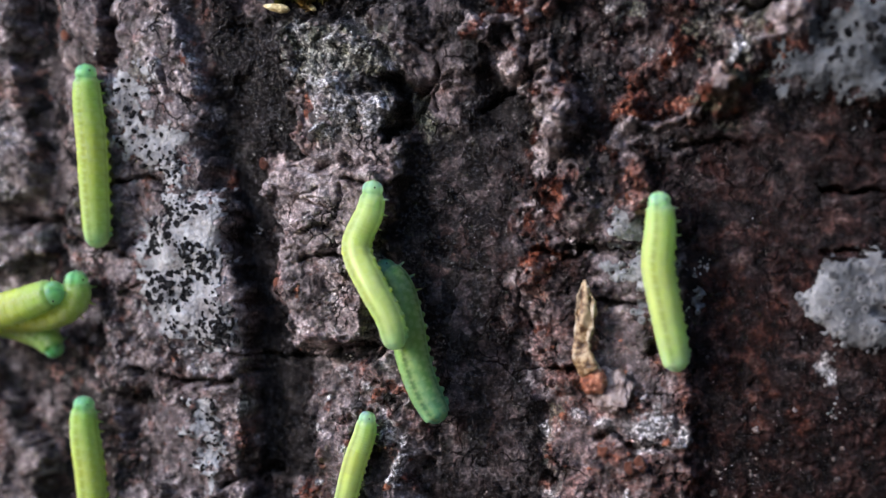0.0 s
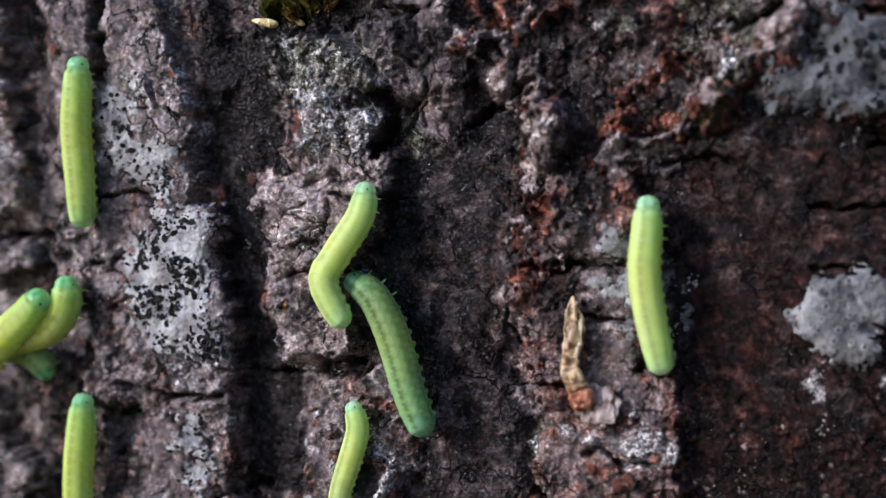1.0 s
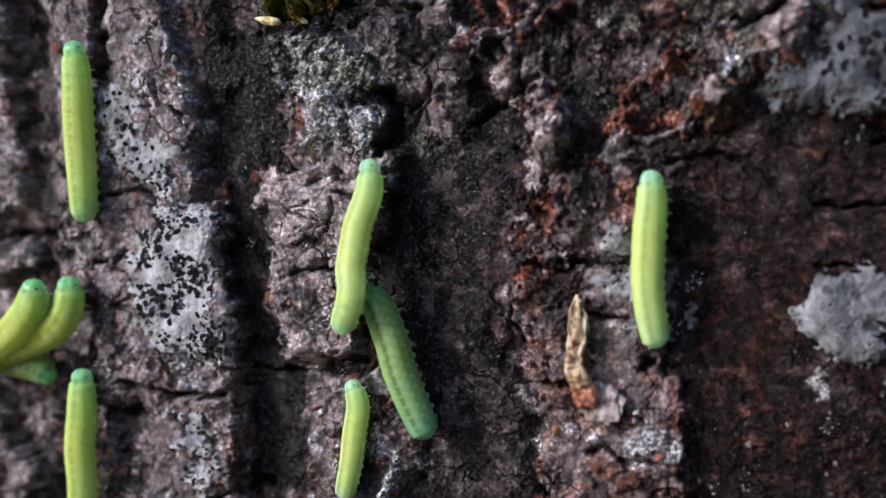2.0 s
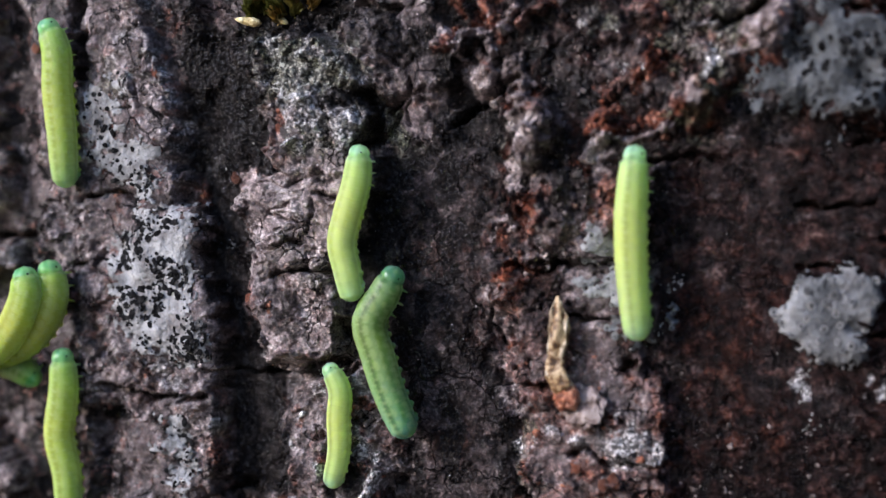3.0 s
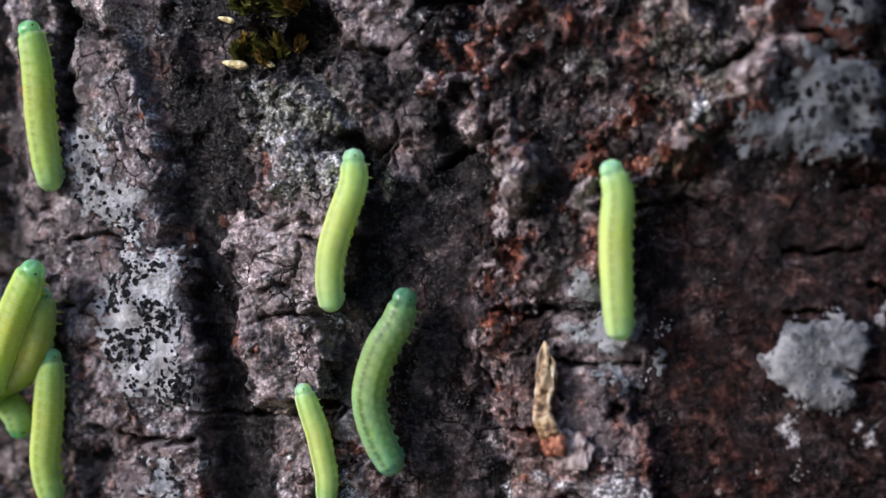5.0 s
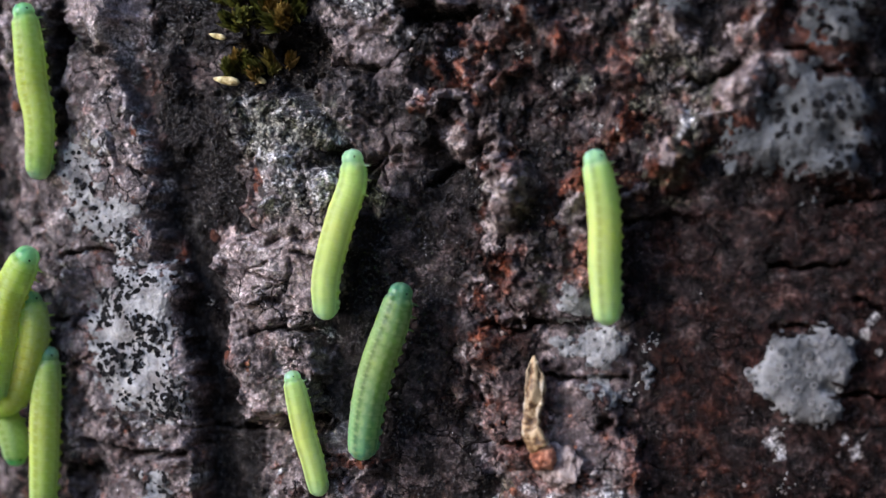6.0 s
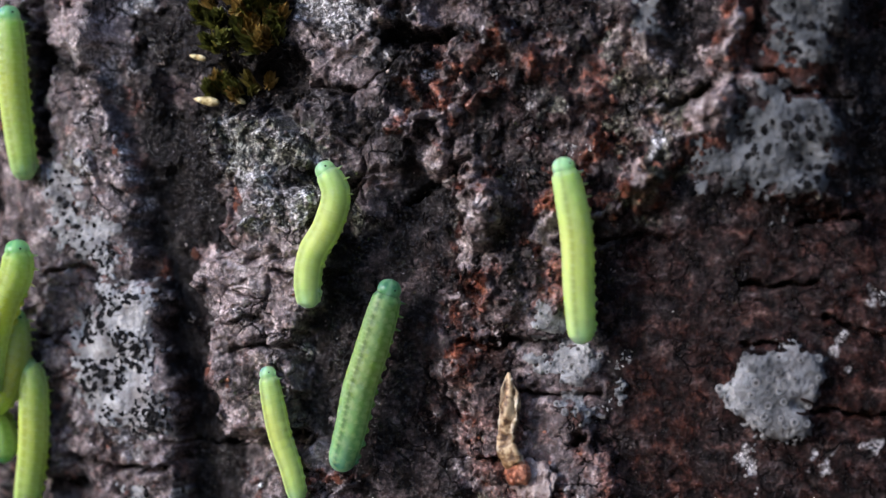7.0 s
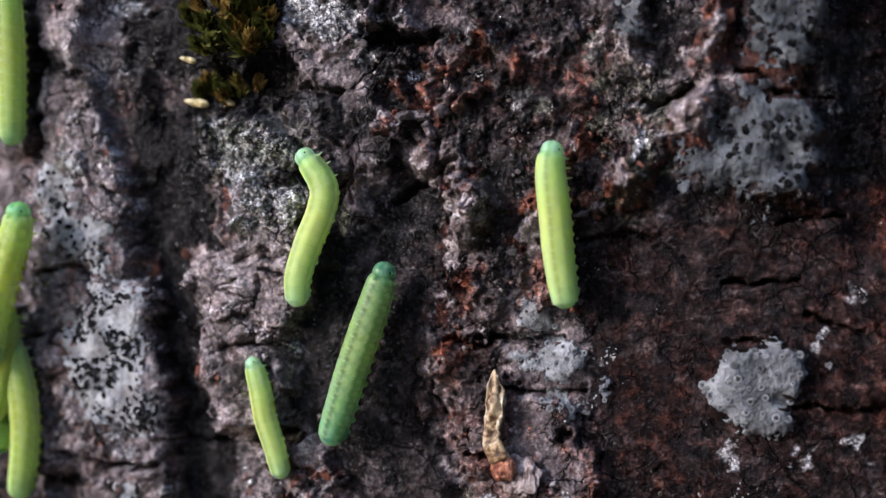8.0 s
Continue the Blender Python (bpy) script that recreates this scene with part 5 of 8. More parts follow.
# the moss's shadow, painted black in the gap next to it
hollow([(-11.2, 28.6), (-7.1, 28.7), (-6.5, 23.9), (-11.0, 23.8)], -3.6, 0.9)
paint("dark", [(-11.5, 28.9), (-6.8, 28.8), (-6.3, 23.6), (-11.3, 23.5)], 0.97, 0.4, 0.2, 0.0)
paint("pink", [(6.8, -2.3), (8.5, -2.0), (8.9, -5.4), (7.8, -5.7), (7.0, -4.8)], 0.7, 0.3, 0.7, 0.0)
paint("red", [(7.5, -2.8), (9.8, -2.2), (10.1, -4.8), (8.1, -5.4)], 0.7, 0.4, 0.7, 0.0)
paint("pink", [(7.8, -6.8), (8.9, -6.5), (10.6, -9.3), (11.4, -14.4), (9.7, -14.5), (8.4, -9.9)], 0.6, 0.4, 0.8, 0.0)
paint("red", [(8.6, -8.8), (10.3, -8.8), (10.9, -12.7), (9.2, -12.8)], 0.6, 0.4, 0.9, 0.0)
paint("pink", [(9.0, 14.3), (11.0, 14.6), (11.3, 10.4), (9.9, 7.6), (8.9, 9.3)], 0.6, 0.4, 0.8, 0.0)
paint("pink", [(-15.1, 6.0), (-10.0, 7.7), (-8.0, 2.5), (-10.1, 0.6), (-14.3, 0.0), (-15.8, 3.0)], 0.75, 0.5, 0.5, 0.2)
paint("pink", [(-18.4, 8.9), (-13.0, 9.4), (-10.0, 7.7), (-14.2, 6.5), (-17.9, 7.1)], 0.7, 0.4, 0.5, 0.0)
# more of the right side's weaker light, painted brown
paint("brown", [(38.3, 9.7), (41.4, 11.8), (50.2, 12.8), (50.7, -15.0), (40.6, -15.1), (43.7, -5.1), (43.1, 0.4)], 0.6, 1.5, 0.6, 0.0)
# the shaded gap beside the upper plate, darkened in colour and sunk
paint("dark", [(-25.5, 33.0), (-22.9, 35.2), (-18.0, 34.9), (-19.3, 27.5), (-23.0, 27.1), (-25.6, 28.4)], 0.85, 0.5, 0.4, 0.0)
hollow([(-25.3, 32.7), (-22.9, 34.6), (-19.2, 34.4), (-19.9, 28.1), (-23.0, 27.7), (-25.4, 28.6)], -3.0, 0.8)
knob(-29.2, 32.0, 3.0, 0.9, 1.3, "", 0.9)
paint("pale", [(36.0, -11.0), (36.9, -11.0), (37.1, -12.9), (36.1, -13.1)], 0.7, 0.3, 0.5, 0.0)
paint("pale", [(43.4, -10.9), (44.7, -11.2), (44.5, -12.6), (43.3, -12.3)], 0.6, 0.3, 0.6, 0.0)
paint("pale", [(48.0, 5.2), (49.0, 5.2), (49.2, 3.6), (48.1, 3.8)], 0.7, 0.3, 0.4, 0.0)
paint("pale", [(47.1, -10.4), (49.2, -10.1), (49.0, -10.9), (47.4, -11.2)], 0.6, 0.3, 0.6, 0.0)
paint("pale", [(44.6, 0.6), (45.4, 0.6), (45.4, -1.3), (44.7, -1.0)], 0.5, 0.3, 0.6, 0.0)

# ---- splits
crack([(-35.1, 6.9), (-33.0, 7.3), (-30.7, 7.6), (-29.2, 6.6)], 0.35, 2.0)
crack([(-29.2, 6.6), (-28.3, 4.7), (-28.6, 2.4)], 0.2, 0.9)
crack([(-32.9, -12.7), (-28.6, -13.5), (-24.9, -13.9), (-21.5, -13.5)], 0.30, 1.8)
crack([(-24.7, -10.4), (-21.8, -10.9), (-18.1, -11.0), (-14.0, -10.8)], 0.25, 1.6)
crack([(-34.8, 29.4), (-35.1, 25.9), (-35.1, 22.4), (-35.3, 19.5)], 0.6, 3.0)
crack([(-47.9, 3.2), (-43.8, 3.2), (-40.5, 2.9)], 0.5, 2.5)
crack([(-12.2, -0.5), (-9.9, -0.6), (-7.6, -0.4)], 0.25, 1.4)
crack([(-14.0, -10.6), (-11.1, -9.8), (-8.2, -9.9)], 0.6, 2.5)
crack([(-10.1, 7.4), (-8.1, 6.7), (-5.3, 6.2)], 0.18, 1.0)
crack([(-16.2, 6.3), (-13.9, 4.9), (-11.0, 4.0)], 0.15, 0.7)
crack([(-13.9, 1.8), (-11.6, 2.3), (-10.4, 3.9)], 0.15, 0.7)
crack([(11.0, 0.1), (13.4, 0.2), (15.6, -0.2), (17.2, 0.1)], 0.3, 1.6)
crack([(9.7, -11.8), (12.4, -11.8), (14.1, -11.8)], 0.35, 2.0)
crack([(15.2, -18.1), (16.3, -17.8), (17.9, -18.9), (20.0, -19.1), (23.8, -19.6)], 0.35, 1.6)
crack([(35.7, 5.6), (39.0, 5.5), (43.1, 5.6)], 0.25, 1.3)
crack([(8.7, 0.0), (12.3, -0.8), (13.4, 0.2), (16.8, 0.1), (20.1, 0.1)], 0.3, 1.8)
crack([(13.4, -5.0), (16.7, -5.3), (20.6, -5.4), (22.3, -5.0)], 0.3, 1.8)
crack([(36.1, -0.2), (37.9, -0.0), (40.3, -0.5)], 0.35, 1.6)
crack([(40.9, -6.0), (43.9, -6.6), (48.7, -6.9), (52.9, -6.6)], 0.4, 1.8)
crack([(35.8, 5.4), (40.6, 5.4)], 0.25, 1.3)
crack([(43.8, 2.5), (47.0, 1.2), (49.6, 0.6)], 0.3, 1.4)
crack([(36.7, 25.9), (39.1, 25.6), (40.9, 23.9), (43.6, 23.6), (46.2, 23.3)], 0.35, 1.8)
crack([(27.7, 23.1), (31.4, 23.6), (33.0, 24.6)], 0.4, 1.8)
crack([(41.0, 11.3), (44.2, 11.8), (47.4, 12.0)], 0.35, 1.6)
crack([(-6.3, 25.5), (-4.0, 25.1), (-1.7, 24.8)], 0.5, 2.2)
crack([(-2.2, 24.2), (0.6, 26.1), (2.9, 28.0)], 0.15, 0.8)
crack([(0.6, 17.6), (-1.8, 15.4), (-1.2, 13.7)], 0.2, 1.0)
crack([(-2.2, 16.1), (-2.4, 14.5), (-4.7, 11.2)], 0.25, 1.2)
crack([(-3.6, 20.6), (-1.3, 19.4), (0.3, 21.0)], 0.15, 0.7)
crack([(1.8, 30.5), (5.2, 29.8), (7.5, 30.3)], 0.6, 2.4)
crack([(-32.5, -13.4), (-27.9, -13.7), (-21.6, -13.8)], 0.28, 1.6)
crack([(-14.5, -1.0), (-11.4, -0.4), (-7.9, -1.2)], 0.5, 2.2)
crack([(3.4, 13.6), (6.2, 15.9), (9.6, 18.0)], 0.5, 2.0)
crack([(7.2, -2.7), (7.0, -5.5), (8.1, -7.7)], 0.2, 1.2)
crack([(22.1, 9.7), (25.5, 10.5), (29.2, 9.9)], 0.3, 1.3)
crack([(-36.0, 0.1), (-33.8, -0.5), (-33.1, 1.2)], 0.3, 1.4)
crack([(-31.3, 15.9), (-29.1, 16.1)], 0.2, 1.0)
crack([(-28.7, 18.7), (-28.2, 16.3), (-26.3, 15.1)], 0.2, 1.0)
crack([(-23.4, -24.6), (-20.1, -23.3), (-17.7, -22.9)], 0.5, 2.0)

# the patch runs out level at its rim
rim = np.minimum(np.minimum(GU - GU.min(), GU.max() - GU), np.minimum(GV - GV.min(), GV.max() - GV))
height = height * step(0, 3, rim) - 1.0 * (1 - step(0, 3, rim))


def sample(field, u, v):
    """A field's value at a place on the bark."""
    x = np.clip((np.asarray(u) - GU[0, 0]) / STEP, 0, GU.shape[1] - 2)
    y = np.clip((np.asarray(v) - GV[0, 0]) / STEP, 0, GU.shape[0] - 2)
    i, j = x.astype(int), y.astype(int)
    a, b = x - i, y - j
    return (field[j, i] * (1 - a) + field[j, i + 1] * a) * (1 - b) + (field[j + 1, i] * (1 - a) + field[j + 1, i + 1] * a) * b


# ---------------------------------------------------------------- mesh helpers
def mesh_from(name, verts, faces, material, smooth=True):
    me = bpy.data.meshes.new(name)
    verts = np.asarray(verts, np.float32)
    faces = np.asarray(faces, np.int32)
    k = faces.shape[1]
    me.vertices.add(len(verts))
    me.vertices.foreach_set("co", verts.ravel())
    me.loops.add(faces.size)
    me.loops.foreach_set("vertex_index", faces.ravel())
    me.polygons.add(len(faces))
    me.polygons.foreach_set("loop_start", np.arange(0, faces.size, k, dtype=np.int32))
    me.update(calc_edges=True)
    me.validate()
    me.polygons.foreach_set("use_smooth", np.full(len(me.polygons), smooth))
    me.materials.append(material)
    return me


def grid_faces(rows, cols):
    k = np.arange(rows * cols).reshape(rows, cols)
    return np.stack([k[:-1, :-1], k[:-1, 1:], k[1:, 1:], k[1:, :-1]], -1).reshape(-1, 4)


def part_of(name, me, parent, label="", kind="", m=None):
    ob = new(name, me)
    ob.parent = parent
    if m is not None:
        ob.matrix_local = m
    return tagged(ob, label, kind=kind)


def part(name, bm, material, parent, label="", kind="", m=None, smooth=True):
    me = bpy.data.meshes.new(name)
    bm.to_mesh(me)
    bm.free()
    me.polygons.foreach_set("use_smooth", [smooth] * len(me.polygons))
    me.materials.append(material)
    return part_of(name, me, parent, label, kind, m)


def scalar(me, name, values):
    a = me.attributes.new(name, "FLOAT", "POINT")
    a.data.foreach_set("value", np.ascontiguousarray(values, np.float32).ravel())


# ---------------------------------------------------------------- ground and trunk
ground_bm = bmesh.new()
bmesh.ops.create_grid(ground_bm, x_segments=40, y_segments=40, size=400)
for vert in ground_bm.verts:
    vert.co.z = 0.05 * noise.noise(vert.co * 0.3) if vert.co.length > 15 else 0
ground = part("ground", ground_bm, LEAF_LITTER, None, "dark brown leaf litter of the forest floor", "structure")
tagged(ground, category="ground")

# the wood round about, open where the low sun comes in
def sky_screen():
    across, rows = 140, 26
    mid = math.atan2(SUN.x, -SUN.y)
    a = mid + np.linspace(radians(48), radians(312), across)
    z = np.linspace(-0.2, 1.0, rows)
    A, Z = np.meshgrid(a, z)
    top = 11 + 2.5 * fbm(A * 40, A * 0, 14, 3, 5)
    r = 15 + 1.6 * fbm(A * 60, Z * 60, 9, 4, 6) + 2.0 * Z ** 2
    me = mesh_from("backdrop", np.stack([np.sin(A) * r, -np.cos(A) * r, Z * top], -1).reshape(-1, 3), grid_faces(rows, across), SCREEN_LEAVES)
    tagged(part_of("backdrop", me, None, "added dark green foliage wall, out of view, that blocks low sky light", "structure"), category="forest")


sky_screen()

trunk = tagged(new("tree_trunk"), "old tree trunk with furrowed grey, black and red-brown bark", "tree")


def build_trunk():
    """The whole stem, sunk a little where the fine bark lies over it."""
    around, rows = 220, 160
    a = np.linspace(0, 2 * np.pi, around, endpoint=False)
    z = np.linspace(-0.1, 4.0, rows)
    A, Z = np.meshgrid(a, z)
    v = (Z - 1.3) / MM
    arc = A * RADIUS / MM
    r = RADIUS / MM + 3.0 * fbm(np.cos(A) * 180, Z * 200, 30, 3, 3) + 5 * np.clip(0.5 - Z, 0, 1) ** 2 * 60
    x = AXIS_X + np.sin(A) * r * MM
    y = AXIS_Y - np.cos(A) * r * MM - LEANING * (Z - 1.3)
    covered = step(-75, -50, x / MM) * step(85, 60, x / MM) * step(-60, -30, v) * step(65, 40, v) * (np.cos(A) > 0)
    sink = 9.0 * covered + 1.5
    x, y = x - np.sin(A) * sink * MM, y + np.cos(A) * sink * MM
    k = np.arange(around * rows).reshape(rows, around)
    n = np.roll(k, -1, 1)
    faces = np.stack([k[:-1], n[:-1], n[1:], k[1:]], -1).reshape(-1, 4)
    me = mesh_from("stem", np.stack([x, y, Z], -1).reshape(-1, 3), faces, BARK)
    for key in masks:
        scalar(me, key, np.full(x.size, 0.3 if key == "dark" else 0.0))
    part_of("stem", me, trunk)


build_trunk()
bark_me = mesh_from("bark", np.stack(on_trunk(GU, GV, height), -1).reshape(-1, 3), grid_faces(*GU.shape), BARK)
masks["layer"] = tone_of_layer
masks["cell"] = np.clip(0.65 * whose + 0.35 * small_who, 0, 1)
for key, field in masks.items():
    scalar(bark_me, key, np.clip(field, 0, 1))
scalar(bark_me, "worn", np.clip(0.3 * smooth_skin, 0, 1))
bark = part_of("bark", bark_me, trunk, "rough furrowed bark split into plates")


# ---------------------------------------------------------------- crust lichens
SMOOTH = blurred(blurred(height, 4), 4)


def lichen(points, label, lift=0.22, broken=0.5, tint=0.0, edge=0.5, seed=3, lumps=0.12, eaten=1.1):
    """A thin crust that lies on the bark and dips into it at its rim."""
    s = near(points, 3)
    u, v = GU[s], GV[s]
    k = inside(WU[s], WV[s], points) + broken * 2.0 * fbm(u, v, 1.8, 4, seed) + 0.55 * fbm(u, v, 0.6, 2, seed + 2)
    k = np.where(k < 1.6, k - eaten * step(0.1, 0.5, fbm(u, v, 1.1, 3, seed + 6)), k)
    h = 0.8 * SMOOTH[s] + 0.2 * height[s] - 0.02 + lift * step(-0.1, edge, k) - 0.6 * (1 - step(-0.12, 0.3, k)) + 0.5 * lumps * fbm(u, v, 0.6, 3, seed + 4) * step(0, edge, k)
    keep = k > -0.12
    faces = grid_faces(*u.shape)
    faces = faces[keep.ravel()[faces].all(1)]
    used, faces = np.unique(faces, return_inverse=True)
    verts = np.stack(on_trunk(u, v, h), -1).reshape(-1, 3)[used]
    me = mesh_from("lichen_patch", verts, faces.reshape(-1, 4), LICHEN)
    tone = np.clip(tint + 0.4 * fbm(u, v, 4, 3, seed + 9), 0, 1)
    scalar(me, "tint", tone.ravel()[used])
    ob = tagged(new("lichen_patch"), label, "lichen", "crust lichens on the bark")
    part_of("crust", me, ob)
    deep = (k > 0.3).ravel()[used]
    return ob, (u.ravel()[used][deep], v.ravel()[used][deep], h.ravel()[used][deep])


big_lichen, big_places = lichen([(-29.1, 10.3), (-26.4, 10.3), (-27.0, 6.2), (-24.0, 6.3), (-22.4, 5.9), (-22.4, 1.6), (-21.7, -0.7), (-22.6, -2.5), (-22.1, -4.5), (-20.5, -5.6), (-20.7, -10.0), (-24.2, -10.5), (-26.6, -10.1), (-29.4, -8.7), (-31.0, -6.7), (-32.1, -4.3), (-32.3, -0.8), (-32.0, 2.5), (-29.4, 3.9), (-29.0, 6.3), (-30.1, 8.0)],
                                "whitish grey crust lichen peppered with black dots on the bark", 0.22, 0.16, 0.05, 0.3, 3)
high_lichen, high_places = lichen([(-34.9, 19.2), (-31.2, 19.1), (-29.5, 17.9), (-29.7, 15.6), (-30.3, 13.6), (-26.9, 12.7), (-25.4, 10.9), (-26.7, 9.7), (-27.9, 7.4), (-31.7, 7.6), (-32.9, 9.8), (-34.5, 11.0), (-35.0, 15.7)],
                                  "patchy grey crust lichen on pinkish bark beside a climbing larva", 0.18, 0.75, 0.2, 0.4, 4)
low_lichen, low_places = lichen([(-26.7, -15.2), (-23.3, -16.3), (-21.9, -21.0), (-23.8, -25.9), (-25.9, -23.5), (-26.8, -18.8)],
                                "small grey crust lichen with few black dots", 0.25, 0.5, 0.15, 0.4, 5)
round_lichen, round_places = lichen([(33.6, -4.9), (34.8, -2.1), (36.3, -0.4), (39.0, -0.1), (41.4, -0.3), (43.3, -1.5), (44.2, -3.2), (43.8, -5.4), (42.8, -6.3), (43.5, -7.5), (42.6, -9.4), (39.3, -10.0), (37.2, -9.2), (35.2, -7.0)],
                                    "round pale grey crust lichen with ring-shaped cups", 0.28, 0.16, 0.6, 0.5, 7, 0.06, 0.2)
cup_lichen, cup_places = lichen([(15.7, 2.2), (16.8, 3.7), (18.4, 3.5), (19.9, 2.3), (19.9, 0.5), (17.9, -0.0), (15.8, 0.3)],
                                "small grey crust lichen with ring-shaped cups", 0.22, 0.2, 0.4, 0.4, 9, 0.1, 0.25)
mid_lichen, mid_places = lichen([(15.0, -2.0), (16.8, -0.8), (18.4, -0.3), (20.6, 0.1), (22.3, -0.8), (22.2, -2.8), (21.2, -5.0), (19.2, -5.1), (17.9, -3.4), (15.9, -3.1)],
                                "pale grey crust lichen with ring-shaped cups below a split", 0.22, 0.2, 0.4, 0.4, 11, 0.1, 0.25)
foot_lichen, foot_places = lichen([(18.1, -5.7), (20.1, -5.1), (21.8, -5.8), (22.2, -7.5), (20.6, -8.2), (18.7, -7.1)],
                                  "whitish grey lichen crust beside a dry husk", 0.22, 0.2, 0.3, 0.4, 13, 0.12, 0.25)
knob_lichen, knob_places = lichen([(23.7, -4.4), (24.7, -3.7), (25.7, -4.4), (25.6, -5.8), (24.3, -6.1)],
                                  "little grey-green lichen knob on dark bark", 0.5, 0.2, 0.7, 0.7, 14, 0.15, 0.25)
dark_lichen, dark_places = lichen([(37.7, 32.6), (38.7, 35.7), (46.6, 35.5), (46.6, 31.3), (44.6, 27.1), (41.7, 25.3), (38.3, 26.4)],
                                  "dull blue-grey crust lichen with dark pits", 0.3, 0.7, 1.0, 0.5, 15)
wide_lichen, wide_places = lichen([(34.9, 22.4), (36.7, 24.6), (38.8, 25.1), (41.7, 23.9), (45.2, 22.5), (45.0, 14.2), (41.0, 12.6), (36.8, 13.8), (31.7, 14.6), (31.4, 18.2), (33.6, 19.8)],
                                  "wide dull grey crust lichen with dark pits", 0.3, 0.85, 1.0, 0.5, 17)
upper_lichen, upper_places = lichen([(25.2, 32.9), (28.7, 32.8), (28.7, 30.1), (26.9, 28.3), (24.4, 30.8)],
                                    "small grey crust lichen on a dark bark knob", 0.3, 0.5, 0.75, 0.5, 19)


def ico():
    bm = bmesh.new()
    bmesh.ops.create_icosphere(bm, subdivisions=2, radius=1)
    v = np.array([q.co[:] for q in bm.verts])
    f = np.array([[q.index for q in p.verts] for p in bm.faces])
    bm.free()
    return v, f


BALL, BALL_FACES = ico()
RNG = np.random.RandomState(5)


def scatter(name, places, sizes, material, parent, label="", flat=0.6, long=1.0, sink=0.2, smooth=True, uneven=0.25):
    """Many lumps in one mesh, each turned and misshapen in its own way. places: u, v, h; sizes in mm."""
    n = len(sizes)
    turn = RNG.rand(n) * 2 * np.pi
    shape = BALL[None] * (1 + uneven * RNG.randn(n, len(BALL), 1))
    shape = shape * np.stack([np.ones(n), 1 + (long - 1) * RNG.rand(n), flat * (0.7 + 0.6 * RNG.rand(n))], -1)[:, None]
    c, s = np.cos(turn)[:, None], np.sin(turn)[:, None]
    du = (shape[..., 0] * c - shape[..., 1] * s) * sizes[:, None]
    dv = (shape[..., 0] * s + shape[..., 1] * c) * sizes[:, None]
    dh = (shape[..., 2] - sink) * sizes[:, None]
    u, v, h = places
    verts = np.stack(on_trunk(u[:, None] + du, v[:, None] + dv, h[:, None] + dh), -1).reshape(-1, 3)
    faces = (BALL_FACES[None] + (np.arange(n) * len(BALL))[:, None, None]).reshape(-1, 3)
    return part_of(name, mesh_from(name, verts, faces, material, smooth), parent, label, "stuff")


def pick(places, n, keep=None):
    u, v, h = places
    k = RNG.randint(0, len(u), n)
    if keep is not None:
        k = k[keep(u[k], v[k])]
    return u[k], v[k], h[k]


def within(places, points):
    u, v, h = places
    k = inside(u, v, points) > 0
    return u[k], v[k], h[k]


def dots(places, n, low, high, parent, long=1.8):
    spots = pick(places, n, lambda u, v: fbm(u, v, 6, 2, 77) > -0.25)
    size = low + (high - low) * RNG.rand(len(spots[0])) ** 2
    scatter("black_dot", spots, size, DOT, parent, "black raised dots", 0.16, long, -0.06, True, 0.07)


dots(big_places, 520, 0.07, 0.26, big_lichen)
dots(within(big_places, [(-29.9, 4.2), (-27.1, 4.8), (-22.8, 4.2), (-22.7, -0.1), (-25.3, -5.4), (-27.8, -6.6), (-30.9, -5.5), (-31.2, -0.8)]), 330, 0.10, 0.34, big_lichen, 2.0)
dots(within(big_places, [(-25.4, -7.2), (-21.4, -5.9), (-21.1, -10.0), (-25.4, -10.1)]), 90, 0.09, 0.28, big_lichen, 2.4)
dots(high_places, 80, 0.08, 0.3, high_lichen)
dots(low_places, 40, 0.08, 0.3, low_lichen)
dots(wide_places, 110, 0.12, 0.5, wide_lichen, 1.5)
dots(dark_places, 70, 0.12, 0.5, dark_lichen, 1.5)


def cup_meshes():
    """A ring-shaped rim and the dark disc in it, 1 mm across."""
    ring, disc = bmesh.new(), bmesh.new()
    rows = []
    for k in range(14):
        a = k * 2 * math.pi / 14
        rows.append([ring.verts.new((math.cos(a) * r, math.sin(a) * r, z)) for r, z in ((0.58, -0.15), (0.5, 0.08), (0.38, 0.13), (0.25, 0.06), (0.2, -0.1))])
    for k in range(14):
        for j in range(4):
            ring.faces.new((rows[k][j], rows[(k + 1) % 14][j], rows[(k + 1) % 14][j + 1], rows[k][j + 1]))
    bmesh.ops.create_cone(disc, cap_ends=True, segments=12, radius1=0.26, radius2=0.22, depth=0.06)
    out = []
    for bm, mat in ((ring, RIM), (disc, PIT)):
        bmesh.ops.recalc_face_normals(bm, faces=bm.faces)
        me = bpy.data.meshes.new("cup")
        bm.to_mesh(me)
        bm.free()
        me.polygons.foreach_set("use_smooth", [True] * len(me.polygons))
        me.materials.append(mat)
        out.append(me)
    return out


RING_ME, DISC_ME = cup_meshes()


def cups(places, n, parent, low=0.5, high=1.0):
    spots, taken = pick(places, n * 6), []
    for u, v, h in zip(*spots):
        if len(taken) < n and all(math.hypot(u - a, v - b) > 0.85 for a, b in taken):
            taken.append((u, v))
            size = MM * random.uniform(low, high)
            ring = part_of("cup", RING_ME, parent, m=bark_pose(u, v, h + 0.02, random.uniform(0, 360), random.uniform(-15, 15), random.uniform(-15, 15), size))
            part_of("disc", DISC_ME, ring, "dark sunken disc")


cups(round_places, 34, round_lichen, 0.45, 0.85)
cups(cup_places, 9, cup_lichen, 0.35, 0.7)
cups(mid_places, 18, mid_lichen, 0.3, 0.65)
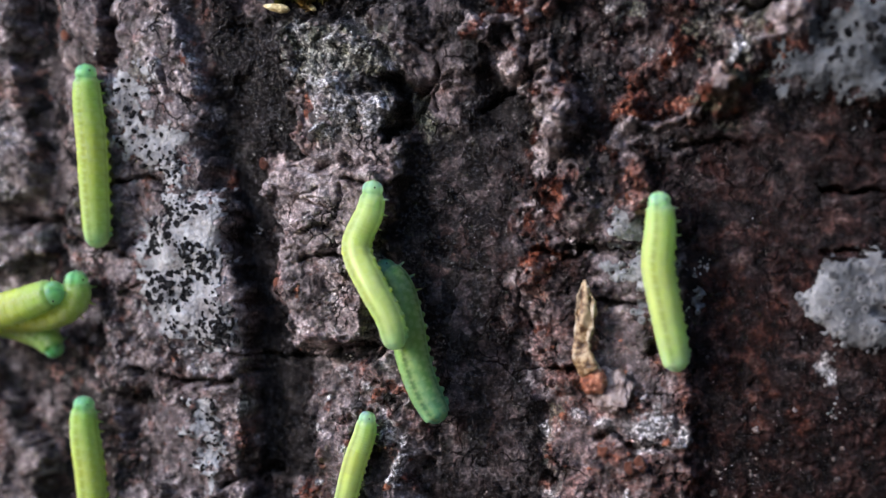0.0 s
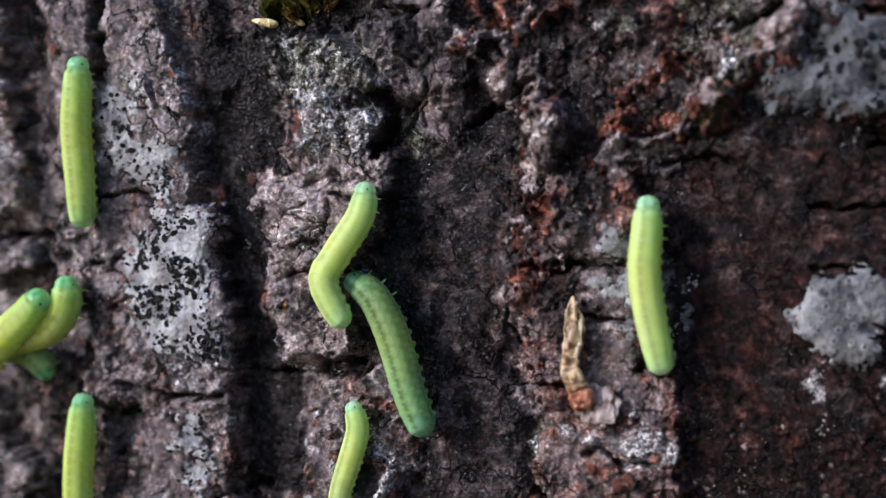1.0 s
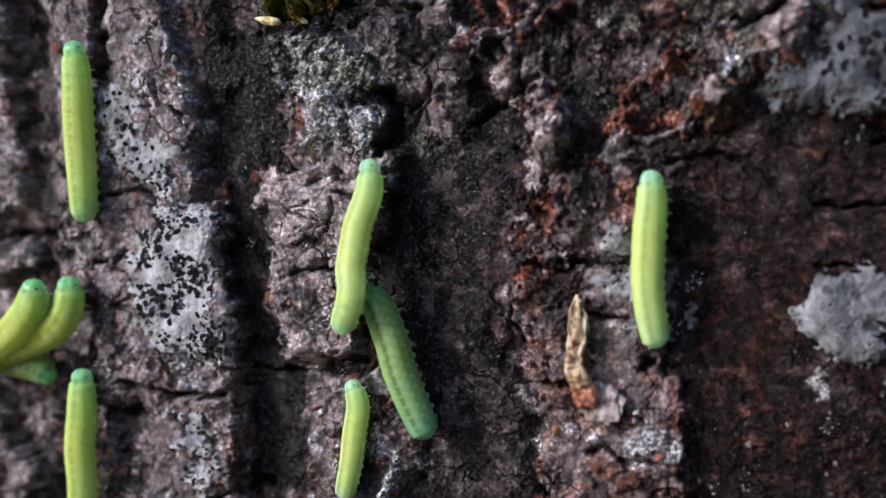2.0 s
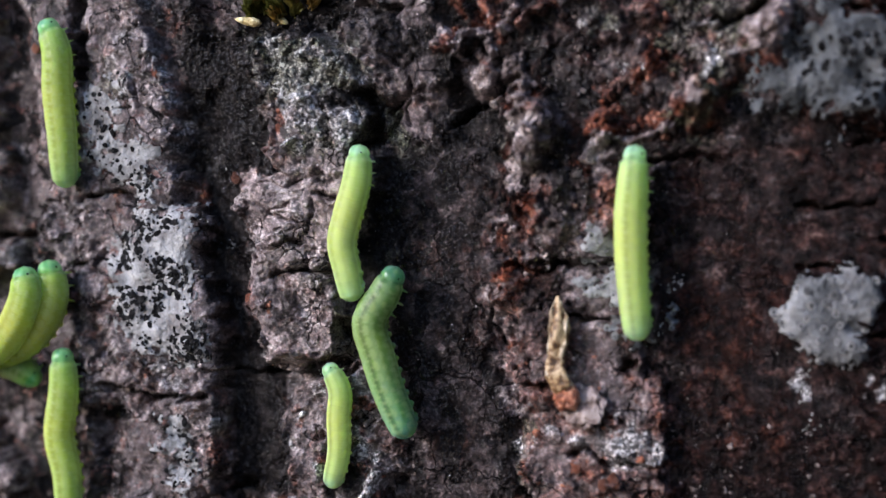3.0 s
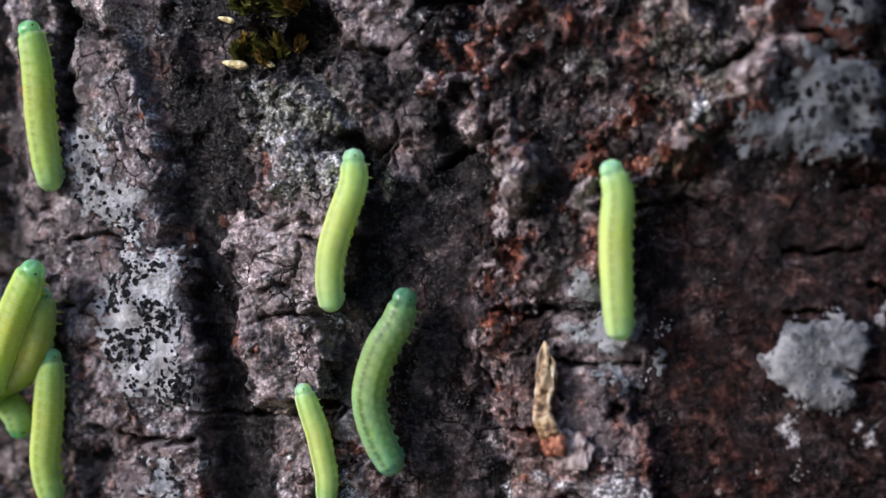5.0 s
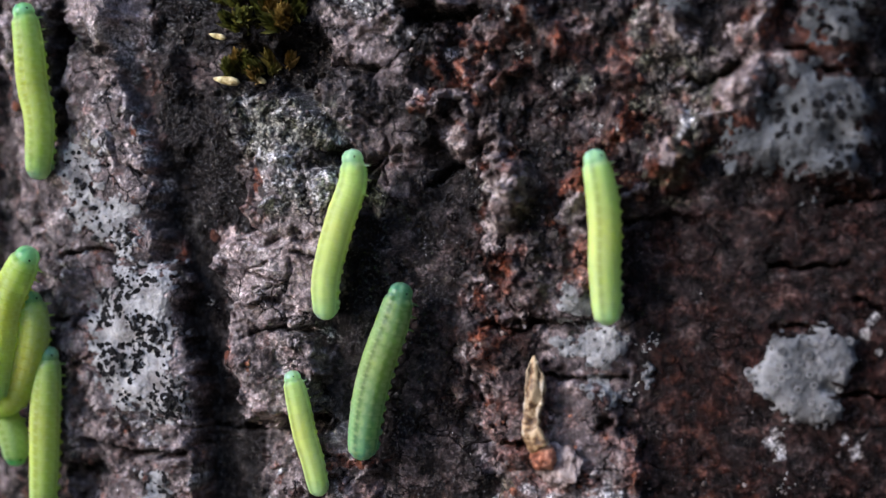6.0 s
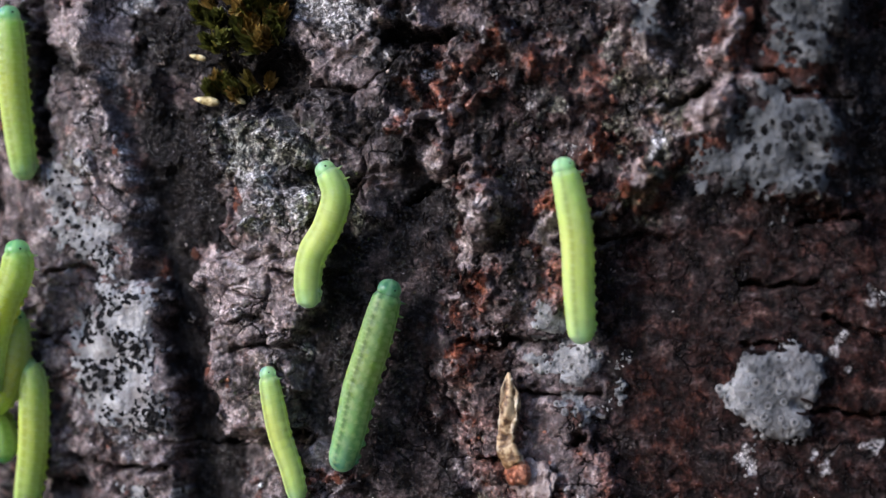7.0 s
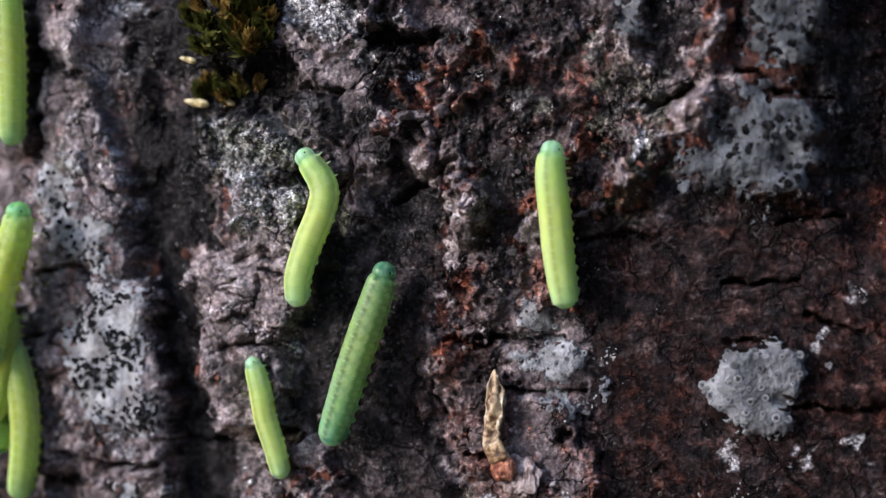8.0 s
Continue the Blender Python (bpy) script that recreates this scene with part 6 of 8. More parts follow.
cups(foot_places, 5, foot_lichen, 0.4, 0.75)
cups(knob_places, 3, knob_lichen, 0.4, 0.6)


# ---------------------------------------------------------------- loose grains and flakes of the bark
def anywhere(n, keep):
    u, v = RNG.uniform(-52, 60, n), RNG.uniform(-32, 40, n)
    k = keep(u, v)
    u, v = u[k], v[k]
    return u, v, sample(height, u, v)


def covered(u, v):
    """Where a crust lichen lies."""
    hit = np.zeros(np.shape(u), bool)
    for us, vs, hs in (big_places, high_places, round_places, wide_places, dark_places, mid_places, cup_places, foot_places, low_places):
        hit |= (u > us.min()) & (u < us.max()) & (v > vs.min()) & (v < vs.max())
    return hit


grains = anywhere(4500, lambda u, v: ~covered(u, v) & (sample(smooth_skin, u, v) < 0.25) & (sample(masks["red"], u, v) < 0.35) & (fbm(u, v, 5, 3, 91) > -0.1))
scatter("loose_grain", grains, 0.06 + 0.24 * RNG.rand(len(grains[0])) ** 3, GRAIN, trunk, "small loose grains of dead bark", 0.6, 1.6, 0.25, True)
red_grains = anywhere(3500, lambda u, v: sample(masks["red"], u, v) > 0.4)
scatter("red_grain", red_grains, 0.08 + 0.3 * RNG.rand(len(red_grains[0])) ** 2.5, RED_GRAIN, trunk, "rust-red grains of inner bark", 0.7, 1.5, 0.25, True)
white = anywhere(260, lambda u, v: (fbm(u, v, 8, 2, 95) > 0.15))
scatter("pale_crumb", white, 0.03 + 0.07 * RNG.rand(len(white[0])) ** 2, CRUMB, trunk, "tiny whitish crumbs and fibres", 0.5, 2.2, 0.1, False)


def crumb_cluster(u, v, n=12, reach=0.4):
    """A little heap of whitish lint."""
    us, vs = u + RNG.randn(n) * reach, v + RNG.randn(n) * reach
    scatter("pale_crumb", (us, vs, sample(height, us, vs)), 0.03 + 0.09 * RNG.rand(n) ** 2, CRUMB, trunk, "whitish crumbs", 0.5, 1.8, 0.0, False, 0.4)


for spot in ([(36.7, -12.4), (36.9, -10.4), (24.6, -1.6), (19.8, 18.7), (21.3, 18.8), (28.8, 18.9), (29.6, 20.1), (49.1, 4.4), (44.9, -1.0), (42.9, 13.9), (12.2, 26.0)] + [(-10.5, -10.9), (19.7, 18.6), (23.7, -2.1), (-20.3, 1.8), (37.1, -15.8), (-32.2, -5.9), (23.1, -6.5)]):
    crumb_cluster(*spot)


def flake_mesh(seed):
    """A thin scale of bark with a broken outline, about 1 mm across."""
    r = random.Random(seed)
    n = 10
    bm = bmesh.new()
    low, high, inner = [], [], []
    for k in range(n):
        a = (k + r.uniform(-0.3, 0.3)) * 2 * math.pi / n
        d = r.uniform(0.34, 0.6)
        x, y = math.cos(a) * d, math.sin(a) * d * 1.25
        low.append(bm.verts.new((x * 1.08, y * 1.08, -0.2)))
        high.append(bm.verts.new((x, y, 0.06 + r.uniform(-0.03, 0.03))))
        inner.append(bm.verts.new((x * 0.5, y * 0.5, 0.1 + r.uniform(-0.05, 0.05))))
    for k in range(n):
        q = (k + 1) % n
        bm.faces.new((low[k], low[q], high[q], high[k]))
        bm.faces.new((high[k], high[q], inner[q], inner[k]))
    bm.faces.new(inner)
    bmesh.ops.recalc_face_normals(bm, faces=bm.faces)
    me = bpy.data.meshes.new("bark_flake")
    bm.to_mesh(me)
    bm.free()
    me.polygons.foreach_set("use_smooth", [len(f.vertices) > 4 or f.normal.z > 0.6 for f in me.polygons])
    return me


def flakes(n, keep, material, low, high, parent):
    shapes = [flake_mesh(q) for q in range(12)]
    for me in shapes:
        me.materials.append(material)
    u, v, h = anywhere(n * 6, keep)
    for k in range(min(n, len(u))):
        m = bark_pose(u[k], v[k], h[k] + 0.05, random.uniform(0, 360), random.uniform(-9, 9), random.uniform(-9, 9), MM * random.uniform(low, high))
        part_of("bark_flake", shapes[k % 12], parent, m=m)


flakes(30, lambda u, v: ~covered(u, v) & (sample(smooth_skin, u, v) < 0.3) & (sample(masks["red"], u, v) < 0.3) & (sample(height, u, v) > -1.2) & (sample(masks["brown"], u, v) < 0.3), FLAKE, 0.4, 0.9, trunk)
flakes(40, lambda u, v: sample(masks["red"], u, v) > 0.45, RED_FLAKE, 0.6, 1.4, trunk)


# ---------------------------------------------------------------- moss
def moss_shoot(parent, u, v, h, turn, tip, leaves, tall, name="shoot"):
    """A shoot of pointed, keeled leaves that stand off a short stem."""
    bm = bmesh.new()
    for k in range(leaves):
        along = k / leaves
        spin = k * 2.4
        length = tall * (0.75 - 0.25 * along) * random.uniform(0.85, 1.15)
        open_angle = radians(36 - 27 * along + random.uniform(-9, 9))
        m = Matrix.Translation((0, 0, tall * along * 0.55)) @ Matrix.Rotation(spin, 4, "Z") @ Matrix.Rotation(open_angle, 4, "X")
        width = length * 0.27
        spine = [m @ Vector((0, 0.06 * length * math.sin(q * 2), length * q)) for q in (0, 0.35, 0.7)]
        sides = [[m @ Vector((sgn * width * w, -0.25 * width, length * q)) for q, w in ((0, 0.5), (0.35, 1.0), (0.7, 0.6))] for sgn in (-1, 1)]
        tipv = bm.verts.new(m @ Vector((0, 0.02, length)))
        mid = [bm.verts.new(p) for p in spine]
        for side in sides:
            row = [bm.verts.new(p) for p in side]
            for q in range(2):
                bm.faces.new((mid[q], mid[q + 1], row[q + 1], row[q]))
            bm.faces.new((mid[2], tipv, row[2]))
    bmesh.ops.scale(bm, vec=(MM, MM, MM), verts=bm.verts)
    return part(name, bm, MOSS, parent, m=bark_pose(u, v, h, turn, tip))


moss = tagged(new("moss_tuft"), "olive-green and yellow-brown moss tuft in a bark furrow", "moss")
for mu, mv, tall in ((-18.1, 33.3, 2.6), (-17.4, 32.3, 2.2), (-15.7, 33.4, 2.6), (-15.0, 31.9, 2.2), (-12.9, 33.2, 3.6), (-11.4, 32.3, 3.2), (-13.8, 34.4, 3.0), (-10.1, 31.7, 2.4), (-8.4, 32.2, 2.0), (-9.2, 33.6, 2.6), (-12.3, 30.4, 3.0), (-10.9, 29.7, 3.0), (-9.7, 29.4, 2.6), (-15.5, 29.9, 2.8), (-16.5, 29.6, 2.0), (-14.4, 29.0, 2.2), (-14.4, 25.0, 2.6), (-15.2, 25.6, 2.4), (-16.3, 25.6, 2.8), (-17.2, 25.0, 2.2), (-11.8, 25.5, 2.4), (-13.0, 25.3, 2.2), (-16.7, 36.0, 3.0), (-13.7, 36.4, 3.2), (-10.8, 36.0, 3.2)):
    for k in range(2):
        u, v = mu + random.gauss(0, 0.35), mv + random.gauss(0, 0.3)
        moss_shoot(moss, u, v, float(sample(height, u, v)) - 0.1, random.uniform(-70, 60), random.uniform(-75, -15), random.randint(14, 18), 1.1 * tall * random.uniform(0.8, 1.1))


def bud(parent, u, v, turn, length):
    bm = bmesh.new()
    bmesh.ops.create_icosphere(bm, subdivisions=2, radius=1)
    for q in bm.verts:
        q.co = Vector((q.co.x * 0.26 * (1 - 0.35 * q.co.y), q.co.y * 0.8, q.co.z * 0.24)) * length * MM
    part("bud", bm, MOSS_TIP, parent, "pale straw-coloured bud", m=bark_pose(u, v, float(sample(height, u, v)) + 1.2, turn, 10))


bud(moss, -18.4, 29.0, 75, 1.2)
bud(moss, -17.5, 24.5, 80, 1.8)
bud(moss, -14.3, 24.6, 60, 1.1)


# ---------------------------------------------------------------- dry husk
def tube(points, radii, sides=12, crumple=0.0, seed=1, flute=0.0):
    """A closed skin round a line of points."""
    bm = bmesh.new()
    r, rows = random.Random(seed), []
    pts = [Vector(p) for p in points]
    for k, p in enumerate(pts):
        way = (pts[min(k + 1, len(pts) - 1)] - pts[max(k - 1, 0)]).normalized()
        side = way.cross(Vector((0, 0, 1))).normalized()
        up = side.cross(way)
        rows.append([bm.verts.new(p + (side * math.cos(a) + up * math.sin(a) * 0.7) * radii[k] * (1 + crumple * r.uniform(-1, 1) + flute * math.cos(3 * a + 0.22 * k)))
                     for a in [q * 2 * math.pi / sides for q in range(sides)]])
    for a, b in zip(rows, rows[1:]):
        for q in range(sides):
            bm.faces.new((a[q], a[(q + 1) % sides], b[(q + 1) % sides], b[q]))
    bm.faces.new(rows[0][::-1])
    bm.faces.new(rows[-1])
    bmesh.ops.recalc_face_normals(bm, faces=bm.faces)
    return bm


def husk():
    ob = tagged(new("dry_husk"), "dry straw-brown shed skin of a larva stuck to the bark", "insect husk")
    line = [(13.8, -3.0), (13.8, -4.0), (13.9, -5.1), (13.9, -6.2), (13.8, -7.5), (13.6, -8.9), (13.6, -10.0), (14.0, -10.9), (14.6, -11.8)]
    wide = (0.12, 0.5, 0.85, 0.95, 0.85, 0.72, 0.85, 1.0, 0.95)
    u0, v0 = line[0]
    h = [float(sample(height, u, v)) for u, v in line]
    top = max(h) + 0.35
    pts = [((u - u0) * MM, (v - v0) * MM, (0.4 * (q - top) + 0.5) * MM) for (u, v), q in zip(line, h)]
    ob.matrix_world = bark_pose(u0, v0, top)
    spots = np.linspace(0, len(pts) - 1, 30)
    fine = [tuple(np.interp(k, range(len(pts)), [p[a] for p in pts]) for a in range(3)) for k in spots]
    rad = [float(np.interp(k, range(len(wide)), wide)) * MM * (1 + 0.04 * math.sin(k * 5.1)) for k in spots]
    skin = part("skin", tube(fine, rad, 24, 0.08, 3, 0.22), HUSK, ob)
    for sgn in (-1, 1):
        edge = [(x + sgn * rad[k] * (0.84 + 0.12 * math.sin(k * 0.9 + 2 * sgn)), y, z + 0.35 * rad[k]) for k, (x, y, z) in enumerate(fine)]
        part("edge", tube(edge[2:], [0.16 * MM * (1 + 0.75 * math.sin(k * 0.8 + 2.5 * sgn)) for k in range(28)], 6, 0.25, 5 + sgn), STRAW, ob, "pale straw-coloured fold")
    (cu, cv), = [(14.8, -12.7)]
    bm = bmesh.new()
    bmesh.ops.create_icosphere(bm, subdivisions=4, radius=1)
    for q in bm.verts:
        q.co = q.co * (1 + 0.25 * noise.noise(q.co * 1.6) + 0.16 * noise.noise(q.co * 4)) * 1.3 * MM
        q.co.z *= 0.6
    part("capsule", bm, CAPSULE, ob, "red-brown shrivelled capsule", m=Matrix.Translation(((cu - u0) * MM, (cv - v0) * MM, 0.1 * MM)))
    bm = bmesh.new()
    bmesh.ops.create_icosphere(bm, subdivisions=4, radius=1)
    for q in bm.verts:
        q.co = q.co * (1 + 0.4 * noise.noise(q.co * 2.2 + Vector((5, 0, 0)))) * 2.0 * MM
        q.co.z *= 0.16
    part("membrane", bm, FILM, ob, "thin milky membrane", m=Matrix.Translation(((cu - u0 + 1.3) * MM, (cv - v0 - 0.9) * MM, -0.45 * MM)))


husk()


# ---------------------------------------------------------------- larvae
YELLOW = ((0.40, 0.74, 0.50), (0.57, 0.78, 0.25), (0.68, 0.78, 0.21), (0.60, 0.77, 0.26), (0.40, 0.67, 0.38))
# the follower's darker green, with shade put into its front tones
GREEN = ((0.05, 0.27, 0.16), (0.15, 0.34, 0.10), (0.28, 0.45, 0.11), (0.17, 0.43, 0.17), (0.06, 0.36, 0.22))
OLIVE = ((0.20, 0.60, 0.34), (0.44, 0.66, 0.13), (0.56, 0.66, 0.10), (0.47, 0.64, 0.14), (0.26, 0.52, 0.24))
LIME = ((0.20, 0.60, 0.28), (0.48, 0.68, 0.11), (0.65, 0.69, 0.09), (0.50, 0.67, 0.12), (0.16, 0.48, 0.22))
# greens darkened for the shadow of the larvae lying above
SHADY = ((0.10, 0.46, 0.18), (0.26, 0.50, 0.12), (0.38, 0.55, 0.10), (0.34, 0.54, 0.11), (0.14, 0.44, 0.18))
PIECES = 15


def tone_at(tones, s):
    """Colour at s (0 head, 1 tail)."""
    stops = (0.0, 0.13, 0.45, 0.85, 1.0)
    return tuple(np.interp(s, stops, [c[k] for c in tones]) for k in range(3))


def set_tone(me, colours):
    a = me.color_attributes.new("tone", "FLOAT_COLOR", "POINT")
    a.data.foreach_set("color", np.concatenate([np.asarray(colours, np.float32), np.ones((len(colours), 1), np.float32)], 1).ravel())


def body_radius(s):
    """Girth along the body against its widest."""
    return float(np.interp(s, (0, 0.055, 0.08, 0.14, 0.22, 0.35, 0.6, 0.85, 0.95, 1.0), (0.70, 0.73, 0.82, 0.90, 0.96, 1.0, 0.99, 0.92, 0.83, 0.72)))


def larva(label, tones, radius, length, line=0.0, roll=0.0):
    """A sawfly larva in rigid rings. radius and length in mm; each ring's y runs towards the head, its z away from the bark."""
    ob = tagged(new("sawfly_larva"), label, "larva", "larvae on the bark")
    pitch = length / PIECES
    rings = []
    for k in range(PIECES):
        s = (k + 0.5) / PIECES
        r = radius * body_radius(s) * (1 if k in (0, PIECES - 1) else random.uniform(0.945, 1.03))
        sides, profile = 32, []
        head, tail = k == 0, k == PIECES - 1
        if head:
            for q in np.linspace(-0.95, 1, 12):
                a = math.acos(max(-1, min(1, q)))
                profile.append((q * r * 0.92, math.sin(a) * r * 0.98 + 1e-4))
        elif tail:
            for q in np.linspace(0, 1, 9):
                a = math.pi / 2 * q
                profile.append((-math.cos(a) * r * 1.05, math.sin(a) ** 0.9 * r + 1e-4))
            profile.append((pitch * 0.6, r * 1.02))
        else:
            for q in np.linspace(-1.0, 1.0, 17):
                swell = 1.01 - 0.012 * (0.5 - 0.5 * math.cos(q * 5.3 * math.pi)) - 0.055 * abs(q) ** 2.2
                grow = (radius * body_radius(min(0.98, max(0.076, s - 0.92 * q / PIECES)))) / r
                profile.append((q * pitch * (0.5 if k == 1 and q > 0 else 0.92), r * swell * grow * (1 - 0.22 * max(0, (q + 0.5) / 1.5) ** 2.5 if k == 1 else 1)))
        bm = bmesh.new()
        rows = [[bm.verts.new((x * math.cos(a) * rr, y, math.sin(a) * rr)) for x in (1.0,) for a in [w * 2 * math.pi / sides for w in range(sides)]]
                for y, rr in profile]
        for a, b in zip(rows, rows[1:]):
            for q in range(sides):
                bm.faces.new((a[q], b[q], b[(q + 1) % sides], a[(q + 1) % sides]))
        if tail:
            bm.faces.new(rows[0])
        if head:
            bm.faces.new(rows[-1][::-1])
        bmesh.ops.recalc_face_normals(bm, faces=bm.faces)
        for q in bm.verts:
            q.co *= MM
        colours = []
        for q in bm.verts:
            c = np.array(tone_at(tones, min(1, max(0, s - q.co.y / MM / length))))
            side = abs(math.atan2(q.co.x, q.co.z))
            c = c + (np.array((0.74, 0.88, 0.50)) - c) * (0.30 * min(1, max(0, side - 0.45)) if tones is not GREEN else 0.05)
            c = c * (1 + 0.10 * noise.noise(Vector((q.co.x * 900, q.co.y * 900 + k * 1.7, q.co.z * 900))))
            # a pale stripe along each side of the back
            ang = math.atan2(q.co.z, q.co.x)
            c = c * (1 - 0.24 * max(0, math.cos((ang - math.pi / 2) * 4)) ** 3) + 0.15 * max(0, math.cos((abs(ang - math.pi / 2) - 0.5) * 5)) ** 4
            if line and not head:
                gap = 0.55 + 0.45 * noise.noise(Vector((0, q.co.y * 900 + k * 3.1, 0)))
                c = c * (1 - line * gap * math.exp(-((ang - math.pi / 2) / 0.10) ** 2) * (1, 0.7, 0.6)[0])
            colours.append(c)
        name = "head" if head else "tail" if tail else "ring"
        piece = part(name, bm, HEAD_SKIN if head else SKIN, ob, "glossy green head" if head else "")
        set_tone(piece.data, colours)
        rings.append(piece)
        if head:
            for sgn in (-1, 1):
                e = bmesh.new()
                bmesh.ops.create_icosphere(e, subdivisions=1, radius=0.07 * radius * MM)
                part("eye", e, EYE, piece, "small black eye", m=Matrix.Translation((sgn * r * 0.80 * MM, r * 0.22 * MM, r * 0.50 * MM)))
        else:
            for sgn in (-1, 1):
                e = bmesh.new()
                if k in (1, 2, 3):
                    bmesh.ops.create_cone(e, cap_ends=True, segments=8, radius1=0.13 * radius * MM, radius2=0.03 * radius * MM, depth=0.6 * radius * MM)
                    lean, out, dip, what = 112, 0.94, -0.42, "leg"
                else:
                    bmesh.ops.create_icosphere(e, subdivisions=2, radius=random.uniform(0.25, 0.29) * radius * MM)
                    bmesh.ops.scale(e, vec=(0.9, 0.9, 1.25), verts=e.verts)
                    lean, out, dip, what = 120, 0.74, -0.36, "proleg"
                for f in e.faces:
                    f.smooth = True
                leg = part(what, e, SKIN, piece, m=Matrix.Translation((sgn * r * out * MM, 0, r * dip * MM)) @ Matrix.Rotation(radians(sgn * lean), 4, "Y"))
                set_tone(leg.data, [np.array(tone_at(tones, s)) * 1.05] * len(leg.data.vertices))
    return {"thing": ob, "rings": rings, "poses": [], "roll": roll, "radius": radius}


def crawl(who, t, *line):
    """Where the larva lies at t: places u, v, h from its head to its tail, in mm."""
    pts = [np.array(p) for p in line]
    pts = [2 * pts[0] - pts[1]] + pts + [2 * pts[-1] - pts[-2]]
    curve = []
    for k in range(1, len(pts) - 2):
        a, b, c, d = pts[k - 1:k + 3]
        for q in np.linspace(0, 1, 12, endpoint=False):
            curve.append(0.5 * (2 * b + (c - a) * q + (2 * a - 5 * b + 4 * c - d) * q * q + (3 * b - a - 3 * c + d) * q ** 3))
    curve.append(pts[-2])
    curve = np.array(curve)
    run = np.concatenate([[0], np.cumsum(np.linalg.norm(np.diff(curve, axis=0), axis=1))])
    run /= run[-1]
    place = [np.array([np.interp(s, run, curve[:, k]) for k in range(3)]) for s in np.linspace(0.0, 1.0, 2 * PIECES + 1)]
    ends = []
    for k in range(PIECES):
        a, m, b = place[2 * k], place[2 * k + 1], place[2 * k + 2]
        if k == 0:
            along = (b - a) / np.linalg.norm(b - a)
            m = a + along * 0.92 * who["radius"] * body_radius(0.5 / PIECES)
        if k == PIECES - 1:
            along = (a - b) / np.linalg.norm(b - a)
            m = b + along * 1.05 * who["radius"] * body_radius(1 - 0.5 / PIECES)
        ends.append((m, Vector([float(q) for q in on_trunk(*a)]) - Vector([float(q) for q in on_trunk(*b)])))
    poses = []
    for m, way in ends:
        n = outward(m[0])
        y = way.normalized()
        x = y.cross(n).normalized()
        rot = Matrix((x, y, x.cross(y))).transposed().to_4x4() @ Matrix.Rotation(radians(who["roll"]), 4, "Y")
        poses.append(Matrix.Translation(Vector([float(q) for q in on_trunk(*m)])) @ rot)
    who["poses"].append((t, poses))


def key_larva(who):
    """The thing goes with its middle; its rings move in its space."""
    middle = PIECES // 2
    base = [(t, Matrix.Translation(p[middle].translation)) for t, p in who["poses"]]
    walk(who["thing"], base)
    for k, ring in enumerate(who["rings"]):
        walk(ring, [(t, b.inverted() @ p[k]) for (t, p), (_, b) in zip(who["poses"], base)])


climber = larva("yellow-green larva with green head climbing pale bark", OLIVE, 1.62, 17.5, 0.0, -3)
lower = larva("dull olive-green larva climbing below two others", OLIVE, 1.62, 17.0, 0.0, -3)
front = larva("bright lime larva leaning over another at the bark's edge", LIME, 1.85, 17.0, 0.0, -10)
behind = larva("bright lime larva pressed against another", LIME, 1.8, 17.0, 0.0, 10)
curled = larva("green larva curling down from under two others", SHADY, 1.6, 13.0, 0.0, 0)
leader = larva("pale yellow larva bending as it climbs in mid bark", YELLOW, 1.5, 17.0, 0.0, -30)
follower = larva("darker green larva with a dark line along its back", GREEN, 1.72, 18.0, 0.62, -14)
small = larva("small slim yellow-green larva", YELLOW, 1.22, 12.5, 0.35, -28)
lone = larva("pale yellow-green larva climbing red-brown bark alone", YELLOW, 1.6, 18.0, 0.18, -12)


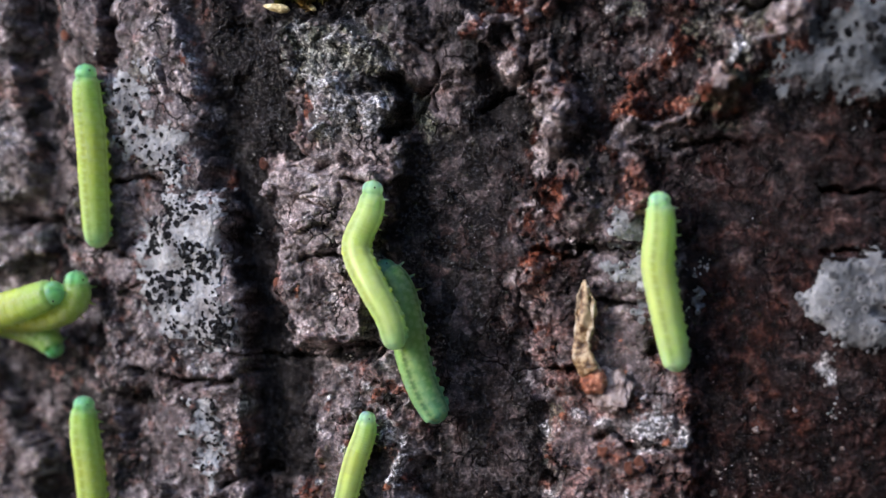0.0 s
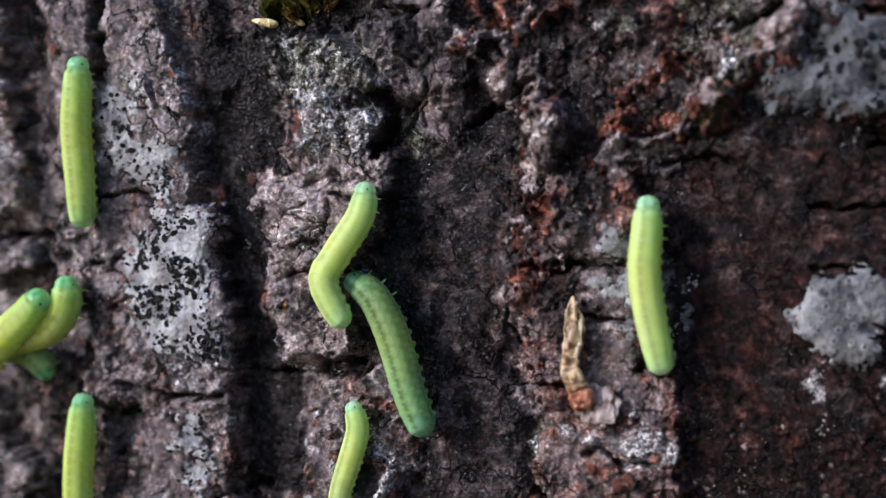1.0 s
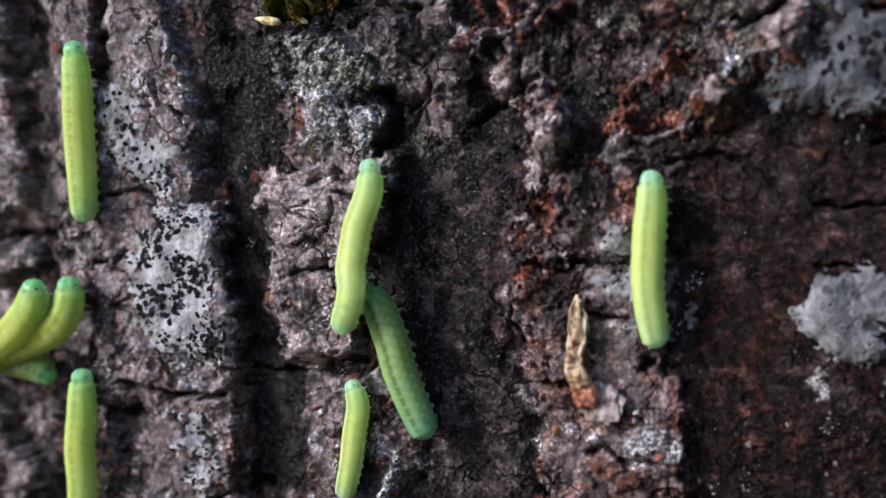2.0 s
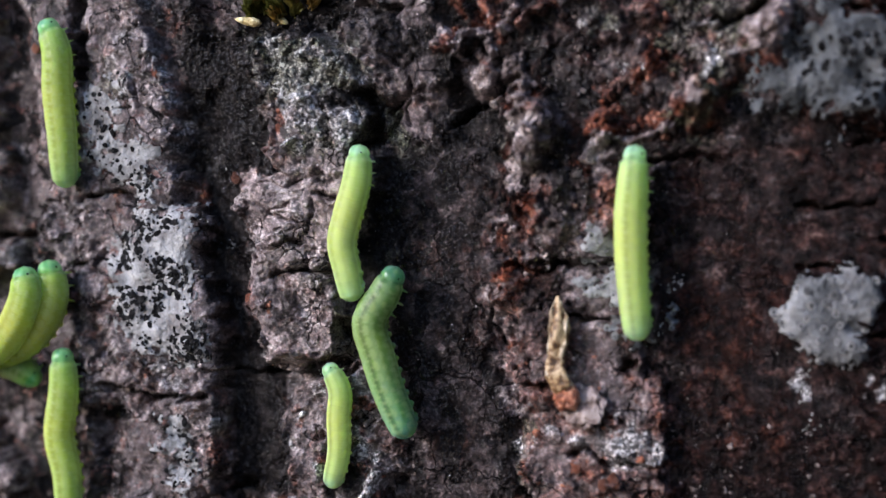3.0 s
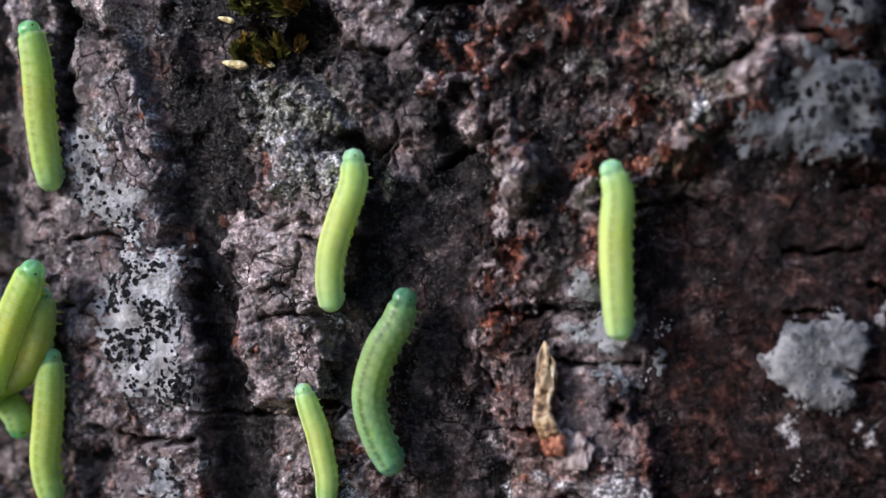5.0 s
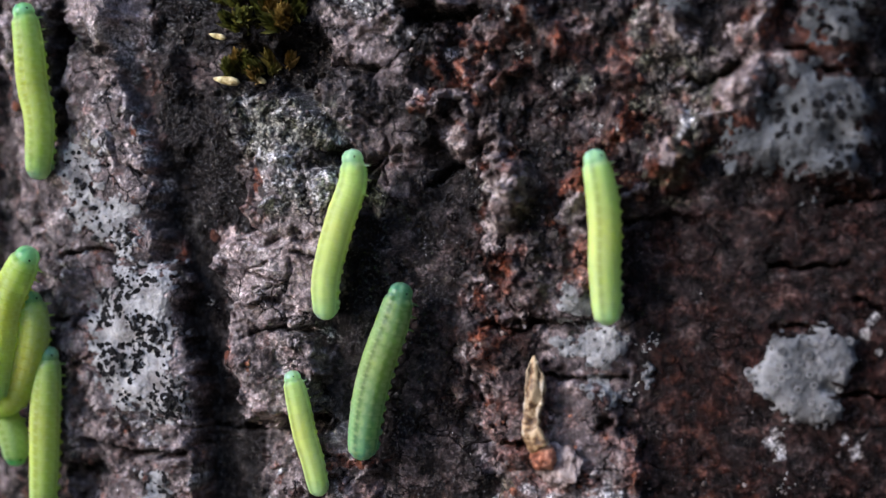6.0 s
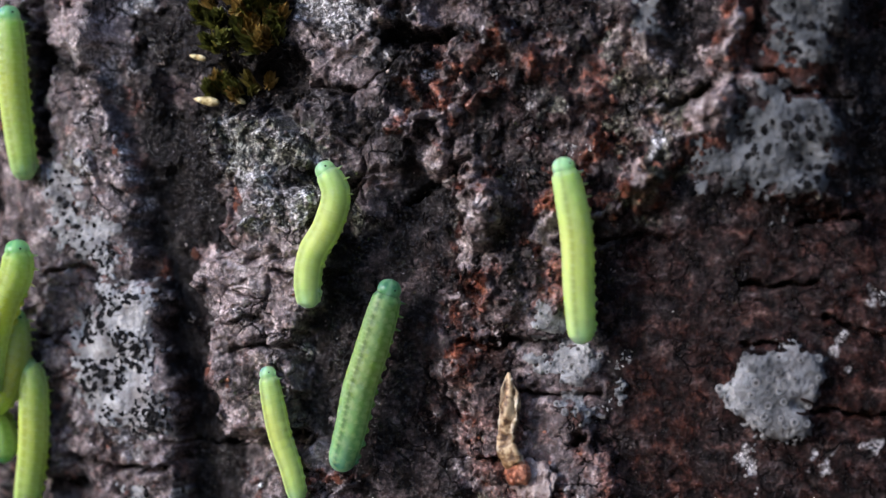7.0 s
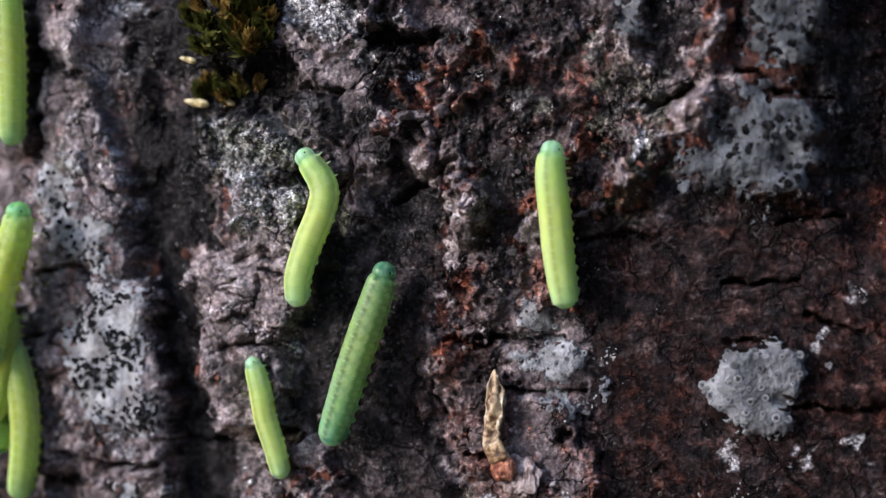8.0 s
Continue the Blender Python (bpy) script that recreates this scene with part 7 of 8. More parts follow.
def motions():
    # the climber
    crawl(climber, 0, (-36.7, 19.3, 1.4), (-36.5, 15.3, 1.4), (-36.1, 11.2, 1.4), (-35.9, 6.5, 1.4), (-35.6, 0.1, 1.4))
    crawl(climber, 0.5, (-36.2, 21.2, 1.4), (-36.3, 17.1, 1.4), (-36.2, 13.0, 1.4), (-36.0, 8.9, 1.4), (-36.5, 2.6, 1.4))
    crawl(climber, 1, (-36.1, 21.5, 1.4), (-36.3, 18.0, 1.4), (-36.5, 13.9, 1.4), (-36.2, 9.2, 1.4), (-35.9, 3.7, 1.4))
    crawl(climber, 1.2, (-36.6, 21.6, 1.4), (-36.5, 17.9, 1.4), (-36.7, 13.9, 1.4), (-36.3, 9.2, 1.4), (-36.0, 3.8, 1.4))
    crawl(climber, 2.3, (-37.0, 24.4, 1.4), (-36.6, 20.8, 1.4), (-36.4, 16.1, 1.4), (-36.3, 11.5, 1.4), (-36.2, 5.3, 1.4))
    crawl(climber, 2.5, (-37.2, 25.0, 1.4), (-36.5, 21.5, 1.4), (-36.3, 16.9, 1.4), (-36.3, 12.2, 1.4), (-36.3, 7.2, 1.4))
    crawl(climber, 3, (-37.8, 25.3, 1.4), (-36.6, 22.0, 1.4), (-36.5, 17.9, 1.4), (-36.1, 13.3, 1.4), (-35.8, 7.9, 1.4))
    crawl(climber, 3.5, (-37.4, 26.2, 1.4), (-36.8, 23.0, 1.4), (-36.3, 18.4, 1.4), (-36.0, 13.2, 1.4), (-35.6, 8.1, 1.4))
    crawl(climber, 4, (-38.1, 28.0, 1.4), (-36.9, 24.8, 1.4), (-36.2, 20.2, 1.4), (-36.1, 15.0, 1.4), (-35.7, 8.5, 1.4))
    crawl(climber, 4.5, (-38.3, 29.2, 1.4), (-37.1, 25.8, 1.4), (-36.2, 21.2, 1.4), (-36.6, 17.2, 1.4), (-35.5, 12.3, 1.4))
    crawl(climber, 4.7, (-38.3, 29.1, 1.4), (-37.3, 25.8, 1.4), (-36.9, 21.7, 1.4), (-36.8, 17.7, 1.4), (-35.6, 12.1, 1.4))
    crawl(climber, 5.8, (-38.2, 32.2, 1.4), (-37.5, 28.2, 1.4), (-37.2, 23.5, 1.4), (-36.6, 18.9, 1.4), (-36.5, 12.9, 1.4))
    crawl(climber, 6, (-37.9, 33.0, 1.4), (-37.3, 29.2, 1.4), (-36.9, 24.5, 1.4), (-36.2, 20.4, 1.4), (-36.5, 14.7, 1.4))
    crawl(climber, 6.5, (-38.2, 34.0, 1.4), (-37.6, 29.6, 1.4), (-37.2, 24.9, 1.4), (-36.5, 20.8, 1.4), (-35.8, 16.6, 1.4))
    crawl(climber, 7, (-37.5, 34.9, 1.4), (-37.3, 30.7, 1.4), (-37.1, 26.0, 1.4), (-36.6, 21.3, 1.4), (-36.0, 16.6, 1.4))
    crawl(climber, 7.5, (-37.0, 37.0, 1.4), (-36.9, 32.3, 1.4), (-36.8, 26.9, 1.4), (-36.4, 22.2, 1.4), (-35.9, 16.8, 1.4))
    crawl(climber, 8, (-36.7, 38.7, 1.4), (-36.6, 34.6, 1.4), (-36.5, 30.4, 1.4), (-36.5, 25.7, 1.4), (-36.6, 20.4, 1.4))
    # the one below it
    crawl(lower, 0, (-37.5, -15.5, 1.4), (-37.5, -19.1, 1.4), (-37.0, -23.3, 1.4), (-36.6, -27.5, 1.4), (-36.3, -32.4, 1.4))
    crawl(lower, 0.5, (-36.2, -14.1, 1.4), (-36.7, -17.9, 1.4), (-36.9, -22.1, 1.4), (-36.7, -26.3, 1.4), (-36.3, -31.2, 1.4))
    crawl(lower, 1, (-36.2, -13.6, 1.4), (-36.5, -17.5, 1.4), (-36.9, -21.7, 1.4), (-37.0, -26.0, 1.4), (-36.7, -30.8, 1.4))
    crawl(lower, 1.2, (-36.4, -13.3, 1.4), (-36.6, -17.5, 1.4), (-37.4, -21.8, 1.4), (-37.3, -26.0, 1.4), (-36.9, -30.9, 1.4))
    crawl(lower, 2.3, (-36.5, -9.7, 1.4), (-36.6, -14.0, 1.4), (-36.8, -18.2, 1.4), (-36.6, -22.4, 1.4), (-37.0, -27.2, 1.4))
    crawl(lower, 2.5, (-36.3, -9.1, 1.4), (-36.5, -13.1, 1.4), (-36.7, -17.3, 1.4), (-36.6, -21.5, 1.4), (-37.0, -26.4, 1.4))
    crawl(lower, 3, (-36.6, -8.7, 1.4), (-36.5, -13.1, 1.4), (-37.1, -17.9, 1.4), (-36.3, -22.1, 1.4), (-36.2, -26.9, 1.4))
    crawl(lower, 3.5, (-36.6, -7.9, 1.4), (-36.9, -12.0, 1.4), (-36.7, -16.7, 1.4), (-36.3, -21.5, 1.4), (-36.2, -26.3, 1.4))
    crawl(lower, 4, (-36.5, -5.7, 1.4), (-36.6, -10.1, 1.4), (-36.4, -14.9, 1.4), (-36.3, -19.7, 1.4), (-36.0, -24.1, 1.4))
    crawl(lower, 4.5, (-36.2, -4.7, 1.4), (-36.4, -8.5, 1.4), (-36.5, -12.7, 1.4), (-37.0, -17.5, 1.4), (-36.3, -21.6, 1.4))
    crawl(lower, 4.7, (-36.4, -4.6, 1.4), (-36.6, -8.6, 1.4), (-36.9, -12.2, 1.4), (-37.4, -17.0, 1.4), (-36.2, -21.1, 1.4))
    crawl(lower, 5.8, (-36.2, -3.0, 1.4), (-36.5, -7.0, 1.4), (-36.8, -11.2, 1.4), (-37.0, -16.0, 1.4), (-37.2, -20.9, 1.4))
    crawl(lower, 6, (-35.8, -2.6, 1.4), (-36.1, -6.6, 1.4), (-36.4, -10.8, 1.4), (-36.6, -15.6, 1.4), (-36.9, -20.5, 1.4))
    crawl(lower, 6.5, (-37.3, -2.1, 1.4), (-35.7, -4.6, 1.4), (-35.9, -8.8, 1.4), (-36.2, -13.0, 1.4), (-37.0, -18.5, 1.4))
    crawl(lower, 7, (-37.2, -2.2, 1.4), (-35.8, -4.4, 1.4), (-35.7, -8.6, 1.4), (-36.0, -12.8, 1.4), (-37.0, -18.7, 1.4))
    crawl(lower, 7.5, (-38.1, -1.2, 1.4), (-36.1, -4.3, 1.4), (-35.8, -8.6, 1.4), (-36.0, -12.9, 1.4), (-37.0, -18.4, 1.4))
    crawl(lower, 8, (-37.4, 0.2, 1.4), (-36.7, -3.3, 1.4), (-36.0, -7.6, 1.4), (-36.0, -11.8, 1.4), (-36.9, -17.7, 1.4))
    # three that lie over one another
    crawl(front, 0, (-38.0, -4.2, 4.0), (-40.4, -5.0, 4.0), (-44.0, -6.2, 4.0), (-48.7, -7.2, 4.0), (-54.9, -7.3, 4.0))
    crawl(front, 0.5, (-38.3, -3.6, 4.0), (-40.6, -5.5, 4.0), (-43.9, -7.7, 4.0), (-47.3, -9.6, 4.0), (-52.2, -10.9, 4.0))
    crawl(front, 1, (-38.8, -2.8, 4.0), (-40.7, -5.2, 4.0), (-43.3, -7.6, 4.0), (-46.0, -10.4, 4.0), (-48.9, -14.7, 4.0))
    crawl(front, 1.2, (-39.4, -2.4, 4.0), (-41.1, -5.0, 4.0), (-43.7, -7.4, 4.0), (-46.5, -10.2, 4.0), (-49.3, -14.5, 4.0))
    crawl(front, 2.3, (-39.5, -1.0, 4.0), (-39.7, -3.8, 4.0), (-41.3, -6.5, 4.0), (-43.9, -8.3, 4.0), (-48.0, -10.8, 4.0))
    crawl(front, 2.5, (-38.7, -0.2, 4.0), (-38.9, -3.0, 4.0), (-40.5, -6.0, 4.0), (-43.2, -7.8, 4.0), (-47.2, -10.3, 4.0))
    crawl(front, 3, (-39.2, -0.2, 4.0), (-38.8, -3.0, 4.0), (-40.0, -6.0, 4.0), (-42.0, -8.4, 4.0), (-46.0, -10.8, 4.0))
    crawl(front, 3.5, (-38.3, 1.4, 4.0), (-38.3, -1.9, 4.0), (-39.3, -4.8, 4.0), (-41.0, -8.4, 4.0), (-44.4, -11.4, 4.0))
    crawl(front, 4, (-37.4, 3.4, 4.0), (-37.4, 0.5, 4.0), (-38.6, -3.0, 4.0), (-40.3, -7.1, 4.0), (-42.7, -11.3, 4.0))
    crawl(front, 4.5, (-35.9, 4.6, 4.0), (-37.1, 0.9, 4.0), (-38.8, -2.6, 4.0), (-40.1, -6.7, 4.0), (-42.2, -10.9, 4.0))
    crawl(front, 4.7, (-35.8, 4.5, 4.0), (-37.2, 1.2, 4.0), (-38.9, -2.4, 4.0), (-40.6, -6.5, 4.0), (-42.6, -10.7, 4.0))
    crawl(front, 5.8, (-36.2, 6.9, 4.0), (-37.7, 4.6, 4.0), (-39.5, 1.0, 4.0), (-40.4, -3.4, 4.0), (-41.2, -8.7, 4.0))
    crawl(front, 6, (-35.7, 7.7, 4.0), (-37.2, 5.2, 4.0), (-38.9, 1.7, 4.0), (-39.7, -3.0, 4.0), (-40.5, -8.3, 4.0))
    crawl(front, 6.5, (-35.5, 9.6, 4.0), (-35.5, 7.3, 4.0), (-37.2, 3.8, 4.0), (-38.6, -0.3, 4.0), (-39.4, -6.3, 4.0))
    crawl(front, 7, (-35.5, 10.4, 4.0), (-35.6, 7.1, 4.0), (-37.1, 4.1, 4.0), (-38.4, -0.0, 4.0), (-39.2, -6.0, 4.0))
    crawl(front, 7.5, (-34.5, 12.4, 4.0), (-35.4, 9.0, 4.0), (-36.8, 5.4, 4.0), (-38.0, 0.0, 4.0), (-38.8, -5.4, 4.0))
    crawl(front, 8, (-34.3, 14.4, 4.0), (-34.7, 11.2, 4.0), (-36.0, 7.7, 4.0), (-37.5, 2.3, 4.0), (-38.3, -3.1, 4.0))
    crawl(behind, 0, (-37.6, -2.2, 2.2), (-38.0, -5.3, 2.2), (-40.9, -6.8, 2.2), (-45.3, -7.2, 2.2), (-51.4, -8.5, 2.2))
    crawl(behind, 0.5, (-37.9, -1.9, 2.2), (-37.6, -5.0, 2.2), (-39.9, -6.8, 2.2), (-43.9, -7.8, 2.2), (-49.3, -9.7, 2.2))
    crawl(behind, 1, (-37.4, -1.2, 2.2), (-37.6, -4.3, 2.2), (-39.4, -6.7, 2.2), (-43.2, -8.0, 2.2), (-48.7, -10.0, 2.2))
    crawl(behind, 1.2, (-37.5, -1.2, 2.2), (-37.7, -4.4, 2.2), (-39.4, -6.5, 2.2), (-43.0, -8.1, 2.2), (-49.1, -10.0, 2.2))
    crawl(behind, 2.3, (-37.3, -1.3, 2.2), (-37.4, -4.1, 2.2), (-38.9, -6.8, 2.2), (-42.5, -8.7, 2.2), (-48.9, -11.0, 2.2))
    crawl(behind, 2.5, (-36.9, -0.5, 2.2), (-37.1, -3.6, 2.2), (-38.7, -6.3, 2.2), (-42.1, -8.2, 2.2), (-48.2, -10.4, 2.2))
    crawl(behind, 3, (-37.5, 0.5, 2.2), (-37.1, -3.1, 2.2), (-38.5, -6.3, 2.2), (-41.6, -8.8, 2.2), (-47.3, -10.4, 2.2))
    crawl(behind, 3.5, (-37.2, 1.1, 2.2), (-37.1, -2.5, 2.2), (-38.1, -5.7, 2.2), (-40.9, -8.2, 2.2), (-46.3, -9.8, 2.2))
    crawl(behind, 4, (-36.8, 1.8, 2.2), (-36.7, -2.4, 2.2), (-38.1, -6.0, 2.2), (-40.6, -8.1, 2.2), (-44.9, -9.1, 2.2))
    crawl(behind, 4.5, (-36.5, 2.1, 2.2), (-36.8, -1.7, 2.2), (-38.4, -5.9, 2.2), (-40.7, -7.7, 2.2), (-44.7, -8.7, 2.2))
    crawl(behind, 4.7, (-36.7, 2.0, 2.2), (-37.0, -1.8, 2.2), (-38.5, -5.7, 2.2), (-41.0, -7.5, 2.2), (-45.2, -8.5, 2.2))
    crawl(behind, 5.8, (-37.8, 2.8, 2.2), (-37.5, -1.1, 2.2), (-38.5, -5.5, 2.2), (-40.7, -8.6, 2.2), (-45.1, -9.6, 2.2))
    crawl(behind, 6, (-37.4, 3.2, 2.2), (-37.0, -0.7, 2.2), (-38.0, -5.1, 2.2), (-40.0, -8.2, 2.2), (-44.4, -9.2, 2.2))
    crawl(behind, 6.5, (-37.1, 3.3, 2.2), (-37.1, -1.0, 2.2), (-38.0, -4.9, 2.2), (-39.7, -7.9, 2.2), (-43.4, -9.0, 2.2))
    crawl(behind, 7, (-37.2, 3.2, 2.2), (-37.3, -0.7, 2.2), (-38.0, -4.3, 2.2), (-39.8, -6.8, 2.2), (-43.2, -8.1, 2.2))
    crawl(behind, 7.5, (-36.7, 3.6, 2.2), (-37.2, -0.6, 2.2), (-38.1, -4.3, 2.2), (-39.4, -6.8, 2.2), (-42.8, -8.1, 2.2))
    crawl(behind, 8, (-37.3, 3.7, 2.2), (-37.8, -0.2, 2.2), (-38.2, -3.9, 2.2), (-39.3, -7.6, 2.2), (-41.8, -9.5, 2.2))
    crawl(curled, 0, (-40.8, -11.5, 0.6), (-42.2, -9.6, 0.6), (-44.7, -8.5, 0.6), (-47.8, -7.9, 0.6), (-52.6, -7.4, 0.6))
    crawl(curled, 0.5, (-40.2, -12.0, 0.6), (-41.6, -9.9, 0.6), (-43.6, -8.8, 0.6), (-46.3, -8.5, 0.6), (-51.2, -8.3, 0.6))
    crawl(curled, 1, (-40.5, -12.4, 0.6), (-41.7, -10.5, 0.6), (-43.7, -9.3, 0.6), (-46.4, -9.1, 0.6), (-51.3, -8.9, 0.6))
    crawl(curled, 1.2, (-40.7, -12.8, 0.6), (-41.8, -10.8, 0.6), (-43.8, -9.5, 0.6), (-46.8, -9.1, 0.6), (-51.7, -9.0, 0.6))
    crawl(curled, 2.3, (-40.2, -12.5, 0.6), (-42.3, -11.5, 0.6), (-45.0, -11.0, 0.6), (-48.0, -10.4, 0.6), (-52.2, -9.9, 0.6))
    crawl(curled, 2.5, (-39.8, -12.2, 0.6), (-41.9, -11.0, 0.6), (-44.6, -10.4, 0.6), (-47.3, -9.9, 0.6), (-51.4, -9.4, 0.6))
    crawl(curled, 3, (-39.9, -12.7, 0.6), (-41.7, -11.3, 0.6), (-44.1, -10.4, 0.6), (-46.4, -10.2, 0.6), (-50.6, -10.0, 0.6))
    crawl(curled, 3.5, (-40.2, -13.4, 0.8), (-41.0, -11.4, 0.8), (-43.3, -10.4, 0.8), (-46.0, -10.2, 0.8), (-50.1, -10.0, 0.8))
    crawl(curled, 4, (-40.4, -13.0, 1.0), (-40.6, -10.9, 1.0), (-42.4, -9.4, 1.0), (-45.1, -9.2, 1.0), (-49.2, -9.3, 1.0))
    crawl(curled, 4.5, (-40.1, -13.0, 1.0), (-40.3, -10.8, 1.0), (-42.0, -9.9, 1.0), (-44.3, -9.4, 1.0), (-48.4, -9.5, 1.0))
    crawl(curled, 4.7, (-40.3, -13.3, 1.0), (-40.5, -11.1, 1.0), (-42.2, -9.9, 1.0), (-44.7, -9.5, 1.0), (-48.8, -9.7, 1.0))
    crawl(curled, 5.8, (-40.6, -15.8, 1.0), (-40.8, -12.9, 1.0), (-42.0, -11.1, 1.0), (-43.9, -10.0, 1.0), (-48.0, -8.9, 1.0))
    crawl(curled, 6, (-40.0, -15.6, 1.0), (-40.3, -12.8, 1.0), (-41.2, -11.0, 1.0), (-43.2, -9.9, 1.0), (-47.3, -8.8, 1.0))
    crawl(curled, 6.5, (-39.7, -14.7, 1.0), (-40.0, -12.0, 1.0), (-40.9, -10.2, 1.0), (-42.2, -9.0, 1.0), (-46.3, -7.9, 1.0))
    crawl(curled, 7, (-39.6, -13.6, 1.0), (-39.7, -11.2, 1.0), (-40.3, -9.4, 1.0), (-41.3, -8.2, 1.0), (-45.4, -7.1, 1.0))
    crawl(curled, 7.5, (-39.4, -12.9, 1.0), (-39.4, -10.9, 1.0), (-39.9, -9.4, 1.0), (-41.3, -8.2, 1.0), (-45.0, -7.0, 1.0))
    crawl(curled, 8, (-39.4, -12.8, 1.0), (-39.4, -11.1, 1.0), (-39.7, -9.5, 1.0), (-40.9, -8.3, 1.0), (-44.6, -7.2, 1.0))
    # the leader, whose tail lies over the follower's head at first
    crawl(leader, 0, (-6.4, 6.8, 1.8), (-6.6, 3.9, 2.0), (-7.8, 0.1, 2.6), (-5.7, -3.8, 4.2), (-4.0, -6.8, 4.6), (-3.4, -9.8, 4.4))
    crawl(leader, 0.5, (-6.1, 7.9, 1.8), (-6.7, 4.6, 2.0), (-8.1, 0.7, 2.6), (-6.9, -3.1, 4.0), (-4.9, -5.9, 4.5), (-3.0, -8.2, 4.4))
    crawl(leader, 1, (-5.9, 8.2, 1.8), (-6.4, 4.9, 2.0), (-8.7, 1.0, 2.4), (-9.8, -1.5, 3.0), (-8.6, -4.5, 3.0), (-7.4, -6.0, 3.0))
    crawl(leader, 1.2, (-6.1, 8.6, 1.8), (-6.7, 5.4, 2.0), (-8.8, 1.5, 2.4), (-9.9, -1.5, 3.0), (-9.2, -4.6, 3.0), (-7.4, -6.5, 3.0))
    crawl(leader, 2.3, (-5.7, 11.0, 1.8), (-5.6, 7.5, 2.0), (-6.3, 3.7, 2.2), (-5.9, 0.4, 3.5), (-5.8, -2.6, 4.5), (-7.7, -6.1, 4.4))
    crawl(leader, 2.5, (-5.6, 11.4, 1.8), (-5.5, 7.7, 2.0), (-6.0, 3.9, 2.2), (-5.2, 0.6, 3.5), (-5.5, -2.7, 4.5), (-6.7, -5.2, 4.4))
    crawl(leader, 3, (-4.9, 11.7, 1.8), (-5.2, 8.2, 1.8), (-6.1, 4.9, 1.8), (-6.7, 2.1, 1.8), (-6.2, -0.6, 1.8), (-5.6, -3.6, 1.8))
    crawl(leader, 3.5, (-4.6, 12.5, 1.8), (-5.3, 9.2, 1.8), (-5.9, 6.5, 1.8), (-5.9, 3.2, 1.8), (-6.2, -0.1, 1.8), (-6.1, -3.2, 1.8))
    crawl(leader, 4, (-4.3, 14.2, 1.8), (-4.7, 11.0, 1.8), (-5.5, 7.2, 1.8), (-6.0, 3.9, 1.8), (-6.1, 0.6, 1.8), (-5.9, -3.0, 1.8))
    crawl(leader, 4.5, (-4.0, 15.4, 1.8), (-4.6, 12.0, 1.8), (-5.3, 8.7, 1.8), (-6.1, 5.5, 1.8), (-6.6, 2.7, 1.8), (-6.2, 0.2, 1.8))
    crawl(leader, 4.7, (-4.1, 15.4, 1.8), (-4.5, 12.0, 1.8), (-5.5, 8.7, 1.8), (-6.4, 5.4, 1.8), (-6.6, 2.7, 1.8), (-6.3, 0.0, 1.8))
    crawl(leader, 5.8, (-4.1, 16.9, 1.8), (-3.7, 13.6, 1.8), (-4.8, 10.3, 1.8), (-5.9, 7.0, 1.8), (-6.6, 3.7, 1.8), (-6.5, -0.0, 1.8))
    crawl(leader, 6, (-3.4, 17.1, 1.8), (-3.3, 14.0, 1.8), (-4.4, 10.7, 1.8), (-5.4, 7.4, 1.8), (-6.1, 4.1, 1.8), (-6.1, 0.4, 1.8))
    crawl(leader, 6.5, (-3.6, 17.7, 1.8), (-2.8, 14.9, 1.8), (-3.9, 11.1, 1.8), (-5.0, 7.8, 1.8), (-5.8, 3.9, 1.8), (-6.2, 0.5, 1.8))
    crawl(leader, 7, (-4.3, 17.8, 1.8), (-2.8, 14.8, 1.8), (-3.6, 11.5, 1.8), (-5.2, 8.7, 1.8), (-5.7, 5.9, 1.8), (-5.5, 3.3, 1.8))
    crawl(leader, 7.5, (-4.9, 18.4, 1.8), (-3.1, 15.6, 1.8), (-3.8, 12.2, 1.8), (-4.8, 9.4, 1.8), (-5.6, 6.0, 1.8), (-5.5, 3.3, 1.8))
    crawl(leader, 8, (-5.2, 19.1, 1.8), (-2.9, 15.7, 1.8), (-3.0, 13.1, 1.8), (-4.4, 9.7, 1.8), (-5.5, 6.3, 1.8), (-5.6, 3.3, 1.8))
    # the follower
    crawl(follower, 0, (-6.2, -1.3, 1.2), (-4.3, -3.6, 1.2), (-3.3, -7.2, 1.2), (-2.7, -10.6, 1.2), (-1.6, -13.9, 1.2), (0.1, -17.1, 1.2))
    crawl(follower, 0.5, (-6.4, -1.2, 1.2), (-4.2, -2.9, 1.2), (-2.8, -6.0, 1.2), (-2.2, -9.3, 1.2), (-1.4, -13.3, 1.2), (0.2, -17.0, 1.2))
    crawl(follower, 1, (-8.2, -1.2, 1.2), (-5.7, -2.9, 1.2), (-4.1, -5.6, 1.2), (-2.9, -9.0, 1.2), (-1.8, -12.9, 1.2), (-0.2, -16.9, 1.2))
    crawl(follower, 1.2, (-8.2, -1.5, 1.2), (-5.7, -2.9, 1.2), (-4.0, -5.7, 1.2), (-2.9, -9.0, 1.2), (-1.9, -12.9, 1.2), (-0.2, -16.9, 1.2))
    crawl(follower, 2.3, (-6.9, -2.4, 1.2), (-5.3, -4.4, 1.2), (-4.1, -7.7, 1.2), (-3.3, -10.8, 1.2), (-2.1, -13.6, 1.2), (-0.4, -17.3, 1.2))
    crawl(follower, 2.5, (-6.2, -2.0, 1.2), (-5.1, -3.9, 1.2), (-4.0, -7.2, 1.2), (-3.2, -10.6, 1.2), (-2.1, -13.4, 1.2), (-0.3, -17.1, 1.2))
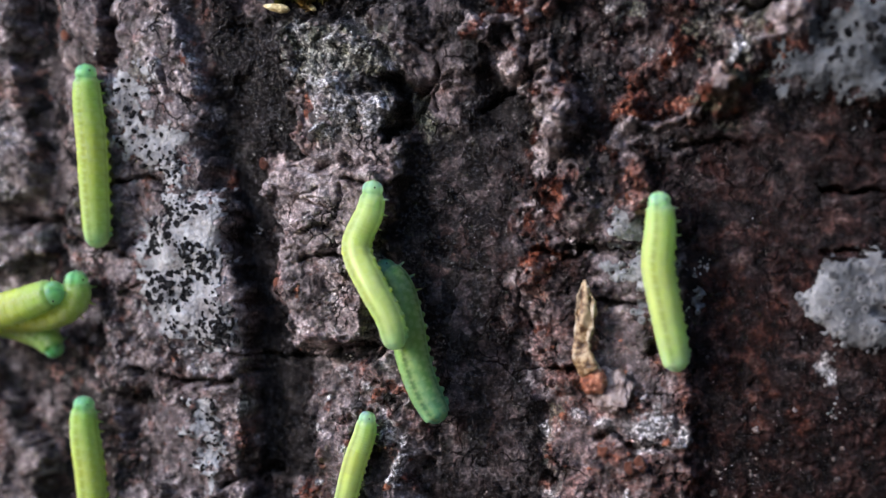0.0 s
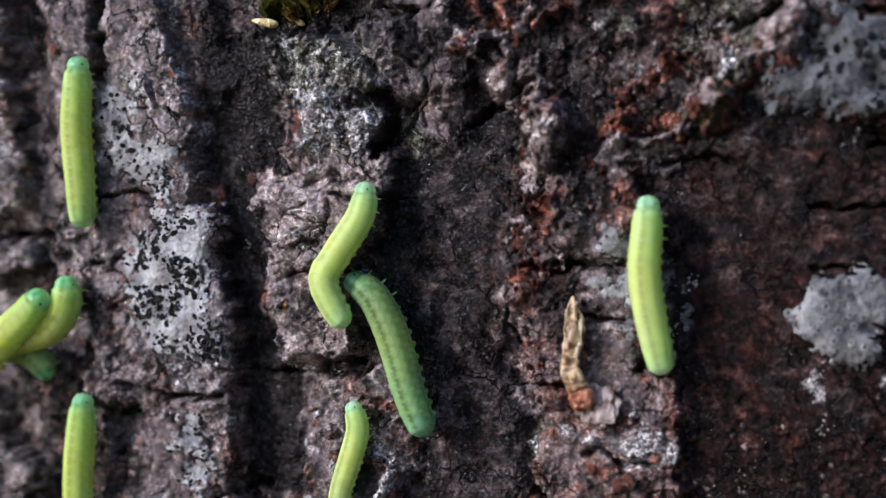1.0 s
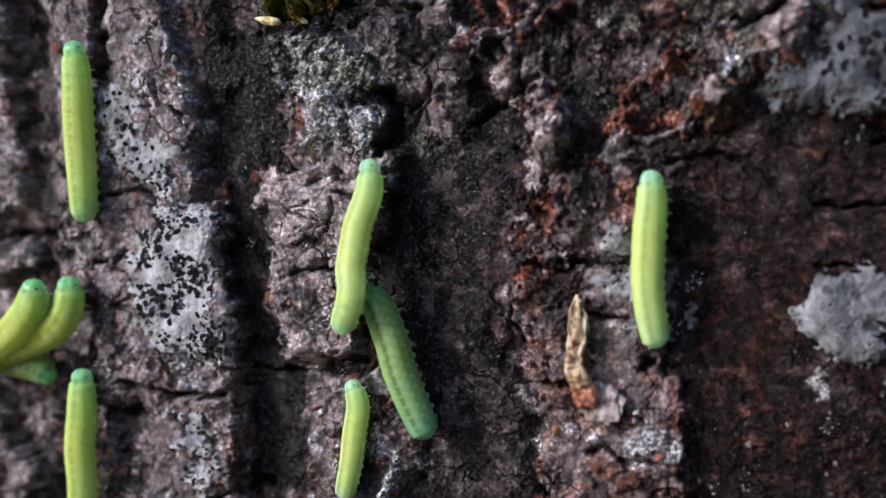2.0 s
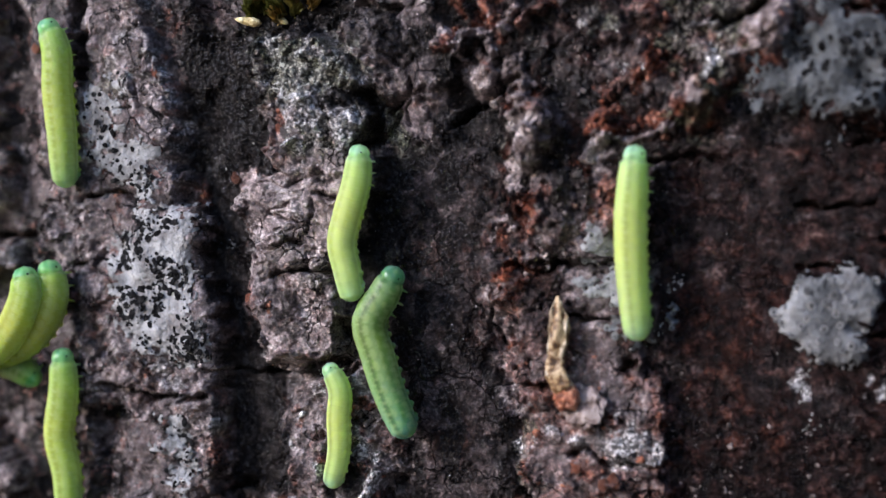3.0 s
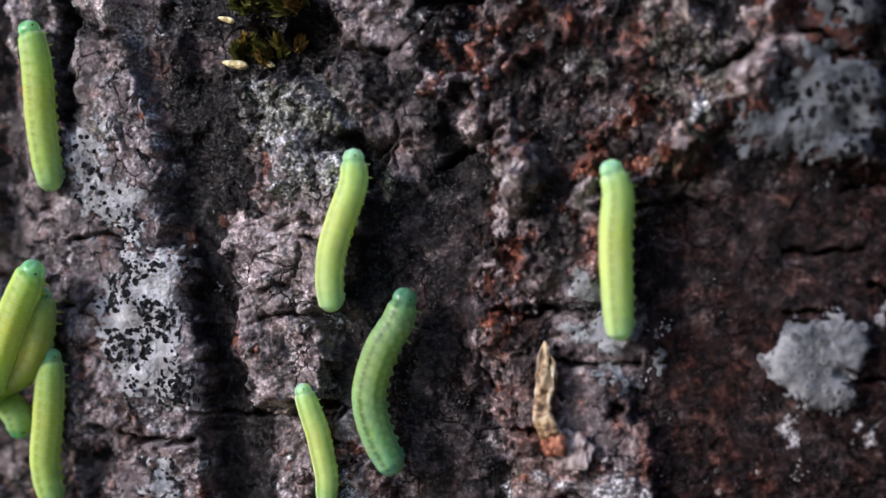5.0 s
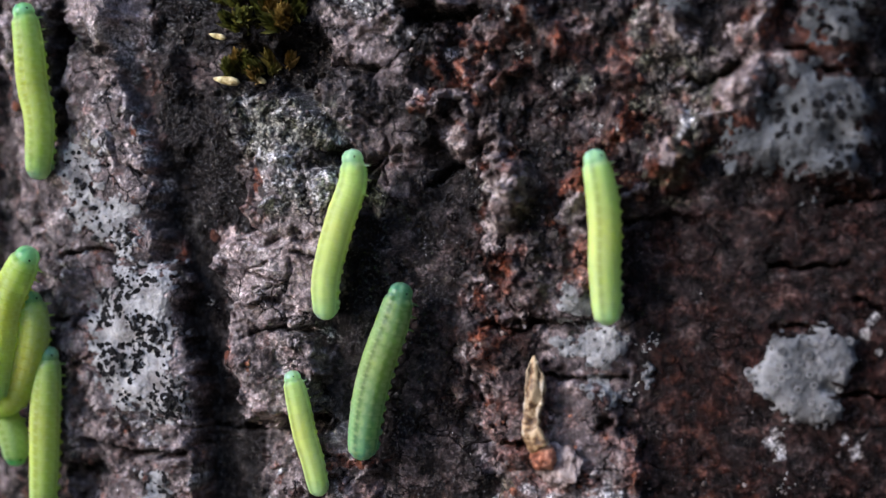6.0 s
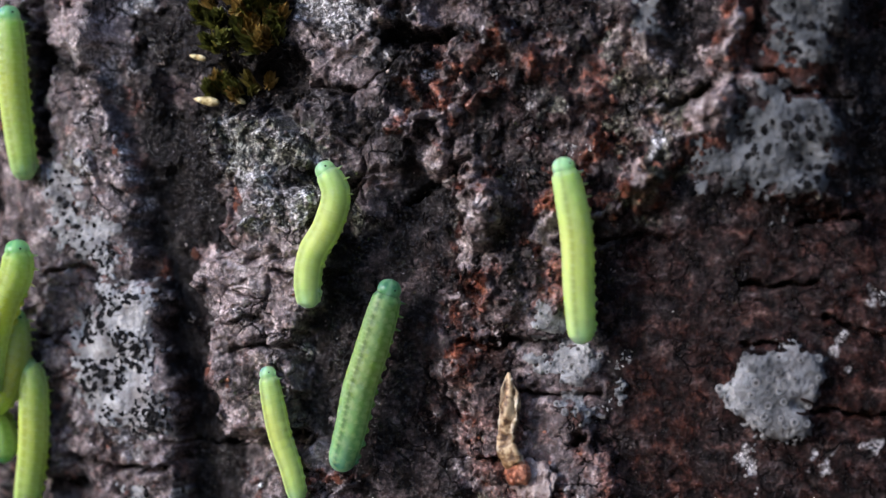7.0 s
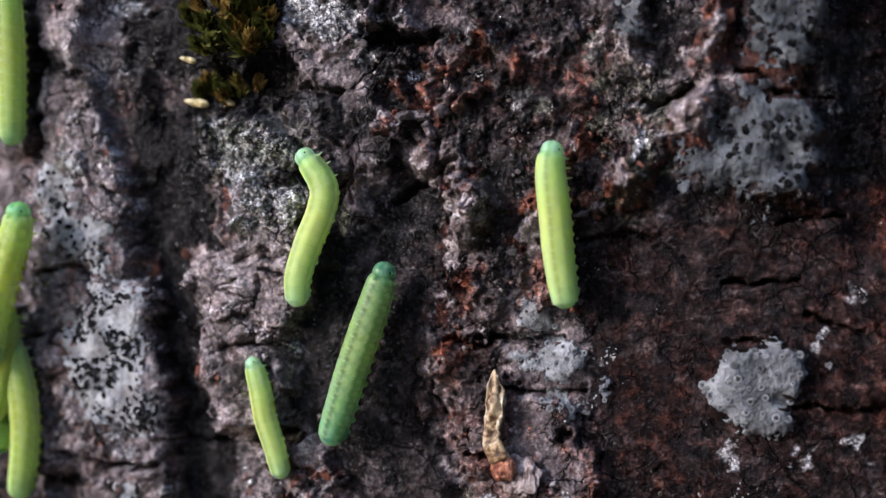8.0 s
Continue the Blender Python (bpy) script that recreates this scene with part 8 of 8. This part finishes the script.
    crawl(follower, 3, (-1.4, -0.2, 1.2), (-2.7, -2.8, 1.2), (-4.2, -5.6, 1.2), (-3.4, -9.0, 1.2), (-2.2, -12.8, 1.2), (-0.4, -17.0, 1.2))
    crawl(follower, 3.5, (0.2, 1.2, 1.2), (-1.1, -1.7, 1.2), (-3.4, -5.6, 1.2), (-2.8, -9.5, 1.2), (-1.8, -12.8, 1.2), (-0.0, -16.9, 1.2))
    crawl(follower, 4, (1.2, 1.9, 1.2), (-1.1, -1.6, 1.2), (-3.1, -5.5, 1.2), (-2.8, -9.4, 1.2), (-1.9, -12.7, 1.2), (-0.2, -16.7, 1.2))
    crawl(follower, 4.5, (0.8, 2.3, 1.2), (-0.1, -1.1, 1.2), (-2.1, -4.4, 1.2), (-2.5, -8.3, 1.2), (-1.8, -12.2, 1.2), (0.1, -16.7, 1.2))
    crawl(follower, 4.7, (0.9, 2.0, 1.2), (-0.1, -1.2, 1.2), (-2.1, -4.5, 1.2), (-3.0, -8.4, 1.2), (-2.2, -12.3, 1.2), (0.1, -16.8, 1.2))
    crawl(follower, 5.8, (1.0, 3.7, 1.2), (0.0, -0.2, 1.2), (-1.5, -4.1, 1.2), (-2.4, -7.4, 1.2), (-2.9, -10.2, 1.2), (-2.9, -13.7, 1.2))
    crawl(follower, 6, (1.4, 4.1, 1.2), (0.3, 0.2, 1.2), (-1.1, -3.7, 1.2), (-2.0, -7.0, 1.2), (-2.5, -9.9, 1.2), (-2.9, -13.5, 1.2))
    crawl(follower, 6.5, (1.5, 5.0, 1.2), (0.8, 1.6, 1.2), (-0.3, -1.7, 1.2), (-1.2, -5.1, 1.2), (-2.1, -8.5, 1.2), (-2.7, -13.3, 1.2))
    crawl(follower, 7, (2.6, 6.2, 1.2), (1.5, 2.5, 1.2), (0.3, -1.4, 1.2), (-0.8, -4.8, 1.2), (-1.7, -8.8, 1.2), (-2.9, -13.1, 1.2))
    crawl(follower, 7.5, (3.0, 7.1, 1.2), (2.0, 3.1, 1.2), (0.8, -0.3, 1.2), (-0.4, -3.1, 1.2), (-1.4, -6.6, 1.2), (-2.7, -10.7, 1.2))
    crawl(follower, 8, (3.4, 7.8, 1.2), (2.2, 4.0, 1.2), (1.0, 0.6, 1.2), (-0.2, -2.8, 1.2), (-1.4, -6.5, 1.2), (-2.8, -10.8, 1.2))
    # the small one
    crawl(small, 0, (-7.2, -16.2, 1.0), (-7.6, -18.6, 1.0), (-8.6, -21.5, 1.0), (-9.5, -25.0, 1.0), (-10.2, -27.9, 1.0))
    crawl(small, 0.5, (-7.6, -15.1, 1.0), (-7.1, -18.0, 1.0), (-8.0, -20.9, 1.0), (-9.0, -23.8, 1.0), (-9.5, -26.4, 1.0))
    crawl(small, 1, (-7.7, -13.6, 1.0), (-7.1, -16.4, 1.0), (-7.8, -19.3, 1.0), (-8.7, -22.2, 1.0), (-9.3, -25.1, 1.0))
    crawl(small, 1.2, (-7.6, -13.4, 1.0), (-7.1, -16.5, 1.0), (-8.0, -19.4, 1.0), (-8.8, -22.3, 1.0), (-9.4, -25.2, 1.0))
    crawl(small, 2.3, (-8.4, -10.8, 1.0), (-7.4, -13.2, 1.0), (-7.6, -16.0, 1.0), (-7.9, -19.4, 1.0), (-8.6, -22.9, 1.0))
    crawl(small, 2.5, (-8.4, -10.4, 1.0), (-7.2, -12.9, 1.0), (-7.4, -15.8, 1.0), (-7.7, -19.2, 1.0), (-8.3, -22.5, 1.0))
    crawl(small, 3, (-8.6, -9.8, 1.0), (-7.3, -12.4, 1.0), (-7.4, -15.2, 1.0), (-7.4, -18.6, 1.0), (-8.2, -22.3, 1.0))
    crawl(small, 3.5, (-9.5, -9.1, 1.0), (-8.0, -11.8, 1.0), (-7.0, -14.6, 1.0), (-7.3, -18.0, 1.0), (-8.1, -22.2, 1.0))
    crawl(small, 4, (-9.4, -8.3, 1.0), (-8.2, -10.6, 1.0), (-7.1, -13.4, 1.0), (-7.4, -16.8, 1.0), (-7.7, -20.4, 1.0))
    crawl(small, 4.5, (-9.5, -7.7, 1.0), (-8.6, -10.1, 1.0), (-7.6, -12.9, 1.0), (-7.6, -16.3, 1.0), (-7.3, -19.8, 1.0))
    crawl(small, 4.7, (-9.7, -7.7, 1.0), (-8.8, -10.2, 1.0), (-7.8, -13.0, 1.0), (-7.4, -16.4, 1.0), (-7.3, -19.8, 1.0))
    crawl(small, 5.8, (-10.2, -5.2, 1.0), (-9.5, -8.2, 1.0), (-8.8, -11.5, 1.0), (-8.0, -14.4, 1.0), (-7.5, -17.5, 1.0))
    crawl(small, 6, (-10.0, -4.7, 1.0), (-9.3, -7.8, 1.0), (-8.6, -11.2, 1.0), (-7.8, -14.0, 1.0), (-7.1, -17.3, 1.0))
    crawl(small, 6.5, (-10.0, -4.0, 1.0), (-9.5, -7.0, 1.0), (-8.6, -10.4, 1.0), (-7.6, -13.8, 1.0), (-7.1, -17.1, 1.0))
    crawl(small, 7, (-10.3, -2.6, 1.0), (-9.7, -6.2, 1.0), (-9.0, -9.6, 1.0), (-7.9, -13.0, 1.0), (-7.1, -16.4, 1.0))
    crawl(small, 7.5, (-10.8, -2.3, 1.0), (-9.9, -5.6, 1.0), (-9.5, -8.5, 1.0), (-8.7, -11.4, 1.0), (-7.7, -14.5, 1.0))
    crawl(small, 8, (-10.8, -1.8, 1.0), (-9.9, -5.2, 1.0), (-9.4, -8.2, 1.0), (-8.5, -11.1, 1.0), (-7.7, -14.4, 1.0))
    # the lone one
    crawl(lone, 0, (20.7, 5.5, 1.4), (20.9, 2.2, 1.4), (20.7, -1.6, 1.4), (21.5, -5.9, 1.4), (22.7, -11.7, 1.4))
    crawl(lone, 0.5, (20.6, 6.1, 1.4), (20.8, 2.4, 1.4), (20.6, -1.4, 1.4), (21.0, -5.2, 1.4), (22.4, -10.5, 1.4))
    crawl(lone, 1, (20.8, 6.7, 1.4), (20.7, 3.2, 1.4), (20.5, -0.5, 1.4), (21.1, -4.8, 1.4), (22.4, -10.4, 1.4))
    crawl(lone, 1.2, (20.7, 7.1, 1.4), (20.9, 3.7, 1.4), (20.5, -0.0, 1.4), (20.9, -4.9, 1.4), (22.2, -10.3, 1.4))
    crawl(lone, 2.3, (20.7, 9.6, 1.4), (20.7, 6.8, 1.4), (20.5, 2.5, 1.4), (20.5, -1.8, 1.4), (21.3, -7.2, 1.4))
    crawl(lone, 2.5, (20.7, 10.3, 1.4), (20.6, 7.0, 1.4), (20.5, 2.7, 1.4), (20.7, -1.6, 1.4), (21.3, -7.1, 1.4))
    crawl(lone, 3, (21.0, 11.3, 1.4), (20.8, 7.9, 1.4), (20.6, 3.7, 1.4), (20.8, -1.1, 1.4), (21.4, -7.2, 1.4))
    crawl(lone, 3.5, (20.8, 12.6, 1.4), (20.9, 8.9, 1.4), (20.7, 4.2, 1.4), (20.6, -1.1, 1.4), (20.9, -6.3, 1.4))
    crawl(lone, 4, (20.8, 13.0, 1.4), (21.0, 9.6, 1.4), (20.5, 5.4, 1.4), (20.5, 1.2, 1.4), (21.3, -3.4, 1.4))
    crawl(lone, 4.5, (20.6, 13.7, 1.4), (20.8, 10.1, 1.4), (20.4, 5.9, 1.4), (20.6, 1.7, 1.4), (21.1, -3.4, 1.4))
    crawl(lone, 4.7, (20.2, 13.8, 1.4), (20.7, 10.4, 1.4), (20.4, 6.4, 1.4), (20.6, 2.2, 1.4), (21.0, -3.4, 1.4))
    crawl(lone, 5.8, (19.2, 16.2, 1.4), (20.2, 12.8, 1.4), (20.4, 9.1, 1.4), (20.2, 4.8, 1.4), (20.8, -0.2, 1.4))
    crawl(lone, 6, (19.3, 16.7, 1.4), (20.1, 13.2, 1.4), (20.5, 9.4, 1.4), (20.5, 5.2, 1.4), (20.8, 0.0, 1.4))
    crawl(lone, 6.5, (19.1, 17.0, 1.4), (19.9, 14.1, 1.4), (20.4, 9.8, 1.4), (20.6, 5.0, 1.4), (20.9, -0.1, 1.4))
    crawl(lone, 7, (18.9, 17.9, 1.4), (19.7, 14.5, 1.4), (20.4, 10.2, 1.4), (20.6, 5.3, 1.4), (20.9, -0.1, 1.4))
    crawl(lone, 7.5, (19.7, 19.0, 1.4), (19.4, 15.8, 1.4), (20.2, 11.4, 1.4), (20.6, 7.0, 1.4), (20.7, 1.2, 1.4))
    crawl(lone, 8, (19.7, 19.5, 1.4), (19.4, 16.7, 1.4), (19.8, 12.3, 1.4), (20.2, 7.9, 1.4), (20.9, 3.1, 1.4))
    for who in (climber, lower, front, behind, curled, leader, follower, small, lone):
        key_larva(who)


motions()
